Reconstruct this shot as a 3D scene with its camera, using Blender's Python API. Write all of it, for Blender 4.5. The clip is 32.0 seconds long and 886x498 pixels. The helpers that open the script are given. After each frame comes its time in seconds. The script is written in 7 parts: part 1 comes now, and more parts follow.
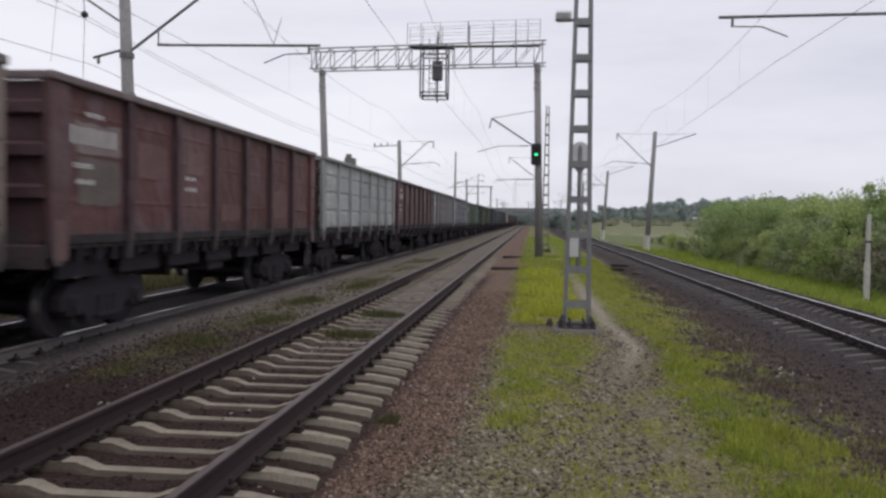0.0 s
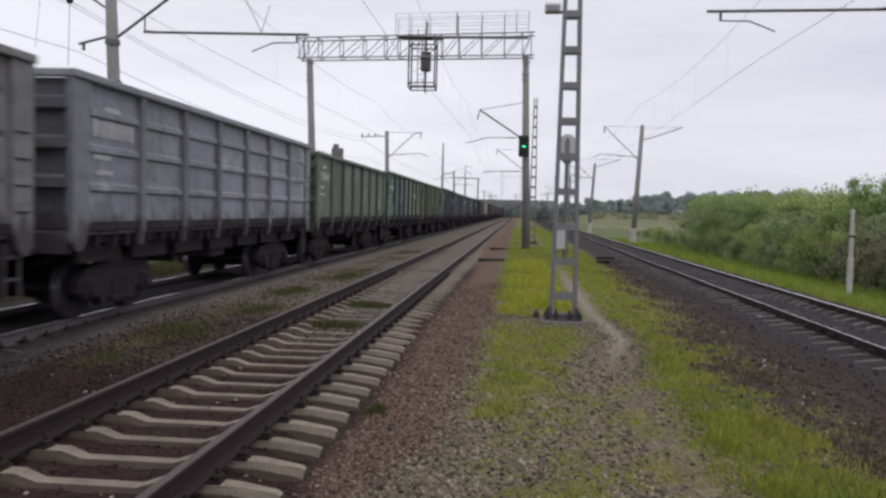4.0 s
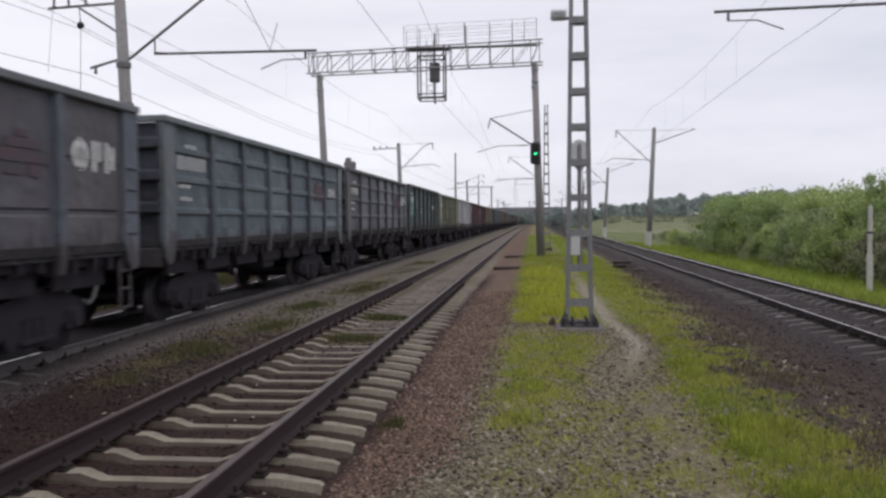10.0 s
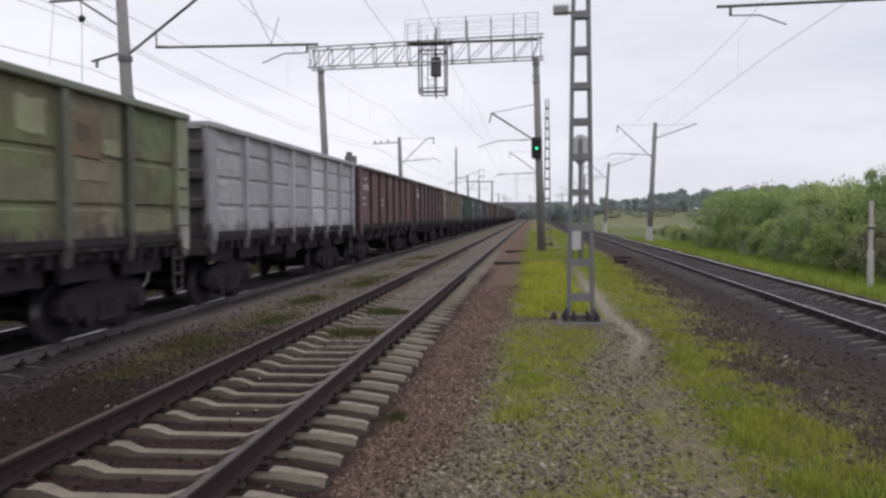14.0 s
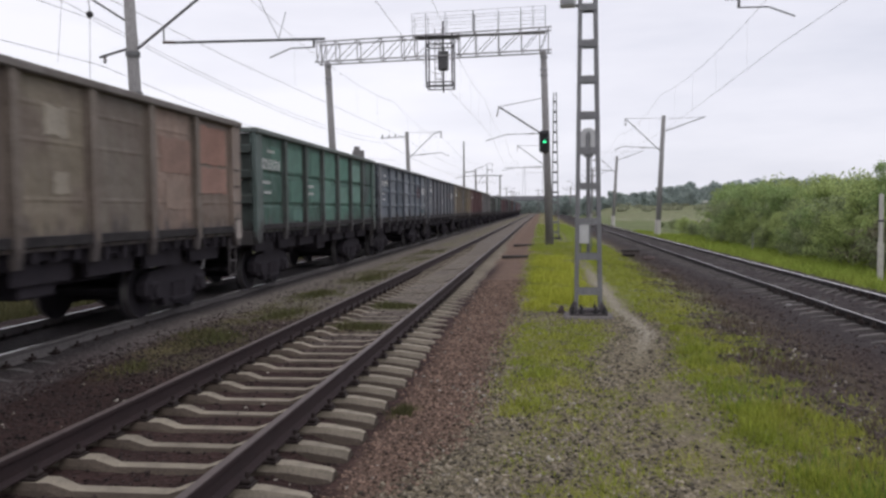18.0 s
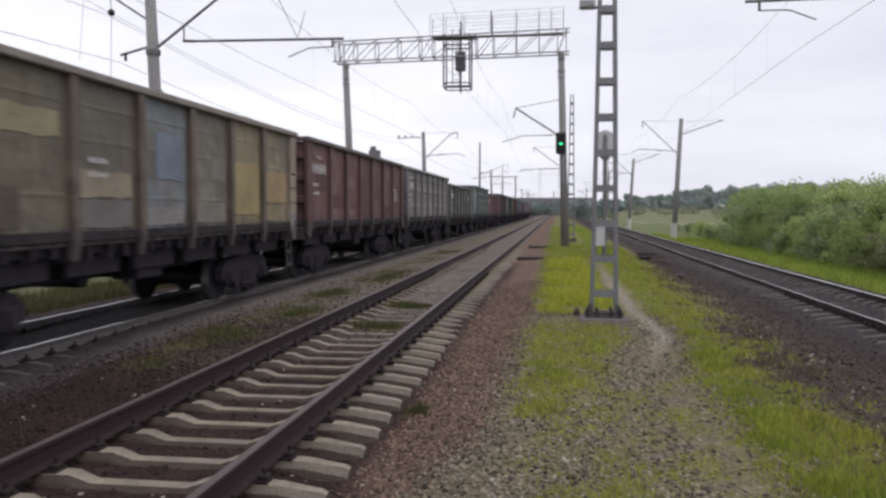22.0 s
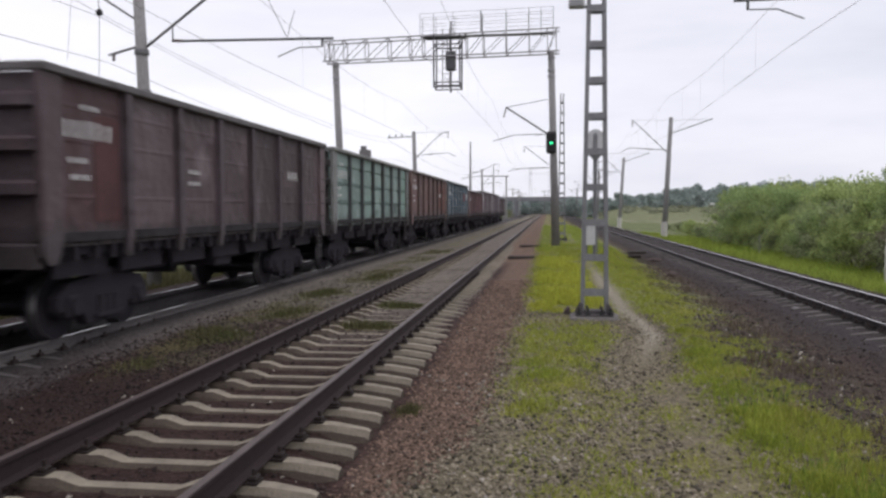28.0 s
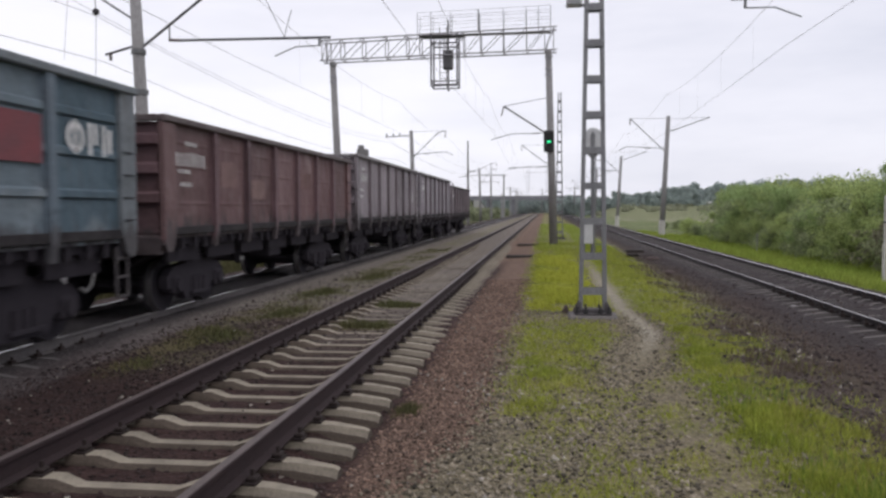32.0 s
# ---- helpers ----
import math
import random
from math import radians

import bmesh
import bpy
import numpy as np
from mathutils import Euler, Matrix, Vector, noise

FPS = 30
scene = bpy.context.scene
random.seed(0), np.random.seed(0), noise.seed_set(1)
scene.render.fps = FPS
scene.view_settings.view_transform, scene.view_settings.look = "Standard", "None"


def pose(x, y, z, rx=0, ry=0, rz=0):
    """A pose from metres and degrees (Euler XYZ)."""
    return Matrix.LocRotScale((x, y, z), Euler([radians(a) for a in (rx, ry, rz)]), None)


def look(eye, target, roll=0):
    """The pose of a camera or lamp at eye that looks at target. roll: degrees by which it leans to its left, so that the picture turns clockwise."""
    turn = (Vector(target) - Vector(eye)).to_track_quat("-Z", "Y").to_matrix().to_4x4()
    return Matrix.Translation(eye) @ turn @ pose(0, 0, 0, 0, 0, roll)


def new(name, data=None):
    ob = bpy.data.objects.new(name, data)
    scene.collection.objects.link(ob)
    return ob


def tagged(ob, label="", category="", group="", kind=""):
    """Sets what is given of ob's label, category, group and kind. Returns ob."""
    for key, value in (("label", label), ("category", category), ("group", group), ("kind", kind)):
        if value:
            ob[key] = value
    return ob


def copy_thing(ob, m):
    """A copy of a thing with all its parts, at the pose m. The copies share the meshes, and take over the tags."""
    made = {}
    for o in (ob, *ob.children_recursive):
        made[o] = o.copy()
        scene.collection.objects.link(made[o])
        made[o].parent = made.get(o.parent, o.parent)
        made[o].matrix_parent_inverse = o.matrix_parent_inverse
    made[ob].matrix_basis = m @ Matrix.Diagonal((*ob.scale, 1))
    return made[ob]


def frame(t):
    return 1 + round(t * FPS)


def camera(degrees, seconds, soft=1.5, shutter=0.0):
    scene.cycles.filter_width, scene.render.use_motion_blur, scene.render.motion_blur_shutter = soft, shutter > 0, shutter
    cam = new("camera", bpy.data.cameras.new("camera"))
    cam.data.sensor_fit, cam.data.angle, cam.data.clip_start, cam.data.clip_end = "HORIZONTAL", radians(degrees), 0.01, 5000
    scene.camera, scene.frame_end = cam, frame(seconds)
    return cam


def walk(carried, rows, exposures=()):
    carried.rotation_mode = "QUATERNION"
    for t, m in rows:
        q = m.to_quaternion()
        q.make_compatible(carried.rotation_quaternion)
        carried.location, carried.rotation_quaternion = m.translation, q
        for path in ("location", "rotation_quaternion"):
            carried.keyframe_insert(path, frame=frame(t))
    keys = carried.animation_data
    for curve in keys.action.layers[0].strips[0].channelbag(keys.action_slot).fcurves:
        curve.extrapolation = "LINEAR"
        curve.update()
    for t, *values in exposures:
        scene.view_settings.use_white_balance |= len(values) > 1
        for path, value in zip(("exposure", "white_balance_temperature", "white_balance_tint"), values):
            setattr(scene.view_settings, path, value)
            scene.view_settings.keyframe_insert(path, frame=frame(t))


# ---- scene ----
# ---- camera ----
cam = camera(57.8, 32.0, soft=2.7, shutter=0.35)
PATH = [
    (0.0, pose(-0.005, 0.016, 1.909, 87.911, -0.923, 6.289)),
    (0.5, pose(-0.004, 0.019, 1.909, 87.567, -1.173, 5.706)),
    (1.0, pose(-0.007, 0.029, 1.910, 87.408, -1.083, 5.312)),
    (1.5, pose(-0.008, 0.020, 1.915, 87.761, -1.168, 5.329)),
    (2.0, pose(-0.011, 0.011, 1.912, 87.942, -1.450, 5.217)),
    (2.5, pose(-0.016, 0.021, 1.909, 88.238, -1.626, 5.237)),
    (3.0, pose(-0.022, 0.019, 1.908, 87.624, -1.756, 5.349)),
    (3.5, pose(-0.016, 0.008, 1.907, 87.301, -1.532, 5.220)),
    (5.5, pose(-0.017, 0.000, 1.903, 87.488, -0.980, 6.433)),
    (6.0, pose(-0.015, -0.004, 1.908, 87.778, -0.934, 6.791)),
    (6.5, pose(-0.016, 0.005, 1.912, 87.559, -0.803, 6.639)),
    (7.0, pose(-0.002, -0.009, 1.906, 87.680, -0.592, 6.627)),
    (7.5, pose(0.000, -0.003, 1.908, 87.291, -0.479, 6.736)),
    (8.0, pose(0.002, -0.005, 1.913, 87.627, -0.114, 6.780)),
    (8.5, pose(0.001, 0.009, 1.907, 87.581, 0.148, 6.632)),
    (9.0, pose(0.007, 0.012, 1.913, 87.695, 0.116, 6.769)),
    (9.5, pose(0.018, 0.009, 1.907, 87.804, 0.377, 6.833)),
    (10.0, pose(0.017, 0.025, 1.914, 88.003, 0.516, 6.391)),
    (10.5, pose(0.017, 0.013, 1.909, 87.711, 0.486, 6.135)),
    (11.0, pose(0.008, 0.018, 1.911, 87.227, 0.483, 6.395)),
    (11.5, pose(0.005, 0.010, 1.913, 87.267, 0.547, 5.910)),
    (12.0, pose(0.007, 0.001, 1.912, 87.704, 0.319, 5.963)),
    (12.5, pose(0.000, 0.007, 1.911, 87.596, 0.502, 6.264)),
    (13.0, pose(-0.002, 0.004, 1.917, 88.087, 0.300, 6.024)),
    (13.5, pose(0.006, 0.006, 1.907, 87.684, 0.389, 6.202)),
    (14.0, pose(-0.005, 0.007, 1.912, 87.616, 0.374, 6.418)),
    (14.5, pose(-0.002, 0.005, 1.906, 87.921, 0.369, 6.676)),
    (16.5, pose(0.012, 0.016, 1.906, 87.366, 0.658, 6.743)),
    (17.0, pose(0.023, 0.008, 1.916, 87.313, 0.659, 6.301)),
    (17.5, pose(0.008, 0.012, 1.914, 87.218, 0.582, 6.824)),
    (18.0, pose(0.010, 0.006, 1.911, 87.206, 0.578, 6.989)),
    (18.5, pose(0.002, 0.006, 1.915, 87.397, 0.567, 7.183)),
    (19.0, pose(-0.000, 0.000, 1.906, 87.475, 0.450, 7.059)),
    (19.5, pose(-0.005, 0.003, 1.916, 87.416, 0.250, 7.114)),
    (20.0, pose(-0.005, -0.009, 1.914, 87.794, 0.017, 7.128)),
    (20.5, pose(-0.006, -0.010, 1.907, 87.341, 0.106, 7.451)),
    (21.0, pose(-0.011, -0.012, 1.903, 87.218, 0.129, 7.956)),
    (21.5, pose(-0.015, -0.005, 1.900, 87.406, 0.097, 7.891)),
    (22.0, pose(-0.013, -0.020, 1.906, 87.258, -0.105, 8.063)),
    (22.5, pose(-0.030, -0.014, 1.912, 86.846, -0.299, 7.882)),
    (23.0, pose(-0.009, -0.012, 1.916, 87.069, -0.392, 7.720)),
    (23.5, pose(-0.015, -0.009, 1.905, 87.035, -0.385, 7.768)),
    (24.0, pose(-0.017, -0.005, 1.905, 86.604, -0.733, 7.284)),
    (24.5, pose(-0.007, -0.003, 1.909, 86.567, -0.737, 7.249)),
    (25.0, pose(-0.019, -0.007, 1.908, 86.787, -0.487, 7.182)),
    (25.5, pose(-0.001, -0.015, 1.910, 87.034, -0.120, 7.431)),
    (27.5, pose(-0.002, -0.001, 1.914, 87.382, 0.261, 7.388)),
    (28.0, pose(-0.003, -0.009, 1.907, 87.222, 0.112, 7.420)),
    (28.5, pose(-0.012, -0.012, 1.911, 87.213, -0.059, 7.569)),
    (29.0, pose(-0.008, -0.003, 1.911, 87.072, -0.108, 7.261)),
    (29.5, pose(-0.004, -0.008, 1.908, 86.778, -0.066, 7.174)),
    (30.0, pose(-0.014, 0.006, 1.907, 87.138, 0.072, 6.973)),
    (30.5, pose(-0.007, -0.004, 1.907, 86.985, 0.132, 6.570)),
    (31.0, pose(-0.006, -0.006, 1.911, 86.884, 0.007, 6.919)),
    (31.5, pose(-0.005, 0.000, 1.904, 86.917, 0.128, 6.797)),
    (32.0, pose(-0.012, 0.003, 1.907, 87.153, 0.253, 7.248)),
]
EXPOSURES = [(0.0, -0.05), (1.0, -0.03), (2.0, -0.04), (3.0, -0.06), (4.5, -0.02), (6.0, 0.02), (8.0, 0.04), (10.0, 0.02), (11.0, 0.07), (12.0, 0.04), (14.0, 0.04), (17.0, 0.07), (20.0, 0.11), (22.0, 0.13), (24.0, 0.15), (29.0, 0.13), (32.0, 0.12)]
walk(cam, PATH, EXPOSURES)

# ---- world and sun: bright overcast sky ----
def nd(nt, kind, **kw):
    n = nt.nodes.new(kind)
    for k, v in kw.items():
        if k in n.inputs:
            n.inputs[k].default_value = v
    return n


def ramp(nt, fac, stops):
    r = nt.nodes.new("ShaderNodeValToRGB")
    els = r.color_ramp.elements
    while len(els) < len(stops):
        els.new(0.5)
    for e, (p, c) in zip(els, stops):
        e.position = p
        e.color = (*c, 1) if len(c) == 3 else c
    nt.links.new(fac, r.inputs["Fac"])
    return r


def mixc(nt, fac, a, b, blend="MIX"):
    m = nt.nodes.new("ShaderNodeMix")
    m.data_type, m.blend_type = "RGBA", blend
    ins = {"F": m.inputs[0], "A": m.inputs[6], "B": m.inputs[7]}
    for key, v in (("F", fac), ("A", a), ("B", b)):
        if isinstance(v, bpy.types.NodeSocket):
            nt.links.new(v, ins[key])
        elif key == "F":
            ins[key].default_value = v
        else:
            ins[key].default_value = (*v, 1)
    return m.outputs[2]


world = bpy.data.worlds.new("overcast")
scene.world = world
world.use_nodes = True
wt = world.node_tree
wt.nodes.clear()
sky = wt.nodes.new("ShaderNodeTexSky")
sky.sky_type, sky.sun_disc = "NISHITA", False
sky.sun_elevation, sky.sun_rotation = radians(51), radians(235)
tc = wt.nodes.new("ShaderNodeTexCoord")
mp = wt.nodes.new("ShaderNodeMapping")
mp.inputs["Scale"].default_value = (1.2, 1.2, 5.5)
wt.links.new(tc.outputs["Generated"], mp.inputs["Vector"])
cl = nd(wt, "ShaderNodeTexNoise", Scale=1.6, Detail=5.0, Roughness=0.55)
wt.links.new(mp.outputs["Vector"], cl.inputs["Vector"])
sep = wt.nodes.new("ShaderNodeSeparateXYZ")
wt.links.new(tc.outputs["Generated"], sep.inputs[0])
side = wt.nodes.new("ShaderNodeMapRange")
for key, val in (("From Min", -0.75), ("From Max", 0.55), ("To Min", 0.25), ("To Max", -0.24)):
    side.inputs[key].default_value = val
wt.links.new(sep.outputs["X"], side.inputs["Value"])
tone = wt.nodes.new("ShaderNodeMath")
tone.operation = "ADD"
wt.links.new(cl.outputs["Fac"], tone.inputs[0])
wt.links.new(side.outputs["Result"], tone.inputs[1])
clouds = ramp(wt, tone.outputs[0], [(0.18, (0.69, 0.70, 0.80)), (0.42, (0.835, 0.83, 0.920)), (0.66, (0.960, 0.948, 1.028))])
mul = wt.nodes.new("ShaderNodeVectorMath")
mul.operation = "SCALE"
mul.inputs["Scale"].default_value = 0.10
wt.links.new(sky.outputs["Color"], mul.inputs[0])
col = mixc(wt, 0.93, mul.outputs["Vector"], clouds.outputs["Color"])
bg = wt.nodes.new("ShaderNodeBackground")
bg.inputs["Strength"].default_value = 1.0
wt.links.new(col, bg.inputs["Color"])
wo = wt.nodes.new("ShaderNodeOutputWorld")
wt.links.new(bg.outputs["Background"], wo.inputs["Surface"])

sun = new("sun", bpy.data.lights.new("sun", "SUN"))
sun.data.energy, sun.data.angle, sun.data.color = 0.85, radians(40), (1.0, 0.97, 0.93)
sun.matrix_basis = look((0, 0, 60), (-40, 28, 0))

# ---- materials ----
MATS = {}


def mat(name, c, c2=None, rough=0.75, metal=0.0, scale=6.0, fine=60.0, bump=0.15, amount=0.6, stretch=(1, 1, 1), spec=0.3, rnd=0.0, island=0.0, thin=0.0):
    """Two scales of variation between c and c2, fine relief, and a random tone per piece."""
    if name in MATS:
        return MATS[name]
    m = bpy.data.materials.new(name)
    m.use_nodes = True
    nt = m.node_tree
    b = nt.nodes["Principled BSDF"]
    b.inputs["Roughness"].default_value, b.inputs["Metallic"].default_value = rough, metal
    b.inputs["Specular IOR Level"].default_value = spec
    co = nt.nodes.new("ShaderNodeTexCoord")
    mpg = nt.nodes.new("ShaderNodeMapping")
    mpg.inputs["Scale"].default_value = stretch
    nt.links.new(co.outputs["Object"], mpg.inputs["Vector"])
    big = nd(nt, "ShaderNodeTexNoise", Scale=scale, Detail=4.0, Roughness=0.6)
    small = nd(nt, "ShaderNodeTexNoise", Scale=fine, Detail=3.0, Roughness=0.65)
    for n in (big, small):
        nt.links.new(mpg.outputs["Vector"], n.inputs["Vector"])
    c2 = c2 or tuple(v * 0.65 for v in c)
    f = ramp(nt, big.outputs["Fac"], [(0.36, (0, 0, 0)), (0.66, (amount,) * 3)])
    colr = mixc(nt, f.outputs["Color"], c, c2)
    g = ramp(nt, small.outputs["Fac"], [(0.3, (0.78,) * 3), (0.7, (1.18,) * 3)])
    colr = mixc(nt, 1.0, colr, g.outputs["Color"], "MULTIPLY")
    for src, amt in (("rnd", rnd), ("island", island)):
        if amt:
            if src == "rnd":
                s = nt.nodes.new("ShaderNodeObjectInfo").outputs["Random"]
            else:
                s = nt.nodes.new("ShaderNodeNewGeometry").outputs["Random Per Island"]
            v = ramp(nt, s, [(0.0, (1 - amt,) * 3), (1.0, (1 + amt,) * 3)])
            colr = mixc(nt, 1.0, colr, v.outputs["Color"], "MULTIPLY")
    nt.links.new(colr, b.inputs["Base Color"])
    if bump:
        bp = nd(nt, "ShaderNodeBump", Strength=bump, Distance=0.02)
        nt.links.new(small.outputs["Fac"], bp.inputs["Height"])
        nt.links.new(bp.outputs["Normal"], b.inputs["Normal"])
    if thin:
        tr = nt.nodes.new("ShaderNodeBsdfTranslucent")
        nt.links.new(colr, tr.inputs["Color"])
        sh = nt.nodes.new("ShaderNodeMixShader")
        sh.inputs["Fac"].default_value = thin
        nt.links.new(b.outputs["BSDF"], sh.inputs[1])
        nt.links.new(tr.outputs["BSDF"], sh.inputs[2])
        nt.links.new(sh.outputs["Shader"], nt.nodes["Material Output"].inputs["Surface"])
    MATS[name] = m
    return m


def wagon_paint(name, c, c2, patch, amount, rust):
    """Old wagon paint: a main colour, a faded second tone, over-painted patches and streaks of rust and soot."""
    m = bpy.data.materials.new(name)
    m.use_nodes = True
    nt = m.node_tree
    b = nt.nodes["Principled BSDF"]
    b.inputs["Roughness"].default_value, b.inputs["Specular IOR Level"].default_value = 0.62, 0.3
    geo = nt.nodes.new("ShaderNodeTexCoord")
    info = nt.nodes.new("ShaderNodeObjectInfo")
    off = nt.nodes.new("ShaderNodeVectorMath")
    off.operation = "ADD"
    sc = nt.nodes.new("ShaderNodeVectorMath")
    sc.operation = "SCALE"
    sc.inputs["Scale"].default_value = 37.0
    comb = nt.nodes.new("ShaderNodeCombineXYZ")
    for i in range(3):
        nt.links.new(info.outputs["Random"], comb.inputs[i])
    nt.links.new(comb.outputs[0], sc.inputs[0])
    nt.links.new(geo.outputs["Object"], off.inputs[0])
    nt.links.new(sc.outputs[0], off.inputs[1])
    v = off.outputs[0]
    n1 = nd(nt, "ShaderNodeTexNoise", Scale=0.8, Detail=3.0, Roughness=0.55)
    n2 = nd(nt, "ShaderNodeTexNoise", Scale=1.1, Detail=2.0, Roughness=0.4)
    n3 = nd(nt, "ShaderNodeTexNoise", Scale=22.0, Detail=4.0, Roughness=0.7)
    mp2 = nt.nodes.new("ShaderNodeMapping")
    mp2.inputs["Scale"].default_value = (1.0, 5.0, 0.6)
    n4 = nd(nt, "ShaderNodeTexNoise", Scale=1.6, Detail=5.0, Roughness=0.65)
    nt.links.new(v, mp2.inputs["Vector"])
    for n in (n1, n2, n3):
        nt.links.new(v, n.inputs["Vector"])
    nt.links.new(mp2.outputs["Vector"], n4.inputs["Vector"])
    f1 = ramp(nt, n1.outputs["Fac"], [(0.35, (0, 0, 0)), (0.65, (1, 1, 1))])
    colr = mixc(nt, f1.outputs["Color"], c, c2)
    if amount > 0:
        e = 0.64 - 0.26 * amount
        f2 = ramp(nt, n2.outputs["Fac"], [(e - 0.02, (0, 0, 0)), (e + 0.12, (0.75,) * 3)])
        colr = mixc(nt, f2.outputs["Color"], colr, patch)
    # each plate was painted or mended at another time
    spread = nt.nodes.new("ShaderNodeMath")
    spread.operation = "MULTIPLY"
    spread.inputs[1].default_value = 7.13
    nt.links.new(info.outputs["Random"], spread.inputs[0])
    frac = nt.nodes.new("ShaderNodeMath")
    frac.operation = "FRACT"
    nt.links.new(spread.outputs[0], frac.inputs[0])
    f3 = ramp(nt, frac.outputs[0], [(0.55, (0, 0, 0)), (0.90, (min(0.85, 0.25 + 1.1 * amount),) * 3)])
    colr = mixc(nt, f3.outputs["Color"], colr, tuple(0.6 * p + 0.4 * q for p, q in zip(patch, c2)))
    f4 = ramp(nt, n4.outputs["Fac"], [(0.5, (0, 0, 0)), (0.75, (rust,) * 3)])
    colr = mixc(nt, f4.outputs["Color"], colr, (0.075, 0.05, 0.042))
    # ragged tongues of coal dust that splashed up from the hatches
    sepz = nt.nodes.new("ShaderNodeSeparateXYZ")
    nt.links.new(geo.outputs["Object"], sepz.inputs[0])
    mp3 = nt.nodes.new("ShaderNodeMapping")
    mp3.inputs["Scale"].default_value = (1.0, 3.2, 0.9)
    nt.links.new(v, mp3.inputs["Vector"])
    n5 = nd(nt, "ShaderNodeTexNoise", Scale=1.5, Detail=5.0, Roughness=0.7)
    nt.links.new(mp3.outputs["Vector"], n5.inputs["Vector"])
    lift = nt.nodes.new("ShaderNodeMath")
    lift.operation = "MULTIPLY_ADD"
    lift.inputs[1].default_value = -1.9
    nt.links.new(n5.outputs["Fac"], lift.inputs[0])
    nt.links.new(sepz.outputs["Z"], lift.inputs[2])
    dust = nt.nodes.new("ShaderNodeMapRange")
    for key, val in (("From Min", 0.50), ("From Max", 0.74), ("To Min", 0.85), ("To Max", 0.0)):
        dust.inputs[key].default_value = val
    nt.links.new(lift.outputs[0], dust.inputs["Value"])
    colr = mixc(nt, dust.outputs["Result"], colr, (0.058, 0.050, 0.052))
    g = ramp(nt, n3.outputs["Fac"], [(0.3, (0.82,) * 3), (0.7, (1.14,) * 3)])
    colr = mixc(nt, 1.0, colr, g.outputs["Color"], "MULTIPLY")
    tone2 = ramp(nt, info.outputs["Random"], [(0.0, (0.78,) * 3), (1.0, (1.20,) * 3)])
    colr = mixc(nt, 1.0, colr, tone2.outputs["Color"], "MULTIPLY")
    nt.links.new(colr, b.inputs["Base Color"])
    dent = nd(nt, "ShaderNodeTexNoise", Scale=2.2, Detail=2.0, Roughness=0.5)
    nt.links.new(v, dent.inputs["Vector"])
    big_bump = nd(nt, "ShaderNodeBump", Strength=0.8, Distance=0.10)
    nt.links.new(dent.outputs["Fac"], big_bump.inputs["Height"])
    bp = nd(nt, "ShaderNodeBump", Strength=0.2, Distance=0.02)
    nt.links.new(n4.outputs["Fac"], bp.inputs["Height"])
    nt.links.new(big_bump.outputs["Normal"], bp.inputs["Normal"])
    nt.links.new(bp.outputs["Normal"], b.inputs["Normal"])
    return m


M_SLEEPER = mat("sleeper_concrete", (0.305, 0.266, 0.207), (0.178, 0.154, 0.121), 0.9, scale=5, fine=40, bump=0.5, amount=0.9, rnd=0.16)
# darker copies for the side faces: dirt, with the shade between sleepers painted in
M_SLEEPER_SIDE = mat("sleeper_concrete_dirty_shaded_side", (0.098, 0.077, 0.061), (0.055, 0.043, 0.035), 0.95, scale=4, fine=45, bump=0.35, rnd=0.14)
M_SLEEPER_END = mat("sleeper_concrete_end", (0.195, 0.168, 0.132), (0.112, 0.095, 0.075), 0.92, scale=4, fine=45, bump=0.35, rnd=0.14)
M_SLEEPER_DARK = mat("sleeper_concrete_sooty_shaded_side", (0.062, 0.055, 0.053), (0.040, 0.036, 0.035), 0.92, scale=3, fine=45, bump=0.3, rnd=0.2)
M_RAIL = mat("rail_rust", (0.034, 0.021, 0.022), (0.023, 0.015, 0.016), 0.8, 0.1, scale=4, fine=50, bump=0.25)
M_RAILTOP = mat("rail_head_worn", (0.120, 0.094, 0.088), (0.076, 0.060, 0.057), 0.5, 0.4, scale=3, fine=30, bump=0.05)
M_CLIP = mat("fastener_rust", (0.034, 0.024, 0.022), (0.022, 0.016, 0.015), 0.8, 0.2)
M_POLE = mat("pole_concrete", (0.27, 0.26, 0.26), (0.20, 0.19, 0.19), 0.9, scale=1.2, fine=25, bump=0.2, stretch=(1, 1, 0.3))
M_GALV = mat("galvanised_steel", (0.235, 0.235, 0.245), (0.170, 0.168, 0.176), 0.55, 0.3, scale=2.5, fine=30, bump=0.08)
M_STEEL = mat("painted_steel_grey", (0.17, 0.17, 0.175), (0.11, 0.11, 0.115), 0.6, 0.2, scale=2, fine=30, bump=0.08)
M_DARK = mat("dark_steel", (0.045, 0.043, 0.045), (0.028, 0.027, 0.028), 0.65, 0.2, scale=3)
M_UNDER = mat("underframe_soot", (0.038, 0.033, 0.039), (0.026, 0.023, 0.028), 0.9, 0.0, scale=3, spec=0.12)
M_SOOTY = mat("sooty_sill", (0.040, 0.035, 0.037), (0.016, 0.014, 0.015), 0.9, scale=5, fine=30, amount=1.0)
M_WHEEL = mat("wheel_steel", (0.034, 0.030, 0.035), (0.023, 0.020, 0.024), 0.85, 0.0, scale=4, spec=0.12)
M_HOSE = mat("pale_hose_rubber", (0.34, 0.33, 0.33), (0.20, 0.19, 0.19), 0.7, scale=6)
M_STEP = mat("worn_step_steel", (0.085, 0.075, 0.078), (0.040, 0.036, 0.038), 0.8, scale=6)
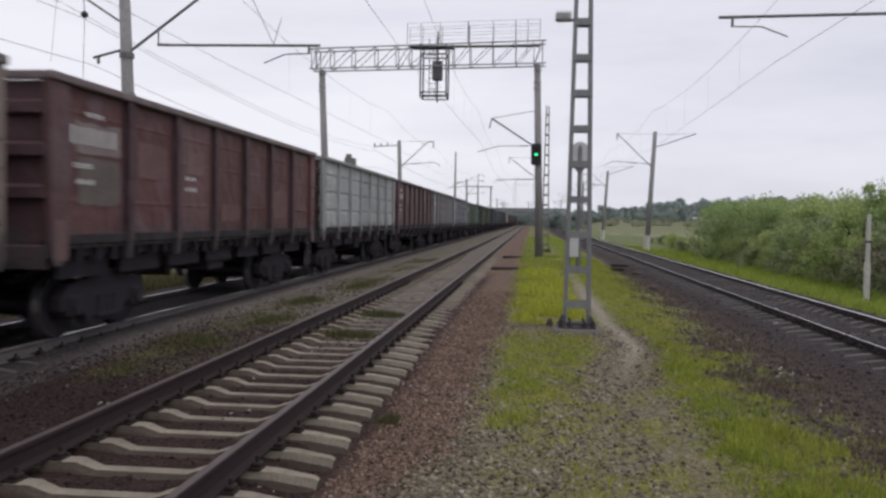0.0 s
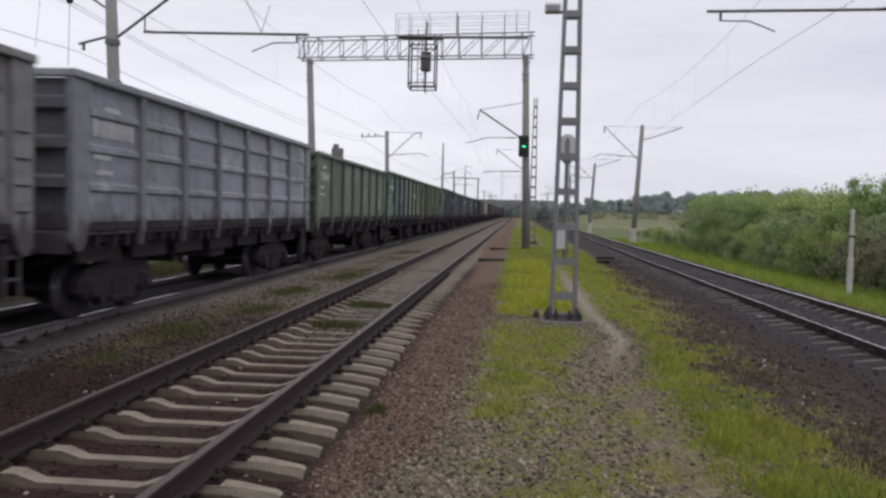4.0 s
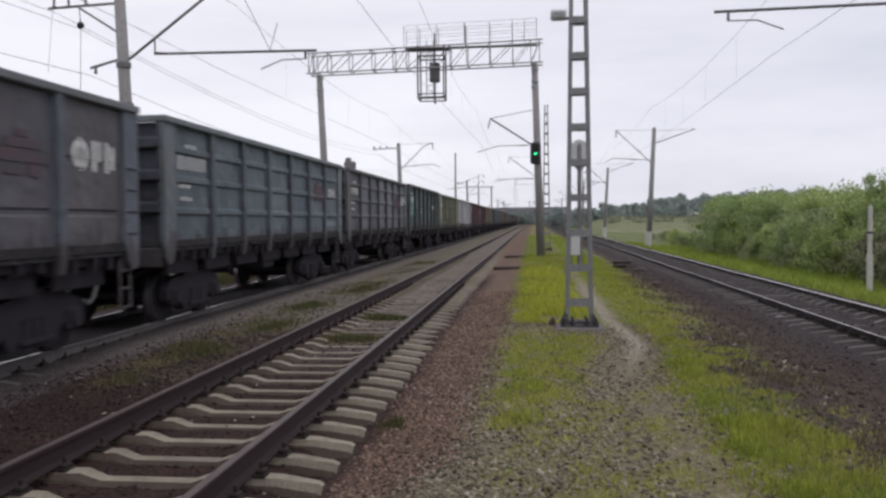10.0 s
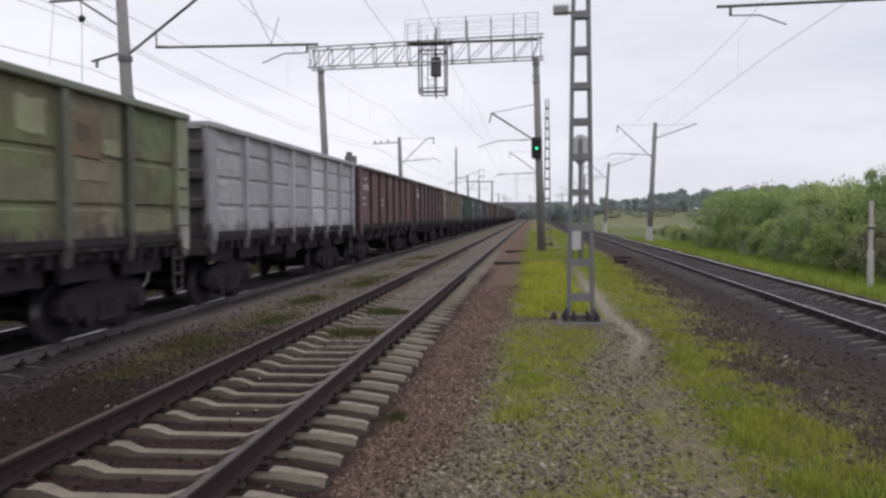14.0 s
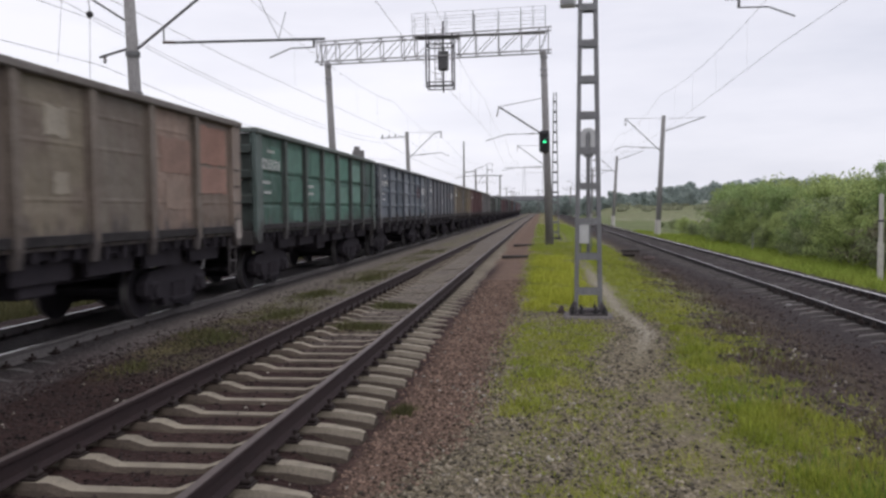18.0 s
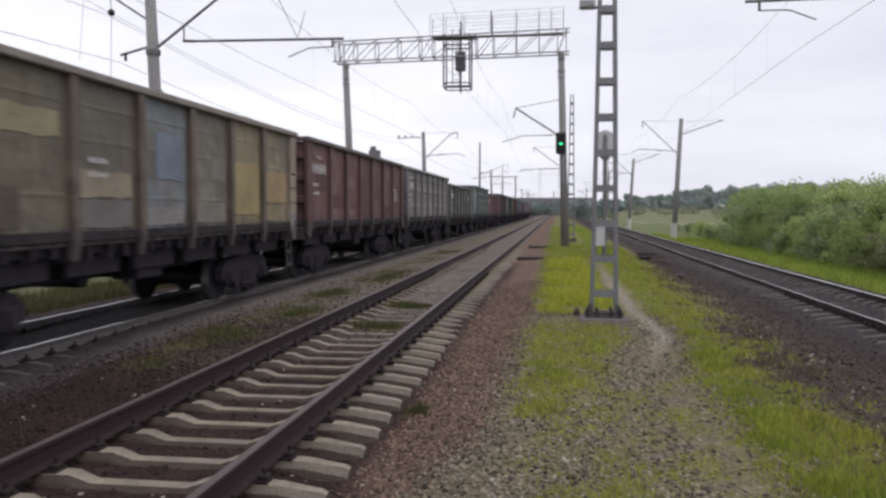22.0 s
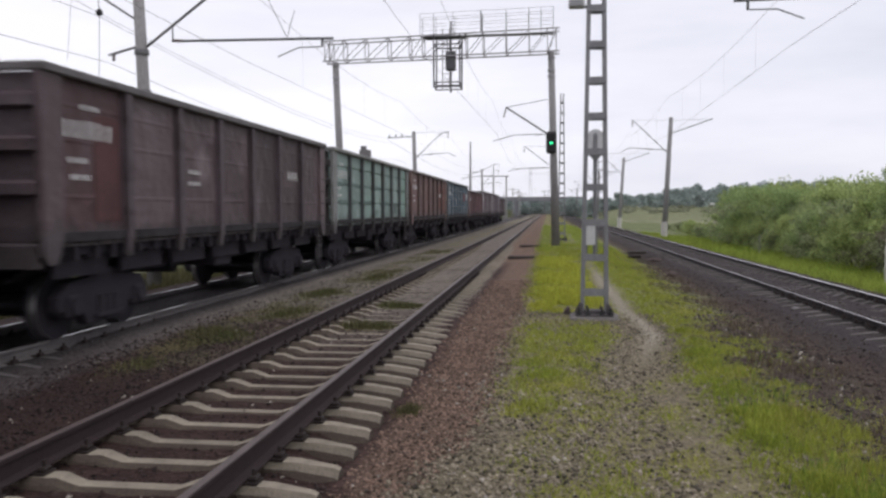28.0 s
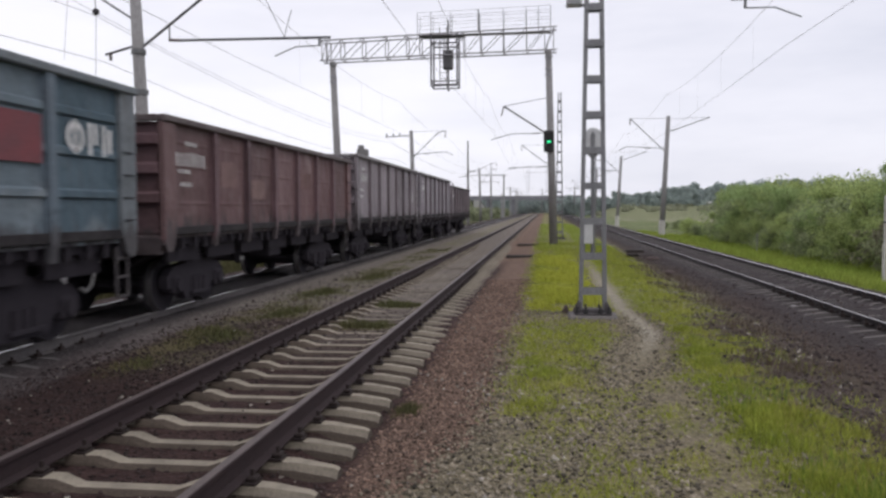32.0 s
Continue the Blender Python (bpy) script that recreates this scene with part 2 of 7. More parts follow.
M_TREAD = mat("wheel_tread", (0.30, 0.29, 0.29), (0.2, 0.19, 0.19), 0.35, 0.8, scale=4)
M_WHITE = mat("white_marking", (0.74, 0.73, 0.72), (0.52, 0.51, 0.51), 0.8, scale=5, fine=40, bump=0)
M_RED = mat("faded_red_marking", (0.20, 0.062, 0.070), (0.13, 0.064, 0.072), 0.8, scale=3, fine=40, bump=0)
M_RED_FAINT = mat("nearly_lost_red_marking", (0.100, 0.066, 0.078), (0.080, 0.074, 0.084), 0.8, scale=4, fine=40, bump=0, amount=1.0)
M_RED_DARK = mat("worn_red_marking", (0.120, 0.062, 0.072), (0.085, 0.070, 0.082), 0.8, scale=4, fine=40, bump=0, amount=1.0)
M_YELLOW = mat("cream_marking", (0.58, 0.54, 0.44), (0.40, 0.37, 0.30), 0.8, scale=3, fine=40, bump=0)
M_INSUL = mat("insulator_ceramic", (0.10, 0.06, 0.05), (0.06, 0.04, 0.035), 0.3, spec=0.5)
M_WIRE = mat("wire_copper", (0.20, 0.19, 0.19), (0.15, 0.14, 0.14), 0.5, 0.5, bump=0)
M_LAMPGLASS = mat("lamp_glass", (0.30, 0.30, 0.31), (0.22, 0.22, 0.23), 0.15, spec=0.5, bump=0)
M_BOX = mat("pale_grey_enamel", (0.55, 0.55, 0.56), (0.4, 0.4, 0.41), 0.5, scale=3)
M_STONE = mat("ballast_stone", (0.072, 0.054, 0.050), (0.035, 0.028, 0.028), 0.9, scale=1.1, fine=80, bump=0.3, island=0.7)
M_STONE_DARK = mat("dark_ballast_stone", (0.039, 0.026, 0.024), (0.021, 0.015, 0.014), 0.9, scale=1.1, fine=80, bump=0.3, island=0.8)
M_STONE_GREY = mat("grey_gravel_stone", (0.202, 0.174, 0.130), (0.112, 0.095, 0.070), 0.9, scale=1.4, fine=80, bump=0.3, island=0.85)
M_STONE_RED = mat("reddish_gravel_stone", (0.190, 0.127, 0.098), (0.110, 0.075, 0.058), 0.9, scale=1.4, fine=80, bump=0.3, island=0.75)
M_GRASS = mat("grass_blade", (0.275, 0.325, 0.052), (0.375, 0.368, 0.078), 0.75, scale=0.9, fine=20, bump=0, island=0.35, spec=0.15, thin=0.35)
M_GRASS_DULL = mat("dull_grass_blade", (0.100, 0.100, 0.046), (0.135, 0.115, 0.064), 0.8, scale=0.8, fine=20, bump=0, island=0.35, spec=0.1, thin=0.3)
M_WEED = mat("olive_weed_leaf", (0.108, 0.115, 0.050), (0.160, 0.138, 0.075), 0.8, scale=0.9, fine=20, bump=0, island=0.4, spec=0.1, thin=0.3)
M_FLOWER = mat("yellow_green_weed", (0.405, 0.440, 0.066), (0.47, 0.46, 0.085), 0.75, scale=0.8, fine=20, bump=0, island=0.25, spec=0.1, thin=0.35)
M_TUFT = mat("green_tuft_blade", (0.150, 0.235, 0.040), (0.210, 0.275, 0.052), 0.75, scale=0.9, fine=20, bump=0, island=0.35, spec=0.15, thin=0.35)
M_STRAW = mat("straw_stalk", (0.36, 0.30, 0.12), (0.27, 0.22, 0.09), 0.8, scale=0.9, fine=20, bump=0, island=0.35, spec=0.1, thin=0.2)
M_VERGE = mat("verge_grass_blade", (0.265, 0.345, 0.066), (0.340, 0.375, 0.085), 0.75, scale=0.3, fine=10, bump=0, island=0.3, spec=0.1, thin=0.4)
M_DRY = mat("dry_weed", (0.13, 0.10, 0.075), (0.085, 0.065, 0.052), 0.9, scale=0.8, fine=20, bump=0, island=0.35, spec=0.1)
M_SHINE = mat("rail_head_polished", (0.74, 0.72, 0.73), (0.60, 0.58, 0.59), 0.26, 0.85, scale=3, fine=30, bump=0.02)
# pale and hardly metallic: sky reflected on the polished head, put into the colour
M_RUNNING = mat("rail_head_sky_sheen", (0.80, 0.79, 0.78), (0.62, 0.61, 0.61), 0.45, 0.25, scale=3, fine=30, bump=0.02)
M_BARK = mat("shrub_bark", (0.09, 0.075, 0.06), (0.06, 0.05, 0.04), 0.9, scale=5)
M_WOOD = mat("tarred_timber", (0.04, 0.032, 0.028), (0.028, 0.024, 0.021), 0.9, scale=3, stretch=(1, 6, 6))
M_BRIDGE = mat("bridge_concrete", (0.22, 0.22, 0.24), (0.17, 0.17, 0.185), 0.9, scale=0.2, fine=2)


def leaf_mat(name, c, c2):
    return mat(name, c, c2, 0.7, scale=0.5, fine=8, bump=0, island=0.4, spec=0.2, thin=0.5)


M_LEAF = leaf_mat("willow_leaf", (0.300, 0.395, 0.165), (0.345, 0.425, 0.190))
M_LEAF2 = leaf_mat("birch_leaf", (0.370, 0.440, 0.175), (0.415, 0.465, 0.200))
M_LEAF3 = leaf_mat("olive_shrub_leaf", (0.285, 0.335, 0.175), (0.320, 0.345, 0.200))
M_BANKLEAF = leaf_mat("bank_scrub_leaf", (0.255, 0.285, 0.170), (0.29, 0.30, 0.20))
M_RAIL_SOOT = mat("rail_soot", (0.040, 0.034, 0.036), (0.027, 0.023, 0.025), 0.85, 0.0, scale=4, fine=50, bump=0.25)
M_RAIL_DUST = mat("rail_grey_dust", (0.125, 0.113, 0.112), (0.075, 0.068, 0.068), 0.9, 0.0, scale=4, fine=40, bump=0.25)
M_SLEEPER_DUST = mat("sleeper_concrete_dusty", (0.120, 0.110, 0.108), (0.075, 0.069, 0.068), 0.92, scale=3, fine=45, bump=0.3, rnd=0.2)
M_SLEEPER_MID = mat("sleeper_concrete_grey", (0.135, 0.122, 0.116), (0.095, 0.086, 0.082), 0.92, scale=3, fine=45, bump=0.3, rnd=0.25)
# pale grey-blue green: the haze of distance is put into the leaf colour
M_FARLEAF = leaf_mat("hazed_far_wood_leaf", (0.325, 0.380, 0.355), (0.360, 0.405, 0.385))
M_FIELDLEAF = leaf_mat("dry_field_scrub_leaf", (0.34, 0.36, 0.25), (0.38, 0.38, 0.28))

# lit signal lens: the only thing here that gives off light
M_GREEN = bpy.data.materials.new("green_signal_light")
M_GREEN.use_nodes = True
gb = M_GREEN.node_tree.nodes["Principled BSDF"]
gb.inputs["Base Color"].default_value = (0.02, 0.5, 0.2, 1)
gb.inputs["Emission Color"].default_value = (0.04, 0.9, 0.35, 1)
gb.inputs["Emission Strength"].default_value = 1.6


# ---- geometry helpers ----
def box(bm, x0, x1, y0, y1, z0, z1, bev=0.0, m=None):
    r = bmesh.ops.create_cube(bm, size=1.0)
    vs = r["verts"]
    bmesh.ops.scale(bm, vec=(x1 - x0, y1 - y0, z1 - z0), verts=vs)
    bmesh.ops.translate(bm, vec=((x0 + x1) / 2, (y0 + y1) / 2, (z0 + z1) / 2), verts=vs)
    if bev:
        es = list({e for v in vs for e in v.link_edges})
        r2 = bmesh.ops.bevel(bm, geom=es, offset=bev, segments=1, affect="EDGES", clamp_overlap=True)
        vs = list({v for f in r2["faces"] for v in f.verts} | {v for v in vs if v.is_valid})
    if m is not None:
        bmesh.ops.transform(bm, matrix=m, verts=vs)
    return vs


def rod(bm, a, b, r, r2=None, n=8):
    """A round bar from a to b, tapering from r to r2."""
    a, b = Vector(a), Vector(b)
    d = b - a
    c = bmesh.ops.create_cone(bm, cap_ends=True, segments=n, radius1=r, radius2=r if r2 is None else r2, depth=d.length)
    m = Matrix.Translation((a + b) / 2) @ d.to_track_quat("Z", "Y").to_matrix().to_4x4()
    bmesh.ops.transform(bm, matrix=m, verts=c["verts"])


def bar(bm, a, b, w, h=None):
    """A square bar from a to b."""
    a, b = Vector(a), Vector(b)
    d = b - a
    q = d.to_track_quat("Z", "Y").to_matrix().to_4x4()
    h = h or w
    box(bm, -w / 2, w / 2, -h / 2, h / 2, -d.length / 2, d.length / 2, m=Matrix.Translation((a + b) / 2) @ q)


def prism(bm, pts, y0, y1, axis="y"):
    """An outline in x, z drawn out along y (or an outline in y, z along x)."""
    va, vb = [], []
    for p, q in pts:
        va.append(bm.verts.new((p, y0, q) if axis == "y" else (y0, p, q)))
        vb.append(bm.verts.new((p, y1, q) if axis == "y" else (y1, p, q)))
    n = len(pts)
    fs = [bm.faces.new(va), bm.faces.new(list(reversed(vb)))]
    for i in range(n):
        fs.append(bm.faces.new((va[i], vb[i], vb[(i + 1) % n], va[(i + 1) % n])))
    bmesh.ops.recalc_face_normals(bm, faces=fs)
    return fs


def mesh_of(name, bm, *mats):
    me = bpy.data.meshes.new(name)
    bmesh.ops.recalc_face_normals(bm, faces=bm.faces[:])
    bm.to_mesh(me)
    bm.free()
    for m in mats:
        me.materials.append(m)
    return me


def part(name, bm, material, parent, label="", smooth=False):
    ob = new(name, mesh_of(name, bm, material) if isinstance(bm, bmesh.types.BMesh) else bm)
    ob.parent = parent
    if label:
        ob["label"] = label
    if smooth:
        ob.data.polygons.foreach_set("use_smooth", [True] * len(ob.data.polygons))
    return ob


def thing(name, at, label, category, group="", kind="", turn=0):
    e = new(name)
    e.empty_display_size = 0.2
    e.matrix_basis = pose(*at, 0, 0, turn)
    return tagged(e, label, category, group, kind)


def raw_mesh(name, verts, faces, material):
    """A large joined mesh from arrays of equal-sized faces."""
    me = bpy.data.meshes.new(name)
    verts = np.asarray(verts, np.float32)
    faces = np.asarray(faces, np.int32)
    k = faces.shape[1]
    me.vertices.add(len(verts))
    me.vertices.foreach_set("co", verts.ravel())
    me.loops.add(faces.size)
    me.loops.foreach_set("vertex_index", faces.ravel())
    me.polygons.add(len(faces))
    me.polygons.foreach_set("loop_start", np.arange(0, faces.size, k, dtype=np.int32))
    me.polygons.foreach_set("loop_total", np.full(len(faces), k, np.int32))
    me.update(calc_edges=True)
    me.validate()
    me.materials.append(material)
    return me


def sstep(a, b, x):
    t = np.clip((x - a) / (b - a), 0, 1)
    return t * t * (3 - 2 * t)


def wob(x, y, s, seed=0.0):
    """Cheap smooth unevenness, about -1 to 1."""
    return (np.sin(x * s * 1.3 + 1.7 * np.sin(y * s * 0.7 + seed) + seed) + np.sin(y * s * 1.1 + 1.3 * np.sin(x * s * 0.9 - seed) + 2 * seed)
            + 0.6 * np.sin((x + y) * s * 2.3 + seed * 3) + 0.6 * np.sin((x - y) * s * 2.9 - seed)) / 3.2


# ---- plan: tracks run along y ----
MID, TRAIN, RIGHT = -2.95, -7.88, 6.18
MID_Z, TRAIN_Z, RIGHT_Z = 0.20, 0.06, 0.06
GAUGE = 0.795


def path_x(y):
    return np.interp(y, [4, 7.7, 9.3, 10.7, 12.2, 13.4, 15.6, 20, 45], [0.86, 0.94, 1.06, 1.30, 1.57, 1.60, 1.45, 1.44, 1.4])


def red_edge(y):
    """How far the reddish gravel reaches from the middle track."""
    return np.interp(y, [4.5, 5.0, 5.5, 6.7, 9.4, 14, 30], [-1.5, -1.42, -1.15, -0.68, -0.62, -0.55, -0.5])


def bare_at(x, y):
    """Trodden bare soil between the gravel and the right-hand grass."""
    return sstep(0.92, 1.15, x) * sstep(1.62, 1.38, x) * sstep(9.8, 8.8, y) * sstep(4.5, 5.5, y)


def grass_at(x, y):
    """How much grass grows at a place, 0 to 1."""
    n = wob(x, y, 1.6, 0.4) * 0.5 + wob(x, y, 4.3, 1.9) * 0.5
    n2 = 0.6 * wob(x, y, 7.0, 2.7) + 0.4 * wob(x, y, 17.0, 0.6)
    m = n + 0.6 * n2
    a = sstep(-0.78, -0.16, x + 0.20 * m) * sstep(0.28, -0.34, x - path_x(y) + 0.52 + 0.14 * m) * sstep(6.2, 8.9, y + 1.3 * m) * sstep(15.4, 12.4, y + 0.6 * m)
    far = sstep(-0.75, -0.30, x + 0.18 * m) * sstep(3.6, 2.8, x - 0.3 * m) * sstep(14.0, 15.6, y + 0.5 * m) * np.clip(0.62 + 0.6 * wob(x, y, 0.9, 1.4) + 0.5 * n2, 0.12, 1)
    left = np.interp(y, [4, 5.4, 6.4, 7.4, 8.5, 10, 12.5, 15, 17.6, 30], [1.22, 1.27, 1.40, 1.46, 1.42, 1.56, 1.84, 1.62, 1.55, 1.5])
    right = np.interp(y, [4, 6, 7, 7.9, 9.4, 11.8, 17.8, 32, 60], [2.85, 2.66, 2.48, 2.36, 2.30, 2.34, 2.75, 3.20, 3.3])
    b = sstep(-0.26, 0.42, x - left + 0.24 * m) * sstep(-0.75, 0.55, right - x + 0.50 * m)
    b = np.maximum(b, 0.7 * sstep(4.2, 2.6, x + 0.4 * m) * sstep(0.1, 0.5, x - left) * np.clip(0.22 + 0.8 * n + 0.7 * n2, 0, 1))
    path = 1 - np.exp(-((x - path_x(y)) / 0.22) ** 2) * sstep(8.0, 10.0, y) * sstep(34, 22, y) * 0.97
    near = 0.62 * sstep(-0.7, 0.1, x) * sstep(1.6, 1.1, x) * sstep(10.5, 7.5, y) * np.clip(0.36 + 0.9 * n + 0.9 * n2, 0, 1)
    low = 0.70 * sstep(6.2, 5.2, y + 0.4 * m) * sstep(0.0, 0.35, x + 0.12 * m) * sstep(0.88, 0.5, x + 0.12 * m)
    thin_out = np.clip(0.62 + 0.65 * wob(x, y, 5.5, 2.2) + 0.5 * n2, 0.08, 1)
    g = np.maximum.reduce([a * (0.35 + 0.65 * thin_out), far * (0.25 + 0.75 * thin_out), b * (0.3 + 0.7 * thin_out), near, low]) * path
    clump = sum(np.exp(-(((x - cx) / 0.30) ** 2 + ((y - cy) / 0.55) ** 2)) for cx, cy in ((-5.45, 10.1), (-5.05, 12.0), (-4.85, 14.6), (-5.3, 18.5), (-4.9, 23.0)))
    strip = sstep(-6.2, -5.5, x + 0.2 * n2) * sstep(-4.1, -4.8, x + 0.2 * n2) * sstep(-0.40, 0.45, n + 0.35 * wob(x, y, 0.8, 3.0) + 0.3 * n2) * sstep(9.0, 12.0, y)
    tuft = np.exp(-(((x + 3.02) / 0.55) ** 2 + ((y - 13.1) / 0.30) ** 2)) + np.exp(-(((x + 2.95) / 0.5) ** 2 + ((y - 16.0) / 0.35) ** 2))
    tuft = tuft + 0.9 * np.exp(-(((x + 1.38) / 0.10) ** 2 + ((y - 7.9) / 0.12) ** 2))
    outer = np.maximum(sstep(8.0, 9.0, x + 0.4 * n), sstep(-10.2, -11.0, x + 0.4 * n))
    return np.clip(np.maximum.reduce([g, 0.72 * strip, clump * (0.6 + 0.5 * n2), tuft, outer]), 0, 1)


def level(x, y):
    """Ground height."""
    bed = -0.148 + 0.068 * sstep(1.15, 0.9, np.abs(x - MID)) + 0.01 * sstep(1.5, 1.9, np.abs(x - MID)) - 0.012 * sstep(0.6, 0.3, np.abs(x - MID))
    bed = bed + sstep(8.5, 14.0, y) * (0.092 * sstep(0.95, 1.15, np.abs(x - MID)) + 0.030 * sstep(0.7, 0.4, np.abs(x - MID)))
    z = np.where(x < -1.2, bed, 0.0)
    side = -0.148 + 0.092 * sstep(8.5, 14.0, y)
    z = np.where((x >= -1.6) & (x < -0.2), side * (1 - sstep(-1.62, -0.3, x)), z)
    z = np.where(x >= -0.2, 0.0, z)
    fill = sstep(38.0, 46.0, y) * sstep(1.55, 1.30, np.abs(x - MID))
    z = z + fill * 0.075 * (1 - sstep(0.0, 0.05, 0.06 - np.abs(np.abs(x - MID) - GAUGE)))
    z = z - 0.20 * sstep(2.0, 4.2, x)
    z = z - 0.45 * sstep(7.8, 11.0, x) - 0.5 * sstep(14, 40, x)
    z = z - 0.05 * sstep(-4.6, -5.4, x) - 0.35 * sstep(-9.6, -12.0, x)
    z = z + 0.105 * sstep(2.0, 1.45, np.abs(x - RIGHT)) + 0.04 * sstep(1.5, 1.2, np.abs(x - TRAIN))
    z = z + 3.7 * sstep(190, 262, y) * sstep(12, 24, x) * sstep(420, 300, y)
    rough = 0.012 * wob(x, y, 9.0, 0.7) + 0.018 * wob(x, y, 2.2, 2.1)
    far = sstep(60, 300, np.hypot(x, y)) * 0.5 * wob(x, y, 0.02, 1.0)
    return z + rough * sstep(400, 60, np.abs(y)) + far


def ground():
    def graded(parts):
        out = []
        for a, b, st in parts:
            out.append(np.arange(a, b, st))
        return np.concatenate(out)

    xs = graded([(-2500, -400, 300), (-400, -60, 40), (-60, -14, 3), (-14, -6.4, 0.4), (-6.4, -4.6, 0.15), (-4.6, 3.4, 0.07), (3.4, 9, 0.2), (9, 20, 0.8), (20, 80, 5), (80, 400, 40), (400, 2501, 300)])
    ys = graded([(-300, -20, 20), (-20, -6, 1), (-6, 2, 0.14), (2, 10, 0.07), (10, 20, 0.12), (20, 45, 0.4), (45, 120, 2), (120, 600, 20), (600, 4001, 200)])
    X, Y = np.meshgrid(xs, ys)
    Z = level(X, Y)
    nx, ny = len(xs), len(ys)
    idx = np.arange(nx * ny).reshape(ny, nx)
    F = np.stack([idx[:-1, :-1], idx[:-1, 1:], idx[1:, 1:], idx[1:, :-1]], -1).reshape(-1, 4)
    m = bpy.data.materials.new("ground_soil_and_ballast")
    me = raw_mesh("ground", np.stack([X, Y, Z], -1).reshape(-1, 3), F, m)
    n = wob(X, Y, 1.1, 0.2)
    red = np.maximum(sstep(-1.62, -1.18, X + 0.08 * n), sstep(-2.25, -2.05, X) * sstep(25, 32, Y)) * sstep(0.25, -0.20, X - red_edge(Y) + 0.12 * n)
    grey = np.maximum.reduce([0 * X, sstep(-0.20, 0.25, X - red_edge(Y) + 0.12 * n) * sstep(1.9, 1.5, X)])
    ash = np.maximum(0.30 * sstep(0.95, 0.80, np.abs(X - MID)) * sstep(20, 34, Y), 0.8 * sstep(-1.5, -2.5, X) * sstep(-7.2, -6.6, X) * sstep(9, 19, Y + 2 * n))
    sand = 0.7 * sstep(13, 20, X + 4 * n) * sstep(150, 110, X) * sstep(165, 185, Y + 8 * n) * (1 - 0.72 * sstep(188, 200, Y + 6 * n)) * sstep(330, 280, Y)
    lush = np.maximum(sstep(7.0, 9.0, X), sstep(-9.8, -11.0, X))
    # sooty track beds; under the train the black also holds painted shade
    soot = np.maximum(sstep(1.40, 1.15, np.abs(X - TRAIN) + 0.08 * n), 0.85 * sstep(2.2, 1.5, np.abs(X - RIGHT) + 0.2 * n))
    trod = np.exp(-((X - path_x(Y) + 0.05 * n) / (0.13 + 0.07 * np.exp(-((Y - 12.6) / 0.9) ** 2))) ** 2) * sstep(9.6, 12.6, Y) * sstep(30, 20, Y)
    pale = 0.75 * sstep(0.62, 0.30, np.abs(X + 6.50 + 0.12 * n)) * (0.7 + 0.3 * n)
    me_attrs = {"grass": grass_at(X, Y) * np.where(X < -1.6, 0.5, 1.0), "red": np.clip(red, 0, 1), "grey": grey, "ash": ash, "sand": sand, "pale": pale, "soot": soot, "trod": trod, "dirt": sstep(1.6, 2.2, X) * sstep(5.4, 3.6, X + 0.3 * n), "lush": lush, "hay": 0.75 * sstep(1.2, 1.7, X + 0.2 * n) * sstep(4.1, 3.2, X + 0.3 * n) * sstep(13, 20, Y) * sstep(90, 60, Y)}
    for k, v in me_attrs.items():
        at = me.attributes.new(k, "FLOAT", "POINT")
        at.data.foreach_set("value", v.astype(np.float32).ravel())
    me.polygons.foreach_set("use_smooth", [True] * len(me.polygons))
    m.use_nodes = True
    nt = m.node_tree
    b = nt.nodes["Principled BSDF"]
    b.inputs["Roughness"].default_value, b.inputs["Specular IOR Level"].default_value = 0.95, 0.15
    co = nt.nodes.new("ShaderNodeTexCoord")
    vor = nd(nt, "ShaderNodeTexVoronoi", Scale=24.0)
    big = nd(nt, "ShaderNodeTexNoise", Scale=0.9, Detail=5.0, Roughness=0.6)
    fine = nd(nt, "ShaderNodeTexNoise", Scale=38.0, Detail=4.0, Roughness=0.7)
    for t in (vor, big, fine):
        nt.links.new(co.outputs["Object"], t.inputs["Vector"])

    def att(name):
        a = nt.nodes.new("ShaderNodeAttribute")
        a.attribute_name = name
        return a.outputs["Fac"]

    tone = ramp(nt, big.outputs["Fac"], [(0.3, (0.026, 0.015, 0.014)), (0.7, (0.050, 0.029, 0.026))])
    c = tone.outputs["Color"]
    c = mixc(nt, att("dirt"), c, (0.064, 0.049, 0.039))
    c = mixc(nt, att("pale"), c, (0.122, 0.110, 0.112))
    c = mixc(nt, att("red"), c, (0.150, 0.100, 0.076))
    c = mixc(nt, att("grey"), c, (0.158, 0.133, 0.090))
    c = mixc(nt, att("ash"), c, (0.190, 0.165, 0.142))
    c = mixc(nt, att("sand"), c, (0.36, 0.32, 0.25))
    turf = ramp(nt, big.outputs["Fac"], [(0.35, (0.145, 0.152, 0.042)), (0.65, (0.215, 0.200, 0.060))])
    green = ramp(nt, big.outputs["Fac"], [(0.35, (0.112, 0.148, 0.056)), (0.65, (0.160, 0.168, 0.085))])
    c = mixc(nt, att("grass"), c, mixc(nt, att("lush"), turf.outputs["Color"], green.outputs["Color"]))
    c = mixc(nt, att("hay"), c, (0.205, 0.198, 0.105))
    c = mixc(nt, att("sand"), c, (0.34, 0.30, 0.235))
    c = mixc(nt, att("trod"), c, (0.262, 0.235, 0.185))
    c = mixc(nt, att("soot"), c, (0.044, 0.038, 0.039))
    cell = ramp(nt, vor.outputs["Color"], [(0.1, (0.55,) * 3), (0.9, (1.45,) * 3)])
    c = mixc(nt, 0.8, c, mixc(nt, 1.0, c, cell.outputs["Color"], "MULTIPLY"))
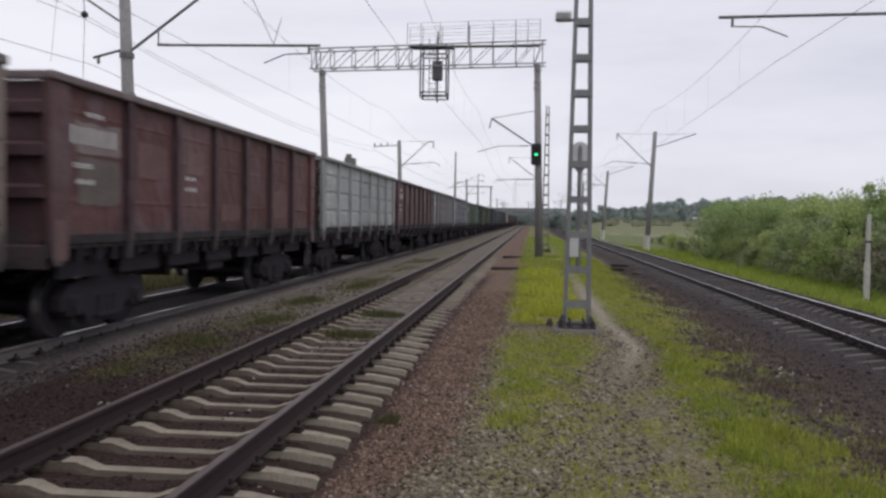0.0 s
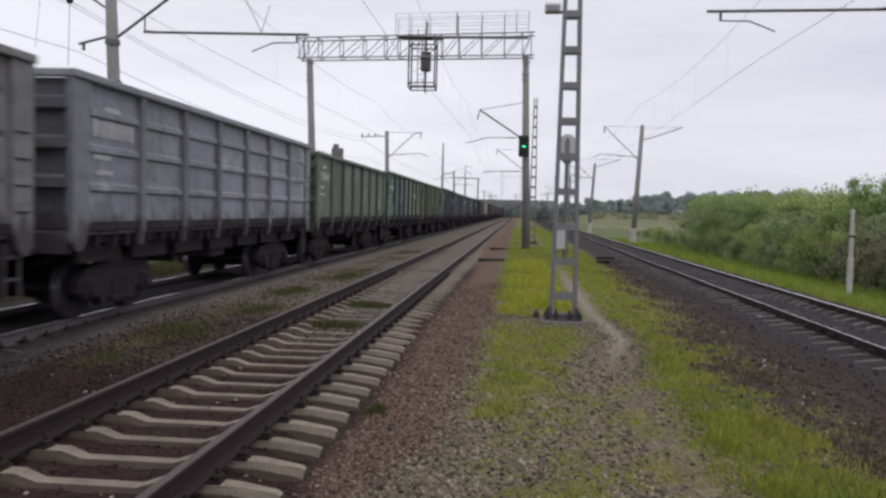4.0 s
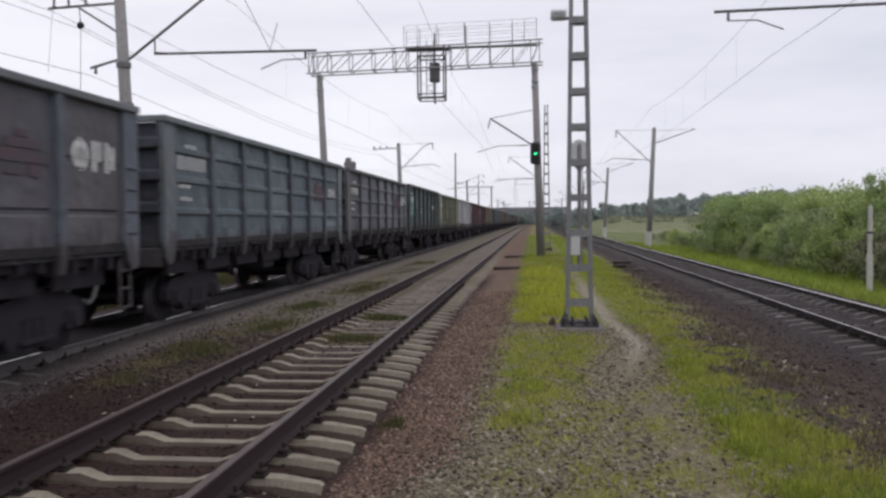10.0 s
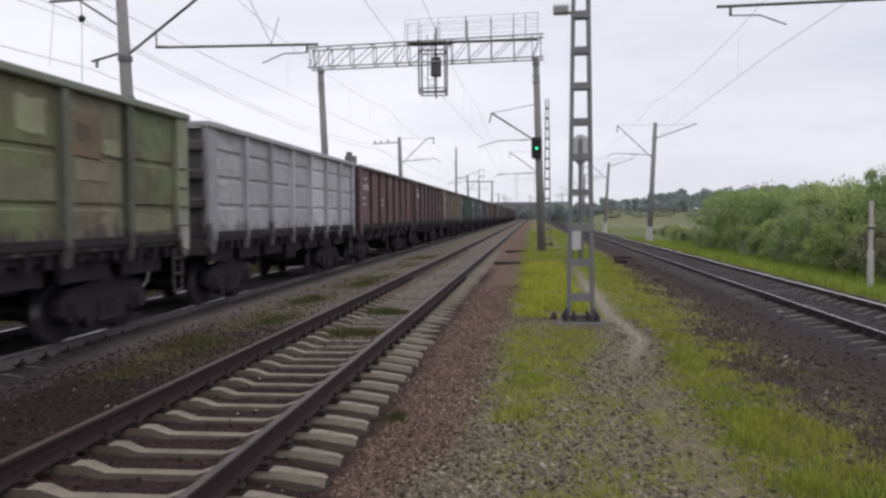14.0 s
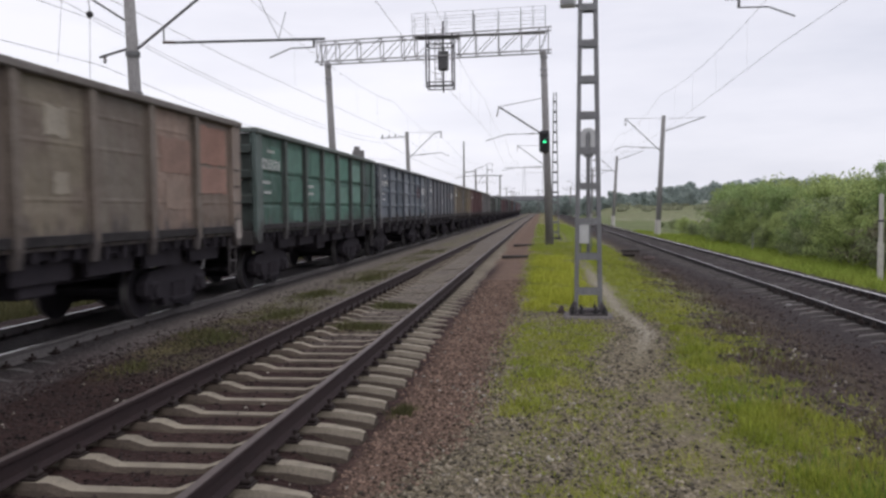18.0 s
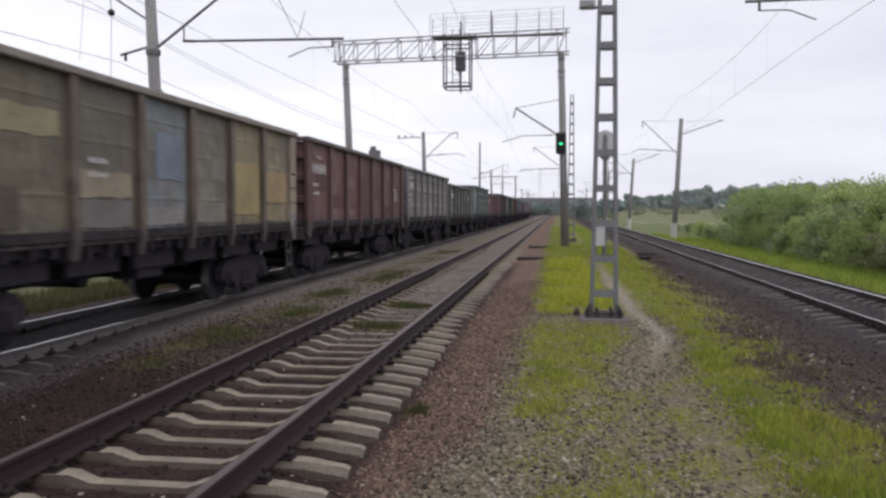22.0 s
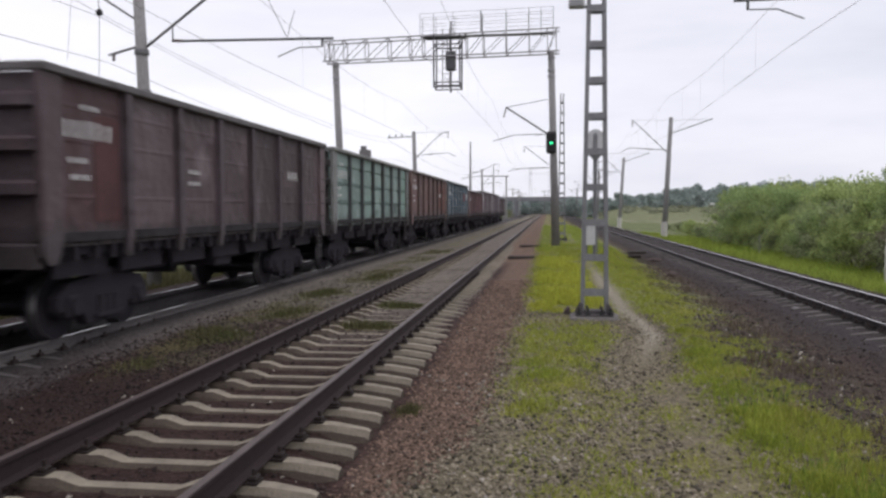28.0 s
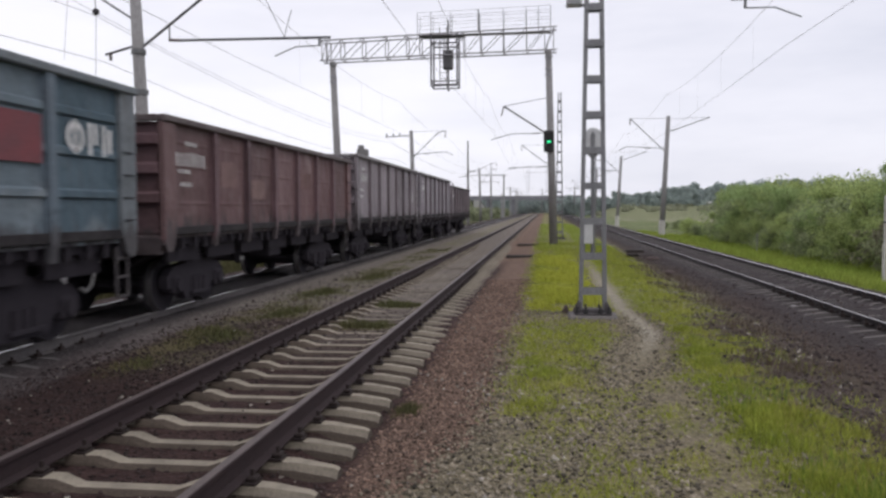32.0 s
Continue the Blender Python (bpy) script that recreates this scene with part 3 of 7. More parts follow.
    g = ramp(nt, fine.outputs["Fac"], [(0.3, (0.7,) * 3), (0.7, (1.25,) * 3)])
    c = mixc(nt, 1.0, c, g.outputs["Color"], "MULTIPLY")
    nt.links.new(c, b.inputs["Base Color"])
    bp = nd(nt, "ShaderNodeBump", Strength=0.7, Distance=0.025)
    nt.links.new(vor.outputs["Distance"], bp.inputs["Height"])
    nt.links.new(bp.outputs["Normal"], b.inputs["Normal"])
    tagged(new("ground", me), "trackside ground of brown ballast, gravel, bare path and grass", "ground", kind="structure")


ground()


# ---- tracks ----
def rail_mesh(y0, y1, crown, side, wide, flat=0.019):
    """A rail with foot, web and head; its running surface is worn bright, with M_RUNNING a painted sheen."""
    bm = bmesh.new()
    out = [(-0.075, -0.18), (0.075, -0.18), (0.075, -0.168), (0.012, -0.150), (0.009, -0.045), (0.036, -0.036), (0.0375, -0.006), (0.031, -0.001), (flat, 0.0),
           (-flat, 0.0), (-0.031, -0.001), (-0.0375, -0.006), (-0.036, -0.036), (-0.009, -0.045), (-0.012, -0.150), (-0.075, -0.168)]
    fs = prism(bm, out, y0, y1)
    for f in bm.faces:
        if f.normal.z > 0.95 and f.calc_center_median().z > (-0.01 if wide else -0.0003):
            f.material_index = 1
    return mesh_of("rail", bm, side, crown)


def sleeper_mesh():
    """A pre-stressed concrete sleeper: trapezoid section, raised rail seats, low middle, sloped ends."""
    xs = [-1.38, -1.34, -1.05, -0.795, -0.52, -0.36, 0.36, 0.52, 0.795, 1.05, 1.34, 1.38]
    tops = [-0.064, -0.046, -0.006, 0.0, 0.0, -0.055, -0.055, 0.0, 0.0, -0.006, -0.046, -0.064]
    half = [0.034, 0.040, 0.060, 0.075, 0.075, 0.062, 0.062, 0.075, 0.075, 0.060, 0.040, 0.034]
    bm = bmesh.new()
    rings = []
    for x, t, h in zip(xs, tops, half):
        rings.append([bm.verts.new(p) for p in ((x, -0.145, -0.22), (x, -0.103, t - 0.05), (x, -h, t), (x, h, t), (x, 0.103, t - 0.05), (x, 0.145, -0.22))])
    for a, b in zip(rings, rings[1:]):
        for i in range(6):
            bm.faces.new((a[i], a[(i + 1) % 6], b[(i + 1) % 6], b[i]))
    bm.faces.new(rings[0])
    bm.faces.new(rings[-1])
    bmesh.ops.recalc_face_normals(bm, faces=bm.faces[:])
    # steep faces get the darker copies, lowest ones darkest: shade put into the colour
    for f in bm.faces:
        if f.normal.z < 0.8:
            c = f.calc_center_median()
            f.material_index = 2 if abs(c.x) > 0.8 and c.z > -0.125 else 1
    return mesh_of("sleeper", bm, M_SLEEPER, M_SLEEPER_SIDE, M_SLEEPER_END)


def fastener_mesh():
    """Clips, bolts and pad on both sides of a rail."""
    bm = bmesh.new()
    box(bm, -0.16, 0.16, -0.075, 0.075, 0.0, 0.018)
    for s in (-1, 1):
        box(bm, s * 0.115 - 0.035, s * 0.115 + 0.035, -0.05, 0.05, 0.018, 0.055, 0.01)
        rod(bm, (s * 0.115, 0, 0.05), (s * 0.115, 0, 0.10), 0.017, n=6)
    return mesh_of("fastener", bm, M_CLIP)


SLEEPER, FASTENER = sleeper_mesh(), fastener_mesh()
PITCH = 0.5435


def track(cx, cz, y0, y1, first, last, label, mat_sleeper, near, crown, side, drop):
    t = thing("railway_track", (cx, 0, 0), label, "railway track", "tracks", "structure")
    for s in (-1, 1):
        r = part("rail", rail_mesh(y0, y1, crown, side, crown is M_RAILTOP or (cx > 0 and s > 0), 0.011 if cx > 0 else 0.019), None, t, "rusty steel rail with a worn running surface")
        r.location = (s * GAUGE, 0, cz)
    i = 0
    y = 5.87 + PITCH * math.ceil((first - 5.87) / PITCH)
    rng = random.Random(int(cx * 100))
    while y < last:
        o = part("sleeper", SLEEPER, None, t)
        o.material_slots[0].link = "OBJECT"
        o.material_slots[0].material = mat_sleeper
        # on the other tracks all side faces carry the dark painted shade
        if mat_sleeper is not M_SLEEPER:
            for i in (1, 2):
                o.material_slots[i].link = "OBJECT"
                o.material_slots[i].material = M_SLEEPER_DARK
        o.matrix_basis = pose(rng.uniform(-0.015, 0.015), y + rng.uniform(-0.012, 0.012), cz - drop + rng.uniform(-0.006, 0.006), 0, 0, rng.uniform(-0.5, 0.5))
        if y < near:
            for s in (-1, 1):
                f = part("fastener", FASTENER, None, t)
                f.location = (s * GAUGE, y, cz - drop + 0.002)
        y += PITCH
    return t


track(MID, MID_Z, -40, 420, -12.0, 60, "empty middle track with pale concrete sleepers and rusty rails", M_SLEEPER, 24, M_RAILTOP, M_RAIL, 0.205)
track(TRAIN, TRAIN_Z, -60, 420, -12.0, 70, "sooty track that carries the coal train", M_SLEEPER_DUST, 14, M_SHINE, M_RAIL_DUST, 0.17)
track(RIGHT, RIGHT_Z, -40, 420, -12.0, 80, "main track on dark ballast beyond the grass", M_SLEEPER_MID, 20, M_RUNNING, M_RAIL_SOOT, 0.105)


# ---- the train ----
WAGON_PITCH, BODY_L, HALF_W = 13.92, 13.0, 1.57
POST_Y = [2.15 + 1.74 * i for i in range(6)]


def spin_wheelset():
    bm = bmesh.new()
    rod(bm, (-1.05, 0, 0), (1.05, 0, 0), 0.075, n=10)
    for s in (-1, 1):
        rod(bm, (s * 0.73, 0, 0), (s * 0.865, 0, 0), 0.475, n=28)
        rod(bm, (s * 0.71, 0, 0), (s * 0.74, 0, 0), 0.505, n=28)
        rod(bm, (s * 0.86, 0, 0), (s * 0.90, 0, 0), 0.16, n=12)
        for a in range(4):
            c, d = math.cos(a * math.pi / 2), math.sin(a * math.pi / 2)
            rod(bm, (s * 0.862, 0.29 * c, 0.29 * d), (s * 0.868, 0.29 * c, 0.29 * d), 0.05, n=8)
    me = mesh_of("wheelset", bm, M_WHEEL, M_TREAD)
    for p in me.polygons:
        c = p.center
        if abs(p.normal.x) < 0.3 and math.hypot(c.y, c.z) > 0.44 and abs(c.x) > 0.735:
            p.material_index = 1
    return me


def side_frame_mesh():
    """Cast bogie side frame: an arch over two axle boxes, a spring nest in the middle."""
    bm = bmesh.new()
    top = [(-1.25, 0.62), (-1.05, 0.80), (-0.50, 0.86), (-0.30, 0.98), (0.30, 0.98), (0.50, 0.86), (1.05, 0.80), (1.25, 0.62)]
    low = [(1.25, 0.42), (0.66, 0.42), (0.52, 0.17), (-0.52, 0.17), (-0.66, 0.42), (-1.25, 0.42)]
    prism(bm, top + low, -0.09, 0.09, "x")
    for s in (-1, 1):
        box(bm, -0.13, 0.15, s * 0.925 - 0.17, s * 0.925 + 0.17, 0.30, 0.64, 0.04)
        rod(bm, (0.14, s * 0.925, 0.475), (0.20, s * 0.925, 0.475), 0.13, n=12)
    for i in (-0.2, 0.0, 0.2):
        rod(bm, (0.10, i, 0.30), (0.10, i, 0.58), 0.075, n=10)
    box(bm, 0.06, 0.17, -0.36, 0.36, 0.24, 0.31, 0.01)
    return mesh_of("side_frame", bm, M_UNDER)


def bolster_mesh():
    bm = bmesh.new()
    box(bm, -1.10, 1.10, -0.22, 0.22, 0.55, 0.80, 0.04)
    rod(bm, (0, 0, 0.8), (0, 0, 0.95), 0.22, n=14)
    box(bm, -0.86, 0.86, -0.40, 0.40, 0.24, 0.56, 0.05)
    for s in (-1, 1):
        bar(bm, (-0.9, s * 0.46, 0.40), (0.9, s * 0.46, 0.40), 0.07)
        for q in (-1, 1):
            box(bm, q * 0.80 - 0.06, q * 0.80 + 0.06, s * 0.36 - 0.05, s * 0.36 + 0.05, 0.22, 0.62, 0.01)
    return mesh_of("bolster", bm, M_UNDER)


def wagon_meshes(kind, top):
    """The meshes of one wagon type; y runs back from the front face, z up from the rail."""
    P = {}
    L, W = BODY_L, HALF_W
    s0 = 1.56
    bm = bmesh.new()
    box(bm, -W + 0.10, W - 0.10, 0.10, L - 0.10, s0 - 0.20, s0 - 0.10)
    for s in (-1, 1):
        box(bm, s * (W - 0.165) - 0.012, s * (W - 0.165) + 0.012, 0.06, L - 0.06, s0 - 0.1, top - 0.1)
    P["body"] = mesh_of("body", bm, M_UNDER)
    bm = bmesh.new()
    box(bm, W - 0.15, W - 0.03, 0.05, L - 0.05, s0 - 0.14, s0, 0.01)
    P["sill"] = mesh_of("side_sill", bm, M_SOOTY)
    # load of coal below the rim
    bm = bmesh.new()
    nx, ny = 6, 30
    rng = random.Random(5)
    grid = [[bm.verts.new((-W + 0.14 + (2 * W - 0.28) * i / nx, 0.15 + (L - 0.3) * j / ny, top - 0.55 + rng.uniform(-0.05, 0.05) + 0.25 * math.sin(math.pi * i / nx)))
             for i in range(nx + 1)] for j in range(ny + 1)]
    for j in range(ny):
        for i in range(nx):
            bm.faces.new((grid[j][i], grid[j][i + 1], grid[j + 1][i + 1], grid[j + 1][i]))
    P["load"] = mesh_of("load", bm, M_UNDER)
    edges = [0.42] + [p + 0.0 for p in POST_Y] + [L - 0.42]
    P["panels"] = []
    for i in range(7):
        a, b = edges[i], edges[i + 1]
        bm = bmesh.new()
        x = W - 0.095
        pr = {"ribbed": 0.050, "grooved": -0.034, "pressed": -0.030, "smooth": 0.007}[kind]
        fr = (0.21, 0.47, 0.75) if kind in ("ribbed", "grooved") else ((0.42, 0.78) if kind == "pressed" else (0.17, 0.40, 0.77))
        z0, z1 = s0, top - 0.12
        hw = {"ribbed": 0.042, "grooved": 0.026, "pressed": 0.026, "smooth": 0.008}[kind]
        prof = [(x - 0.05, z0), (x, z0)]
        for f in fr:
            zc = z1 - f * (z1 - z0)
            prof[2:2] = [(x, zc - hw - 0.035), (x + pr, zc - hw), (x + pr, zc + hw), (x, zc + hw + 0.035)]
        order = sorted(prof[1:], key=lambda q: q[1])
        order = [prof[0]] + order + [(x, z1), (x - 0.05, z1)]
        a2, b2 = a + 0.10, b - 0.10
        prism(bm, order, a2, b2)
        # the pressing dies out towards the posts
        box(bm, x - 0.02, x + 0.004, a - 0.06, a2, z0, z1)
        box(bm, x - 0.02, x + 0.004, b2, b + 0.06, z0, z1)
        P["panels"].append(mesh_of("side_panel", bm, M_UNDER))
    # posts: a hat section that narrows to a point below the sill
    bm = bmesh.new()
    x0, x1 = W - 0.10, W
    prism(bm, [(x0, 1.20), (x1 - 0.04, 1.16), (x1, 1.42), (x1, top - 0.10), (x0, top - 0.10)], -0.085, 0.085)
    box(bm, x0 - 0.02, x0 + 0.016, -0.14, 0.14, s0 - 0.1, top - 0.11)
    P["post"] = mesh_of("side_post", bm, M_UNDER)
    bm = bmesh.new()
    prism(bm, [(0.0, top - 0.10), (0.45, top - 0.10), (0.45, s0), (0.34, 1.24), (0.26, 1.14), (0.10, 1.14), (0.02, 1.26)], W - 0.11, W - 0.02, "x")
    P["corner"] = mesh_of("corner_post", bm, M_UNDER)
    # top rail all round
    bm = bmesh.new()
    for s in (-1, 1):
        box(bm, s * (W - 0.045) - 0.075, s * (W - 0.045) + 0.075, -0.02, L + 0.02, top - 0.12, top, 0.02)
    for y in (0.03, L - 0.03):
        box(bm, -W + 0.12, W - 0.12, y - 0.06, y + 0.06, top - 0.118, top - 0.003, 0.015)
    P["rim"] = mesh_of("top_rail", bm, M_UNDER)
    # end wall with three deep horizontal ribs, and the sides' framing
    bm = bmesh.new()
    prof = [(0.13, top - 0.12), (0.13, 1.10), (0.02, 1.10), (0.02, 1.40), (0.10, 1.43)]
    for f in (0.74, 0.48, 0.22):
        zc = top - f * (top - s0)
        prof += [(0.10, zc - 0.12), (0.0, zc - 0.07), (0.0, zc + 0.07), (0.10, zc + 0.12)]
    prism(bm, prof + [(0.10, top - 0.12)], -W + 0.13, W - 0.13, "x")
    P["end"] = mesh_of("end_wall", bm, M_UNDER)
    # underframe: centre sill, cross bearers, hanging hatch gear, brake cylinder
    bm = bmesh.new()
    box(bm, -0.25, 0.25, 0.0, L, 0.98, 1.36, 0.02)
    for p in POST_Y + [0.35, L - 0.35]:
        box(bm, -W + 0.12, W - 0.12, p - 0.07, p + 0.07, 1.14, 1.42)
    for i, (a, b) in enumerate(zip(edges, edges[1:])):
        for s in (-1, 1):
            for f in (0.25, 0.55, 0.80):
                y = a + f * (b - a)
                box(bm, s * 1.44 - 0.03, s * 1.44 + 0.03, y - 0.05, y + 0.05, 1.16 + 0.05 * (i % 2), 1.46)
            box(bm, s * 1.34 - 0.04, s * 1.34 + 0.04, a + 0.12, b - 0.12, 1.24, 1.44)
            bar(bm, (s * 0.3, (a + b) / 2, 1.02), (s * 1.4, (a + b) / 2, 1.22), 0.05)
            # floor hatch: a pressed plate that hangs sloping inwards below the sill
            prism(bm, [(s * 1.36, 1.30), (s * 1.30, 1.30), (s * 0.50, 0.86), (s * 0.56, 0.84)], a + 0.15, b - 0.15)
            box(bm, s * 1.22 - 0.05, s * 1.22 + 0.05, a + 0.2, b - 0.2, 0.92, 1.26)
    for y in (5.6, 7.5):
        rod(bm, (-0.55, y, 0.80), (0.55, y, 0.80), 0.17, n=12)
    bar(bm, (0.45, 3.4, 0.78), (0.45, 9.6, 0.78), 0.06)
    box(bm, 0.7, 1.2, 6.1, 6.9, 0.72, 1.06, 0.03)
    P["under"] = mesh_of("underframe", bm, M_UNDER)
    return P


def fixed_meshes():
    Q = {"wheelset": spin_wheelset(), "side_frame": side_frame_mesh(), "bolster": bolster_mesh()}
    bm = bmesh.new()
    box(bm, -0.13, 0.13, -0.50, 0.3, 0.92, 1.18, 0.03)
    box(bm, -0.20, 0.17, -0.46, -0.26, 0.84, 1.24, 0.05)
    Q["coupler"] = mesh_of("coupler", bm, M_UNDER)
    bm = bmesh.new()
    pts = [(0.35, 0.0, 1.0), (0.37, -0.16, 0.84), (0.36, -0.28, 0.60), (0.33, -0.38, 0.50), (0.28, -0.46, 0.58)]
    for a, b in zip(pts, pts[1:]):
        rod(bm, a, b, 0.024, n=6)
    Q["hose"] = mesh_of("air_hose", bm, M_HOSE)
    bm = bmesh.new()
    for y in (0.18, 0.50):
        bar(bm, (1.46, y, 0.52), (1.46, y, 1.3), 0.035)
    for z in (0.54, 0.84, 1.12):
        bar(bm, (1.46, 0.18, z), (1.46, 0.50, z), 0.035)
    Q["step"] = mesh_of("step_ladder", bm, M_STEP)
    bm = bmesh.new()
    bar(bm, (0, -0.15, 0), (0, 0.15, 0), 0.02)
    Q["rungs"] = mesh_of("grab_iron", bm, M_UNDER)
    return Q


def bars_mesh(seed, n, w, h, gap, m):
    """Unreadable writing as a row of plain bars."""
    rng = random.Random(seed)
    bm = bmesh.new()
    y = 0.0
    for i in range(n):
        ww = w * rng.uniform(0.75, 1.1)
        box(bm, 0, 0.006, y, y + ww, 0, h * rng.choice((1, 1, 0.92)))
        y += ww + gap
    return mesh_of("marking", bm, m)


def logo_mesh(m):
    """Three plain blocks in a row, as large as the lettering of the wagon's owner."""
    bm = bmesh.new()
    n = 16
    ring = [[bm.verts.new((x, 0.20 + r * 0.78 * math.cos(2 * math.pi * i / n), 0.27 + r * math.sin(2 * math.pi * i / n))) for i in range(n)] for x, r in ((0.006, 0.25), (0.006, 0.16), (0, 0.25))]
    for i in range(n):
        j = (i + 1) % n
        bm.faces.new((ring[0][i], ring[0][j], ring[1][j], ring[1][i]))
        bm.faces.new((ring[0][i], ring[2][i], ring[2][j], ring[0][j]))
    box(bm, 0, 0.006, 0.17, 0.23, 0.0, 0.55)
    box(bm, 0, 0.006, 0.50, 0.57, 0.0, 0.53)
    box(bm, 0, 0.006, 0.64, 0.71, 0.18, 0.53)
    box(bm, 0, 0.006, 0.84, 0.91, 0.0, 0.53)
    box(bm, 0, 0.006, 0.98, 1.06, 0.06, 0.47)
    return mesh_of("marking", bm, m)


def block_mesh(w, h, m):
    bm = bmesh.new()
    box(bm, 0, 0.006, 0, w, 0, h)
    return mesh_of("marking", bm, m)


def emblem_mesh(m):
    """A faded red emblem: a broad bar with worn pieces above and below it."""
    bm = bmesh.new()
    box(bm, 0, 0.006, 0.0, 1.05, 0.20, 0.36)
    box(bm, 0, 0.006, 0.16, 0.90, 0.38, 0.50)
    box(bm, 0, 0.006, 0.34, 0.62, 0.52, 0.62)
    box(bm, 0, 0.006, 0.10, 0.44, 0.04, 0.17)
    box(bm, 0, 0.006, 0.58, 0.86, 0.02, 0.18)
    return mesh_of("marking", bm, m)


TALL, LOW = 3.74, 3.46
HIGH, MEDIUM = 3.80, 3.64
FIX = fixed_meshes()
TYPES = {}
NUM = [bars_mesh(i, 8, 0.052, 0.255, 0.112, M_WHITE) for i in range(4)]
SMALL = [bars_mesh(10 + i, 7, 0.030, 0.075, 0.042, M_WHITE) for i in range(3)]
LOGO = logo_mesh(M_WHITE)
LOGO_Y = logo_mesh(M_YELLOW)
PATCHES = [block_mesh(w, h, M_UNDER) for w, h in ((1.15, 0.62), (0.85, 0.95), (1.25, 0.40), (0.6, 0.5))]
for me in PATCHES:
    me.name = "paint_patch"
REDBLOCK = emblem_mesh(M_RED)
REDFLAG = block_mesh(1.05, 0.62, M_RED)
WHITEBLOCK = bars_mesh(77, 6, 0.05, 0.20, 0.085, M_WHITE)

SILVER2 = (0.36, 0.365, 0.37)
GREY, GREY2 = (0.155, 0.165, 0.185), (0.205, 0.215, 0.235)
TAN, TAN2 = (0.200, 0.160, 0.135), (0.250, 0.200, 0.165)
MINT, MINT2 = (0.180, 0.295, 0.245), (0.260, 0.355, 0.315)
WHITEP = (0.42, 0.43, 0.43)
# index: type, height, colour, second colour, patch colour, patches, rust, post colour, words
FLEET = {}
FLEET[-1] = ("smooth", TALL, TAN, TAN2, WHITEP, 0.0, 0.5, (0.12, 0.09, 0.08), "tan")
FLEET[0] = ("smooth", TALL, (0.090, 0.036, 0.036), (0.108, 0.048, 0.046), (0.144, 0.099, 0.108), 0.3, 0.5, (0.063, 0.036, 0.041), "maroon")
FLEET[1] = ("grooved", TALL, (0.345, 0.358, 0.352), (0.280, 0.288, 0.286), WHITEP, 0.0, 0.35, (0.255, 0.264, 0.264), "silver-white")
FLEET[2] = ("smooth", TALL, (0.097, 0.047, 0.051), (0.108, 0.067, 0.068), (0.154, 0.106, 0.115), 0.38, 0.6, (0.060, 0.036, 0.040), "dark maroon")
FLEET[3] = ("grooved", TALL, (0.222, 0.220, 0.226), (0.180, 0.178, 0.184), TAN, 0.1, 0.45, (0.160, 0.155, 0.158), "pale grey")
FLEET[4] = ("ribbed", TALL, (0.25, 0.26, 0.30), GREY2, WHITEP, 0.05, 0.5, (0.14, 0.14, 0.155), "grey")
FLEET[5] = ("smooth", MEDIUM, (0.108, 0.142, 0.102), (0.132, 0.160, 0.118), (0.201, 0.213, 0.195), 0.15, 0.5, (0.079, 0.097, 0.081), "faded green")
FLEET[6] = ("smooth", TALL, (0.060, 0.105, 0.080), (0.105, 0.140, 0.098), (0.145, 0.235, 0.180), 0.5, 0.5, (0.042, 0.055, 0.047), "mottled green")
FLEET[7] = ("smooth", TALL, (0.135, 0.155, 0.098), (0.170, 0.185, 0.125), (0.055, 0.063, 0.068), 0.65, 0.5, (0.075, 0.080, 0.060), "olive green and black")
FLEET[8] = ("smooth", HIGH, (0.056, 0.064, 0.072), (0.105, 0.114, 0.130), (0.062, 0.109, 0.101), 0.3, 0.5, (0.047, 0.051, 0.055), "dark slate")
FLEET[9] = ("pressed", TALL, (0.082, 0.092, 0.112), (0.105, 0.115, 0.138), (0.072, 0.082, 0.100), 0.2, 0.4, (0.076, 0.084, 0.102), "slate blue-grey")
FLEET[10] = ("ribbed", TALL, (0.098, 0.126, 0.148), (0.150, 0.178, 0.195), (0.09, 0.115, 0.13), 0.2, 0.4, (0.065, 0.075, 0.088), "blue-grey")
FLEET[11] = ("ribbed", TALL, (0.105, 0.109, 0.122), GREY, (0.084, 0.084, 0.092), 0.2, 0.45, (0.059, 0.061, 0.069), "dark grey")
FLEET[12] = ("smooth", HIGH, (0.042, 0.052, 0.056), (0.050, 0.064, 0.066), (0.080, 0.118, 0.116), 0.25, 0.45, (0.031, 0.033, 0.035), "dark green with teal paint")
FLEET[13] = ("pressed", TALL, (0.165, 0.185, 0.110), (0.250, 0.260, 0.175), (0.260, 0.270, 0.240), 0.5, 0.4, (0.095, 0.100, 0.075), "pale olive")
FLEET[14] = ("grooved", TALL, (0.43, 0.43, 0.45), SILVER2, WHITEP, 0.1, 0.3, (0.30, 0.30, 0.31), "silver-grey")
FLEET[15] = ("smooth", TALL, (0.100, 0.055, 0.056), (0.126, 0.073, 0.072), (0.180, 0.128, 0.130), 0.05, 0.5, (0.075, 0.043, 0.050), "red-brown")
FLEET[16] = ("smooth", TALL, (0.091, 0.049, 0.054), (0.122, 0.074, 0.081), (0.152, 0.104, 0.112), 0.1, 0.5, (0.068, 0.042, 0.047), "brown")
FLEET[17] = ("smooth", TALL, TAN, TAN2, (0.30, 0.24, 0.20), 0.3, 0.5, (0.125, 0.104, 0.086), "dusty tan")
FLEET[18] = ("pressed", TALL, (0.063, 0.095, 0.081), (0.085, 0.125, 0.110), (0.148, 0.176, 0.169), 0.35, 0.5, (0.052, 0.063, 0.058), "dull green")
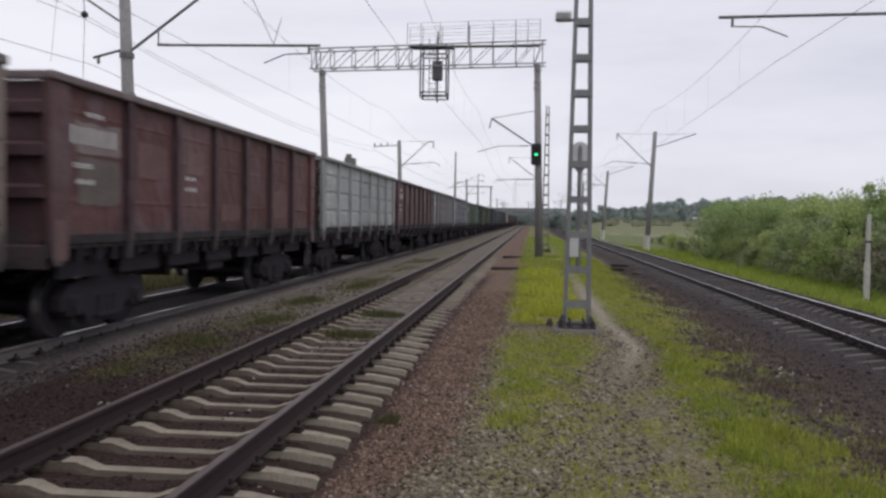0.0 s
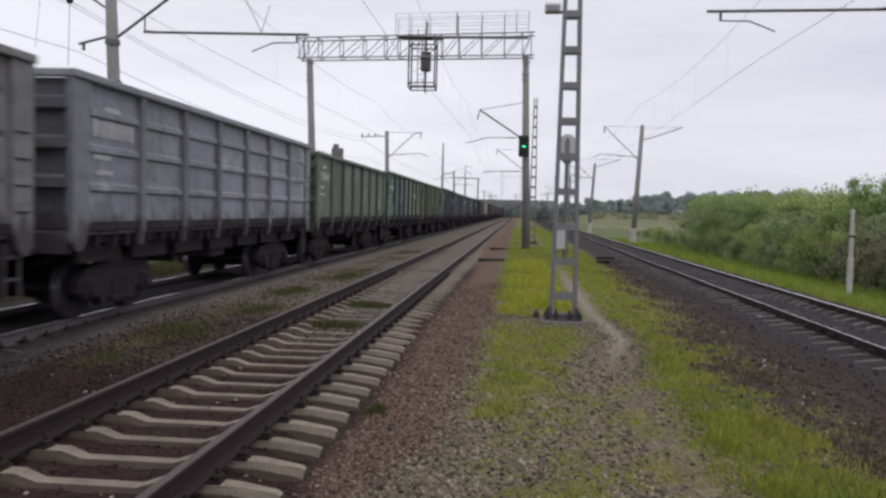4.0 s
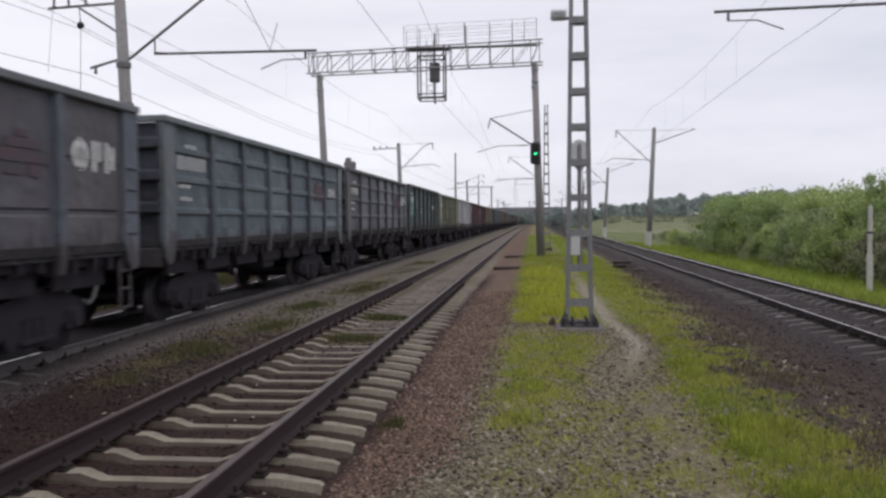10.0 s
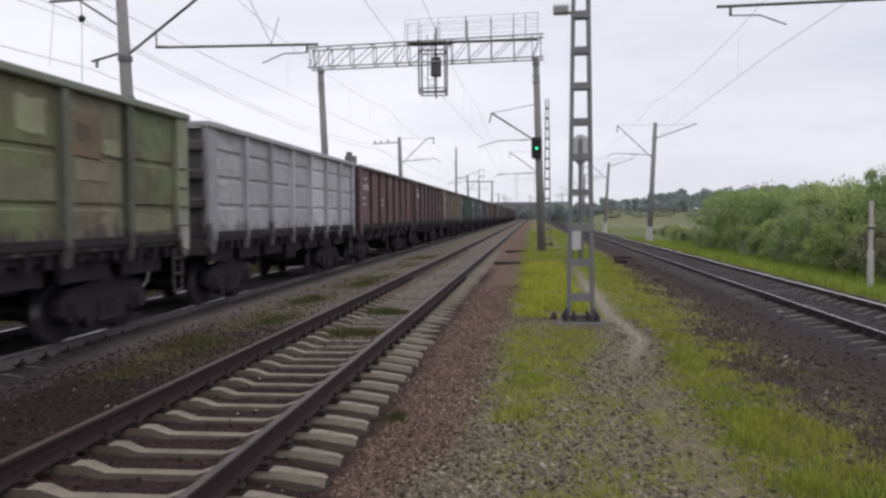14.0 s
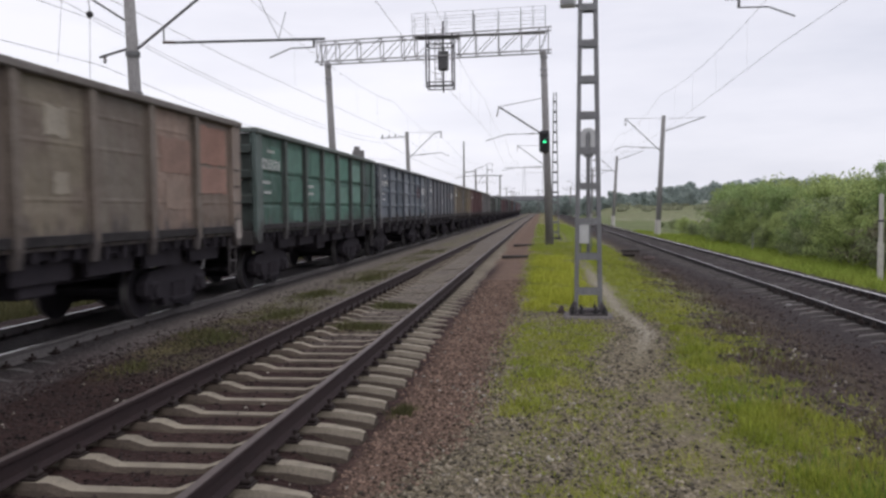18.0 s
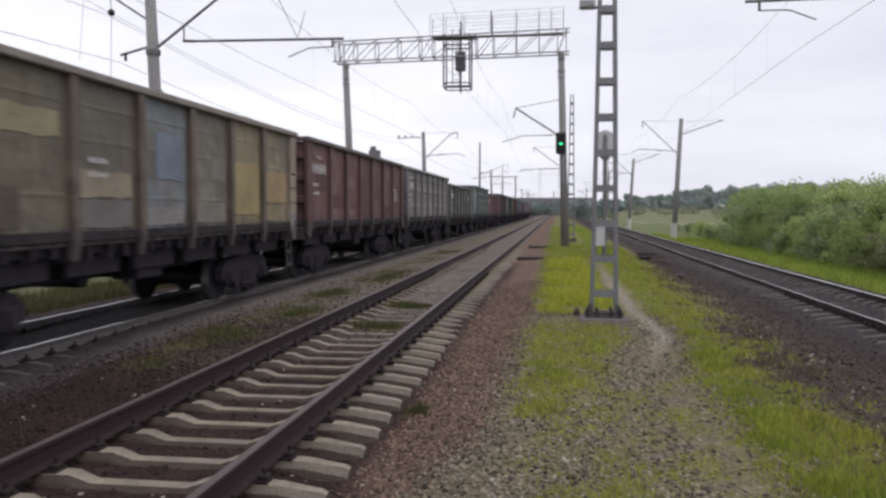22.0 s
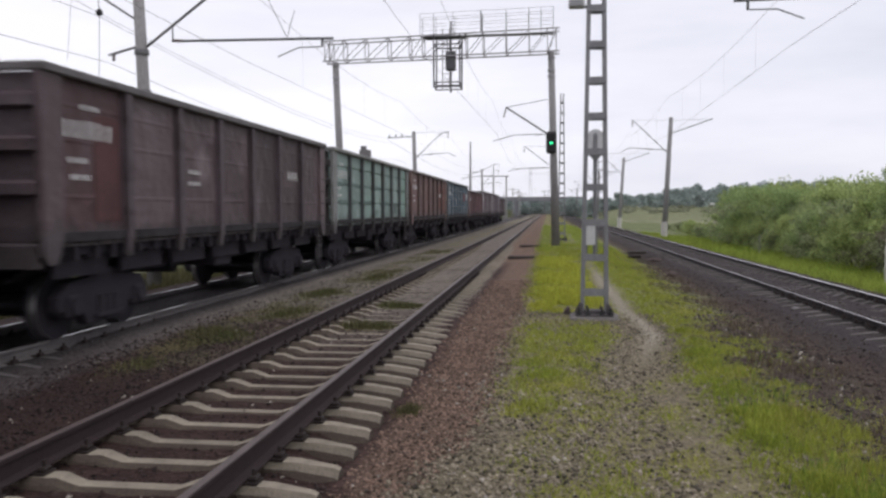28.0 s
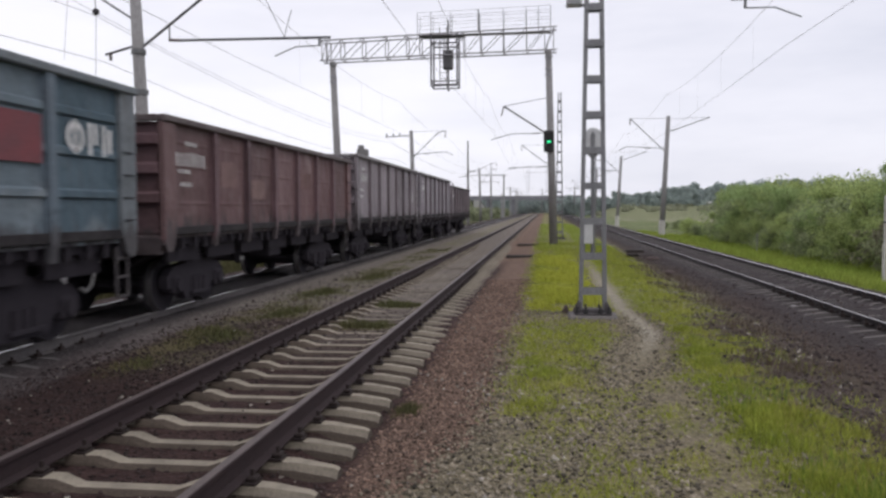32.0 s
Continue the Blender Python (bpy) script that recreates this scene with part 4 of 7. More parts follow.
FLEET[19] = ("ribbed", TALL, (0.108, 0.128, 0.152), (0.140, 0.158, 0.180), WHITEP, 0.05, 0.4, (0.070, 0.080, 0.096), "slate-blue")
FLEET[20] = ("smooth", TALL, (0.104, 0.115, 0.132), (0.140, 0.149, 0.166), (0.231, 0.226, 0.231), 0.15, 0.45, (0.086, 0.088, 0.099), "grey")
FLEET[21] = ("smooth", TALL, (0.200, 0.165, 0.125), (0.250, 0.205, 0.150), (0.215, 0.225, 0.245), 0.4, 0.5, (0.115, 0.092, 0.070), "ochre and tan")
FLEET[22] = ("smooth", TALL, (0.105, 0.050, 0.047), (0.128, 0.066, 0.062), (0.165, 0.108, 0.104), 0.12, 0.45, (0.102, 0.057, 0.059), "rust red")
FLEET[23] = ("grooved", TALL, (0.225, 0.210, 0.205), (0.180, 0.172, 0.170), TAN, 0.15, 0.5, (0.116, 0.113, 0.113), "dusty grey")
FLEET[24] = ("smooth", LOW, (0.102, 0.108, 0.098), (0.144, 0.146, 0.130), (0.156, 0.252, 0.240), 0.25, 0.5, (0.066, 0.070, 0.065), "dark grey-green")
FLEET[25] = ("ribbed", HIGH, (0.135, 0.154, 0.148), (0.192, 0.201, 0.195), (0.088, 0.132, 0.115), 0.4, 0.45, (0.064, 0.076, 0.073), "teal green")
FLEET[26] = ("smooth", LOW, (0.140, 0.078, 0.080), (0.173, 0.106, 0.109), (0.213, 0.150, 0.158), 0.08, 0.5, (0.099, 0.059, 0.063), "red-brown")
FLEET[27] = ("smooth", TALL, (0.070, 0.050, 0.053), (0.094, 0.069, 0.072), (0.177, 0.140, 0.147), 0.04, 0.55, (0.061, 0.046, 0.051), "dark brown")
FLEET[28] = ("grooved", TALL, MINT, MINT2, (0.38, 0.45, 0.43), 0.4, 0.55, (0.050, 0.056, 0.055), "mint green")
FLEET[29] = ("smooth", TALL, (0.128, 0.070, 0.069), (0.155, 0.092, 0.089), (0.205, 0.145, 0.120), 0.18, 0.5, (0.085, 0.056, 0.050), "brown")
FLEET[30] = ("ribbed", TALL, (0.118, 0.150, 0.172), (0.155, 0.186, 0.208), WHITEP, 0.05, 0.35, (0.088, 0.112, 0.132), "blue-grey")
FLEET[31] = ("smooth", LOW, (0.108, 0.060, 0.060), (0.138, 0.080, 0.080), (0.215, 0.155, 0.152), 0.08, 0.45, (0.100, 0.061, 0.066), "brown")
# brown paint of the last three, made paler and greyer by painted-in haze
FLEET[32] = ("smooth", TALL, (0.225, 0.197, 0.208), (0.277, 0.244, 0.256), (0.318, 0.286, 0.307), 0.1, 0.5, (0.138, 0.116, 0.124), "grey-brown")
FLEET[33] = ("smooth", TALL, (0.254, 0.232, 0.247), (0.301, 0.268, 0.287), (0.357, 0.324, 0.350), 0.1, 0.5, (0.164, 0.141, 0.152), "grey-brown")
FLEET[34] = ("smooth", LOW, (0.145, 0.121, 0.129), (0.189, 0.153, 0.165), (0.233, 0.197, 0.207), 0.05, 0.5, (0.108, 0.088, 0.093), "dark brown")
def stands(k):
    """Where wagon k's front face stands along the line as the clip begins."""
    return 10.113 + WAGON_PITCH * k


OWNER = {9, 10, 11, 19, 20, 30}
OWNER_RED = {10, 11, 19, 30}
WAGONS = {}


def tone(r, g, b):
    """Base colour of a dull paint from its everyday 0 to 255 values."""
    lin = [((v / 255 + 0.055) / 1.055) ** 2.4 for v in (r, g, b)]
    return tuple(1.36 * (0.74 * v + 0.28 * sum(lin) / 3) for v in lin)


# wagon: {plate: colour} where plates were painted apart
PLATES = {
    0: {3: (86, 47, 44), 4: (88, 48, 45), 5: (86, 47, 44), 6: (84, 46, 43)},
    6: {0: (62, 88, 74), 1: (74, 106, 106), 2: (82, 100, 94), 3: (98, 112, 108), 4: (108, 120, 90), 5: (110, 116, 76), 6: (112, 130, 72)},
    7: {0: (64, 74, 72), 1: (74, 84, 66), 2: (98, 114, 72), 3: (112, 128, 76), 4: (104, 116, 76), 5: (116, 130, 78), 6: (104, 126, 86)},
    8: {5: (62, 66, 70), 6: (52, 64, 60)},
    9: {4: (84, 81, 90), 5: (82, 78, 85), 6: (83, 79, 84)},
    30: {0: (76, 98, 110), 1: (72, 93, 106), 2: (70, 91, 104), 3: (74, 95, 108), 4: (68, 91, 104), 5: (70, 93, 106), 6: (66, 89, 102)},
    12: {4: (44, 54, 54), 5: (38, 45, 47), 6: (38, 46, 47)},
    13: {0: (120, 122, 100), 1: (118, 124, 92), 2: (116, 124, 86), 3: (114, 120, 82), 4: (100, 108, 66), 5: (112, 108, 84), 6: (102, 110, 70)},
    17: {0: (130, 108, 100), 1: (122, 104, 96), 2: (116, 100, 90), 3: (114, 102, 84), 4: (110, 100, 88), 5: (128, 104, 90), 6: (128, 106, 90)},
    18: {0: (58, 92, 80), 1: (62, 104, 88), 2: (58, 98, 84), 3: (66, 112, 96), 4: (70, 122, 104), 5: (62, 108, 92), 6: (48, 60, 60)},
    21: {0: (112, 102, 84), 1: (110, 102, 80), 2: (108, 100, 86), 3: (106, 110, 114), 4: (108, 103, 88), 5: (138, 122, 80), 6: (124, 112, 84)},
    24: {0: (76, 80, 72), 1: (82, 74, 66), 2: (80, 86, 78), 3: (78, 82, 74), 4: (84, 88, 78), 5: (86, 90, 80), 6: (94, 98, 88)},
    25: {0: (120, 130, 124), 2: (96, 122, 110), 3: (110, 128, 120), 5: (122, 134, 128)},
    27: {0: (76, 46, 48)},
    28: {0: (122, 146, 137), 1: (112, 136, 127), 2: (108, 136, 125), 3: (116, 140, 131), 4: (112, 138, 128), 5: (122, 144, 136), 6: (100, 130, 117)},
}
# wagon: colour of its end walls where it is not that of the posts
ENDS = {1: (84, 60, 58), 3: (78, 60, 56), 14: (92, 88, 88), 28: (62, 58, 58), 9: (50, 50, 54), 10: (62, 66, 76), 30: (62, 68, 78), 7: (62, 72, 60)}
# wagon: colour of the irregular blotches on its plates
BLOTCH = {6: (96, 118, 112), 7: (66, 72, 66), 13: (92, 82, 62), 17: (98, 84, 74), 18: (50, 82, 72), 21: (92, 86, 76), 24: (92, 84, 76)}
# wagon: (plate, from and to along it, from and to in height, colour); plate 7 is the rear corner, -1 the front one
PATCHWORK = {
    0: [(0, 0.12, 0.92, 2.72, 3.16, (128, 116, 114)), (0, 0.16, 0.90, 1.98, 2.66, (98, 92, 86)), (1, 0.15, 0.85, 2.45, 3.02, (108, 76, 74)), (2, 0.25, 0.75, 2.62, 3.05, (116, 88, 86)), (3, 0.2, 0.9, 1.75, 2.1, (102, 72, 68)), (5, 0.1, 0.8, 1.8, 2.5, (104, 74, 66)), (-1, 0.2, 0.9, 1.2, 1.75, (104, 78, 76))],
    2: [(1, 0.1, 0.95, 2.72, 3.1, (124, 86, 88)), (3, 0.25, 0.75, 2.2, 2.7, (106, 82, 72)), (4, 0.2, 0.6, 2.5, 2.8, (108, 80, 76))],
    5: [(6, 0.1, 0.9, 1.7, 2.2, (92, 106, 92))],
    6: [(0, 0.15, 0.97, 1.62, 2.15, (98, 122, 118)), (1, 0.1, 0.9, 2.35, 2.9, (88, 118, 96)), (1, 0.08, 0.5, 2.7, 3.4, (66, 100, 112)), (2, 0.2, 0.9, 2.0, 2.45, (70, 84, 86)), (3, 0.1, 0.6, 2.5, 3.1, (116, 124, 122)), (4, 0.2, 0.9, 1.7, 2.3, (128, 130, 108)), (5, 0.1, 0.7, 2.6, 3.3, (132, 134, 84)), (6, 0.3, 0.9, 1.7, 2.1, (132, 140, 92))],
    7: [(1, 0.1, 0.75, 2.2, 3.3, (50, 56, 56)), (2, 0.4, 0.9, 1.65, 2.2, (126, 138, 86)), (3, 0.1, 0.9, 1.65, 2.15, (54, 60, 58)), (5, 0.2, 0.55, 1.7, 2.15, (50, 56, 54)), (6, 0.06, 0.32, 2.05, 2.55, (48, 56, 50)), (6, 0.38, 0.56, 1.70, 2.05, (46, 54, 48)), (6, 0.62, 0.86, 1.70, 2.10, (46, 54, 48)), (6, 0.05, 0.95, 1.60, 1.68, (140, 150, 124)), (5, 0.6, 0.95, 2.3, 3.1, (146, 136, 100)), (-1, 0.1, 0.9, 1.3, 3.5, (108, 126, 98))],
    8: [(0, 0.15, 0.8, 2.15, 2.5, (76, 84, 90)), (1, 0.2, 0.9, 2.3, 2.9, (68, 76, 84)), (2, 0.1, 0.85, 1.9, 2.6, (66, 74, 82)), (3, 0.1, 0.9, 1.75, 2.95, (80, 92, 98)), (0, 0.3, 0.7, 1.62, 1.8, (104, 108, 110)), (4, 0.15, 0.8, 1.7, 2.2, (74, 84, 90))],
    12: [(0, 0.30, 0.97, 2.15, 3.25, (74, 138, 126)), (0, 0.4, 0.8, 2.5, 2.95, (100, 156, 146)), (1, 0.2, 0.9, 1.8, 2.2, (70, 96, 94)), (4, 0.15, 0.75, 1.9, 2.45, (72, 132, 122)), (2, 0.3, 0.7, 2.2, 2.6, (84, 104, 104)), (3, 0.2, 0.5, 2.1, 2.5, (90, 110, 110)), (1, 0.3, 0.7, 2.6, 3.1, (96, 116, 116)), (2, 0.1, 0.5, 2.7, 3.2, (104, 118, 120)), (4, 0.5, 0.9, 2.7, 3.2, (92, 106, 108)), (5, 0.2, 0.6, 2.3, 2.9, (84, 98, 100))],
    13: [(0, 0.1, 0.9, 1.6, 1.92, (82, 80, 66)), (1, 0.1, 0.9, 1.62, 1.92, (126, 122, 104)), (2, 0.1, 0.9, 1.62, 1.92, (76, 74, 62)), (3, 0.15, 0.85, 2.1, 2.66, (124, 118, 98)), (4, 0.06, 0.94, 2.1, 2.5, (112, 106, 86)), (4, 0.42, 0.82, 2.95, 3.42, (146, 148, 112)), (5, 0.06, 0.58, 2.72, 3.36, (112, 84, 62)), (5, 0.14, 0.40, 2.95, 3.22, (74, 54, 44)), (5, 0.62, 0.94, 2.8, 3.05, (134, 136, 104)), (5, 0.12, 0.7, 2.4, 2.66, (124, 118, 92)), (6, 0.1, 0.9, 1.62, 1.92, (118, 112, 88)), (7, 0.3, 0.95, 1.3, 1.75, (156, 148, 142))],
    9: [],
    10: [(6, 0.15, 0.85, 1.72, 1.86, (120, 128, 134)), (1, 0.3, 0.8, 1.75, 2.1, (84, 96, 102))],
    19: [(6, 0.1, 0.9, 1.66, 1.9, (78, 98, 104)), (2, 0.1, 0.7, 3.25, 3.5, (128, 130, 132))],
    15: [(2, 0.2, 0.8, 2.3, 2.7, (118, 84, 82)), (4, 0.2, 0.8, 2.4, 2.8, (120, 88, 86))],
    16: [(6, 0.15, 0.75, 2.2, 2.6, (104, 74, 74)), (3, 0.1, 0.9, 1.7, 2.1, (78, 52, 52))],
    17: [(0, 0.1, 0.9, 1.9, 2.6, (142, 116, 108)), (3, 0.38, 0.72, 2.88, 3.28, (152, 142, 126)), (3, 0.5, 0.72, 2.10, 2.42, (142, 132, 116)), (2, 0.0, 0.6, 2.6, 3.2, (122, 126, 124)), (5, 0.20, 0.95, 2.55, 3.15, (130, 96, 82)), (6, 0.05, 0.92, 2.78, 3.5, (140, 92, 76)), (6, 0.1, 0.92, 2.22, 2.72, (142, 98, 84)), (5, 0.3, 0.8, 1.9, 2.4, (134, 112, 98)), (7, 0.3, 0.95, 1.3, 1.7, (150, 140, 134))],
    18: [(0, 0.45, 0.95, 2.86, 3.4, (77, 116, 101)), (1, 0.12, 0.92, 2.86, 3.45, (81, 119, 106)), (1, 0.3, 0.9, 2.1, 2.64, (71, 111, 97)), (2, 0.4, 0.92, 2.86, 3.5, (74, 116, 101)), (2, 0.3, 0.92, 2.12, 2.64, (81, 119, 108)), (3, 0.1, 0.9, 2.86, 3.45, (77, 121, 106)), (3, 0.2, 0.9, 2.1, 2.62, (84, 123, 111)), (4, 0.12, 0.9, 2.86, 3.5, (72, 121, 104)), (4, 0.25, 0.85, 2.1, 2.62, (94, 128, 116)), (5, 0.12, 0.92, 2.14, 2.66, (97, 136, 124)), (5, 0.12, 0.92, 2.86, 3.4, (104, 141, 129)), (3, 0.1, 0.7, 1.6, 1.9, (76, 114, 101)), (1, 0.4, 0.9, 1.6, 1.9, (82, 118, 108))],
    20: [(1, 0.1, 0.6, 1.75, 2.35, (44, 46, 50)), (0, 0.2, 0.8, 2.2, 2.6, (112, 114, 118)), (3, 0.2, 0.8, 2.5, 2.62, (124, 124, 126)), (5, 0.3, 0.9, 2.6, 3.0, (104, 82, 82))],
    21: [(1, 0.05, 0.9, 2.78, 3.12, (142, 132, 94)), (1, 0.0, 0.40, 1.62, 2.12, (72, 58, 48)), (2, 0.07, 0.93, 2.02, 2.40, (142, 128, 102)), (2, 0.07, 0.93, 1.60, 1.98, (102, 98, 98)), (3, 0.30, 0.88, 2.35, 3.1, (98, 114, 134)), (3, 0.1, 0.9, 1.62, 1.9, (126, 118, 112)), (4, 0.1, 0.92, 1.62, 1.98, (118, 110, 100)), (4, 0.5, 0.9, 2.4, 2.8, (116, 112, 102)), (5, 0.05, 0.95, 1.75, 2.80, (146, 126, 74)), (6, 0.05, 0.95, 2.02, 2.70, (152, 124, 76)), (6, 0.1, 0.9, 1.62, 1.98, (128, 110, 80)), (0, 0.1, 0.9, 2.0, 2.6, (128, 112, 90))],
    22: [(2, 0.2, 0.75, 2.55, 2.85, (124, 96, 92)), (2, 0.25, 0.6, 1.7, 1.85, (128, 108, 104)), (1, 0.15, 0.85, 1.9, 2.3, (92, 58, 54)), (4, 0.1, 0.9, 2.2, 2.6, (94, 58, 54)), (0, 0.3, 0.85, 2.4, 2.9, (88, 58, 56)), (5, 0.2, 0.8, 1.66, 2.0, (78, 48, 46))],
    # pale bars on every plate: highlights of the pressings, painted on
    23: [(i, 0.12 + 0.05 * (i % 2), 0.88, 2.06 + 0.7 * j, 2.18 + 0.7 * j, (150, 142, 138)) for i in (0, 1, 2, 3, 4, 5, 6) for j in (0, 1)],
    # dark streaks, mostly along the grooves: wear, and the grooves' shade painted in
    28: [(0, 0.1, 0.7, 2.62, 2.74, (60, 82, 76)), (0, 0.3, 0.95, 2.04, 2.16, (70, 92, 86)), (1, 0.1, 0.9, 2.62, 2.72, (66, 88, 82)), (1, 0.05, 0.6, 2.05, 2.18, (78, 100, 94)), (2, 0.2, 0.95, 2.04, 2.16, (62, 80, 76)), (3, 0.1, 0.9, 2.62, 2.72, (72, 96, 90)), (3, 0.1, 0.6, 1.66, 1.86, (96, 118, 110)), (4, 0.1, 0.8, 2.04, 2.18, (70, 94, 88)), (5, 0.3, 0.8, 1.7, 2.1, (72, 80, 78)), (6, 0.1, 0.9, 2.62, 2.72, (64, 88, 80))],
    24: [(0, 0.45, 0.92, 1.72, 2.16, (98, 132, 126)), (1, 0.25, 0.92, 2.60, 3.15, (56, 92, 74)), (1, 0.1, 0.8, 1.75, 2.35, (92, 80, 70)), (2, 0.1, 0.5, 2.3, 2.9, (88, 98, 92)), (3, 0.15, 0.90, 1.72, 2.05, (112, 142, 138)), (3, 0.2, 0.38, 2.05, 2.5, (136, 144, 140)), (4, 0.2, 0.8, 1.8, 2.3, (98, 102, 94)), (5, 0.1, 0.6, 1.8, 2.3, (104, 106, 98))],
    27: [(0, 0.50, 0.95, 1.7, 3.2, (80, 44, 45)), (3, 0.2, 0.7, 2.2, 2.6, (84, 68, 70)), (5, 0.2, 0.8, 2.4, 2.8, (88, 72, 74))],
    29: [(5, 0.05, 0.95, 1.9, 3.3, (108, 62, 48)), (6, 0.05, 0.95, 1.7, 3.3, (106, 60, 44)), (2, 0.2, 0.8, 2.3, 2.9, (116, 82, 74)), (6, 0.3, 0.8, 2.5, 2.7, (138, 92, 82)), (7, 0.3, 0.95, 1.3, 1.75, (132, 108, 100)), (-1, 0.25, 0.85, 1.2, 1.6, (158, 120, 116))],
    31: [(1, 0.2, 0.75, 2.3, 2.8, (124, 92, 88)), (2, 0.15, 0.7, 2.1, 2.5, (128, 98, 92)), (4, 0.2, 0.8, 2.4, 2.8, (112, 78, 74))],
}


def worn_and_shading_patch(w, h, seed, m):
    """A thin coat with uneven edges: later paint, and painted highlights and dark lines of pressings."""
    rng = random.Random(seed)
    pts = []
    for (a, b), (c, d), n in (((0, 0), (w, 0), 8), ((w, 0), (w, h), 6), ((w, h), (0, h), 8), ((0, h), (0, 0), 6)):
        for i in range(n):
            f = i / n
            pts.append((a + f * (c - a) + rng.uniform(-0.025, 0.025), b + f * (d - b) + rng.uniform(-0.03, 0.03)))
    bm = bmesh.new()
    prism(bm, pts, 0.0, 0.005, "x")
    return mesh_of("paint_patch", bm, m)
WHEELS = []


def put(name, me, material, parent, m, label=""):
    o = new(name, me)
    o.parent = parent
    o.matrix_basis = m
    if material is not None:
        o.material_slots[0].link = "OBJECT"
        o.material_slots[0].material = material
    if label:
        o["label"] = label
    if name == "marking" and me not in (REDBLOCK, REDFLAG):
        o["kind"] = "stuff"
    return o


I4 = Matrix.Identity(4)


def wagon(k):
    kind, top, c, c2, pc, amount, rust, pcol, words = FLEET[k]
    c, c2, pc, pcol = (tuple(v * w for v, w in zip(q, (1.08, 1.07, 1.09))) for q in (c, c2, pc, pcol))
    if (kind, top) not in TYPES:
        TYPES[(kind, top)] = wagon_meshes(kind, top)
    P = TYPES[(kind, top)]
    rng = random.Random(100 + k)
    paint = wagon_paint("wagon_paint", c, c2, pc, amount, rust)
    post = wagon_paint("wagon_post_paint", pcol, tuple(v * 1.25 for v in pcol), tuple(v * 1.15 for v in pcol), 0.0, rust)
    end_paint = post
    if k in ENDS:
        q = tone(*ENDS[k])
        end_paint = wagon_paint("wagon_end_paint", q, tuple(0.7 * v for v in q), q, 0.0, rust)
    plates = {}
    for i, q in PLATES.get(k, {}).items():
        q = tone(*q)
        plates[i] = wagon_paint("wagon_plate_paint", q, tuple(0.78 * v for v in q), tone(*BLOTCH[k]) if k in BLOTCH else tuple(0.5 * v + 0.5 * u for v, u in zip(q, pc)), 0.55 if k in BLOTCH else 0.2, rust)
    rim = wagon_paint("wagon_rim_paint", tuple(0.55 * v + 0.07 for v in c), tuple(0.5 * v + 0.10 for v in c), tuple(0.5 * v + 0.09 for v in c), 0.0, rust)
    if k == 28:
        rim = wagon_paint("wagon_rim_paint", (0.165, 0.165, 0.162), (0.205, 0.205, 0.200), (0.19, 0.19, 0.185), 0.0, rust)
    height = "low" if top == LOW else "tall"
    w = thing("gondola_wagon", (TRAIN, stands(k), TRAIN_Z), f"{height} {words} open coal wagon on black bogies", "freight wagon", "wagons of the train")
    turned = Matrix.Translation((0, BODY_L, 0)) @ pose(0, 0, 0, 0, 0, 180)
    put("body", P["body"], paint, w, I4)
    put("load", P["load"], None, w, I4, "dark heaped coal")
    put("top_rail", P["rim"], rim, w, I4)
    put("underframe", P["under"], None, w, I4, "soot-black underframe with hatch gear")
    for m in (I4, turned):
        put("side_sill", P["sill"], None, w, m)
        for i, me in enumerate(P["panels"]):
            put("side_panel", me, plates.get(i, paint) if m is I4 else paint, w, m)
        for y in POST_Y:
            put("side_post", P["post"], post, w, m @ Matrix.Translation((0, y, 0)))
        put("end_wall", P["end"], end_paint, w, m)
        put("coupler", FIX["coupler"], None, w, m)
        put("air_hose", FIX["hose"], None, w, m)
        put("step_ladder", FIX["step"], None, w, m @ Matrix.Translation((0, BODY_L, 0)) @ Matrix.Diagonal((1, -1, 1, 1)))
    for sx in (-1, 1):
        for m in (I4, Matrix.Translation((0, BODY_L, 0)) @ Matrix.Diagonal((1, -1, 1, 1))):
            put("corner_post", P["corner"], rim if kind in ("ribbed", "grooved") else paint, w, m @ Matrix.Diagonal((sx, 1, 1, 1)))
    for z in (1.7, 2.04, 2.38, 2.72):
        put("grab_iron", FIX["rungs"], None, w, pose(HALF_W - 0.012, BODY_L - 0.25, z))
    for y in (2.18, BODY_L - 2.18):
        b = new("bogie")
        b.parent = w
        b.location = (0, y, 0)
        b.empty_display_size = 0.2
        put("bolster", FIX["bolster"], None, b, I4)
        for s in (-1, 1):
            put("side_frame", FIX["side_frame"], None, b, pose(s * 1.02, 0, 0, 0, 0, 0 if s > 0 else 180))
            ws = put("wheelset", FIX["wheelset"], None, b, pose(0, s * 0.925, 0.475))
            WHEELS.append((ws, k, s * 0.925, y))
    x = HALF_W - 0.088 if kind == "smooth" else HALF_W - 0.090
    x = HALF_W - 0.05 if kind == "ribbed" else x + 0.012
    big_digits = k in (24, 8, 9)
    put("marking", NUM[k % 4], None, w, pose(x, 0.56 + rng.uniform(0, 0.06), 2.84 * top / TALL) @ Matrix.Diagonal((1, 1.0, 1.25 if big_digits else 1.0, 1)), "white number shown as plain bars")
    put("marking", SMALL[(k + 2) % 3], None, w, pose(x, 0.95, 3.24 * top / TALL))
    put("marking", SMALL[k % 3], None, w, pose(x, 0.64, 2.50))
    put("marking", SMALL[(k + 1) % 3], None, w, pose(x, 0.70, 2.27))
    if k % 3 == 0:
        put("marking", SMALL[k % 3], None, w, pose(x, POST_Y[1] + 0.4, 2.5))
        put("marking", SMALL[(k + 1) % 3], None, w, pose(x, POST_Y[1] + 0.4, 2.3))
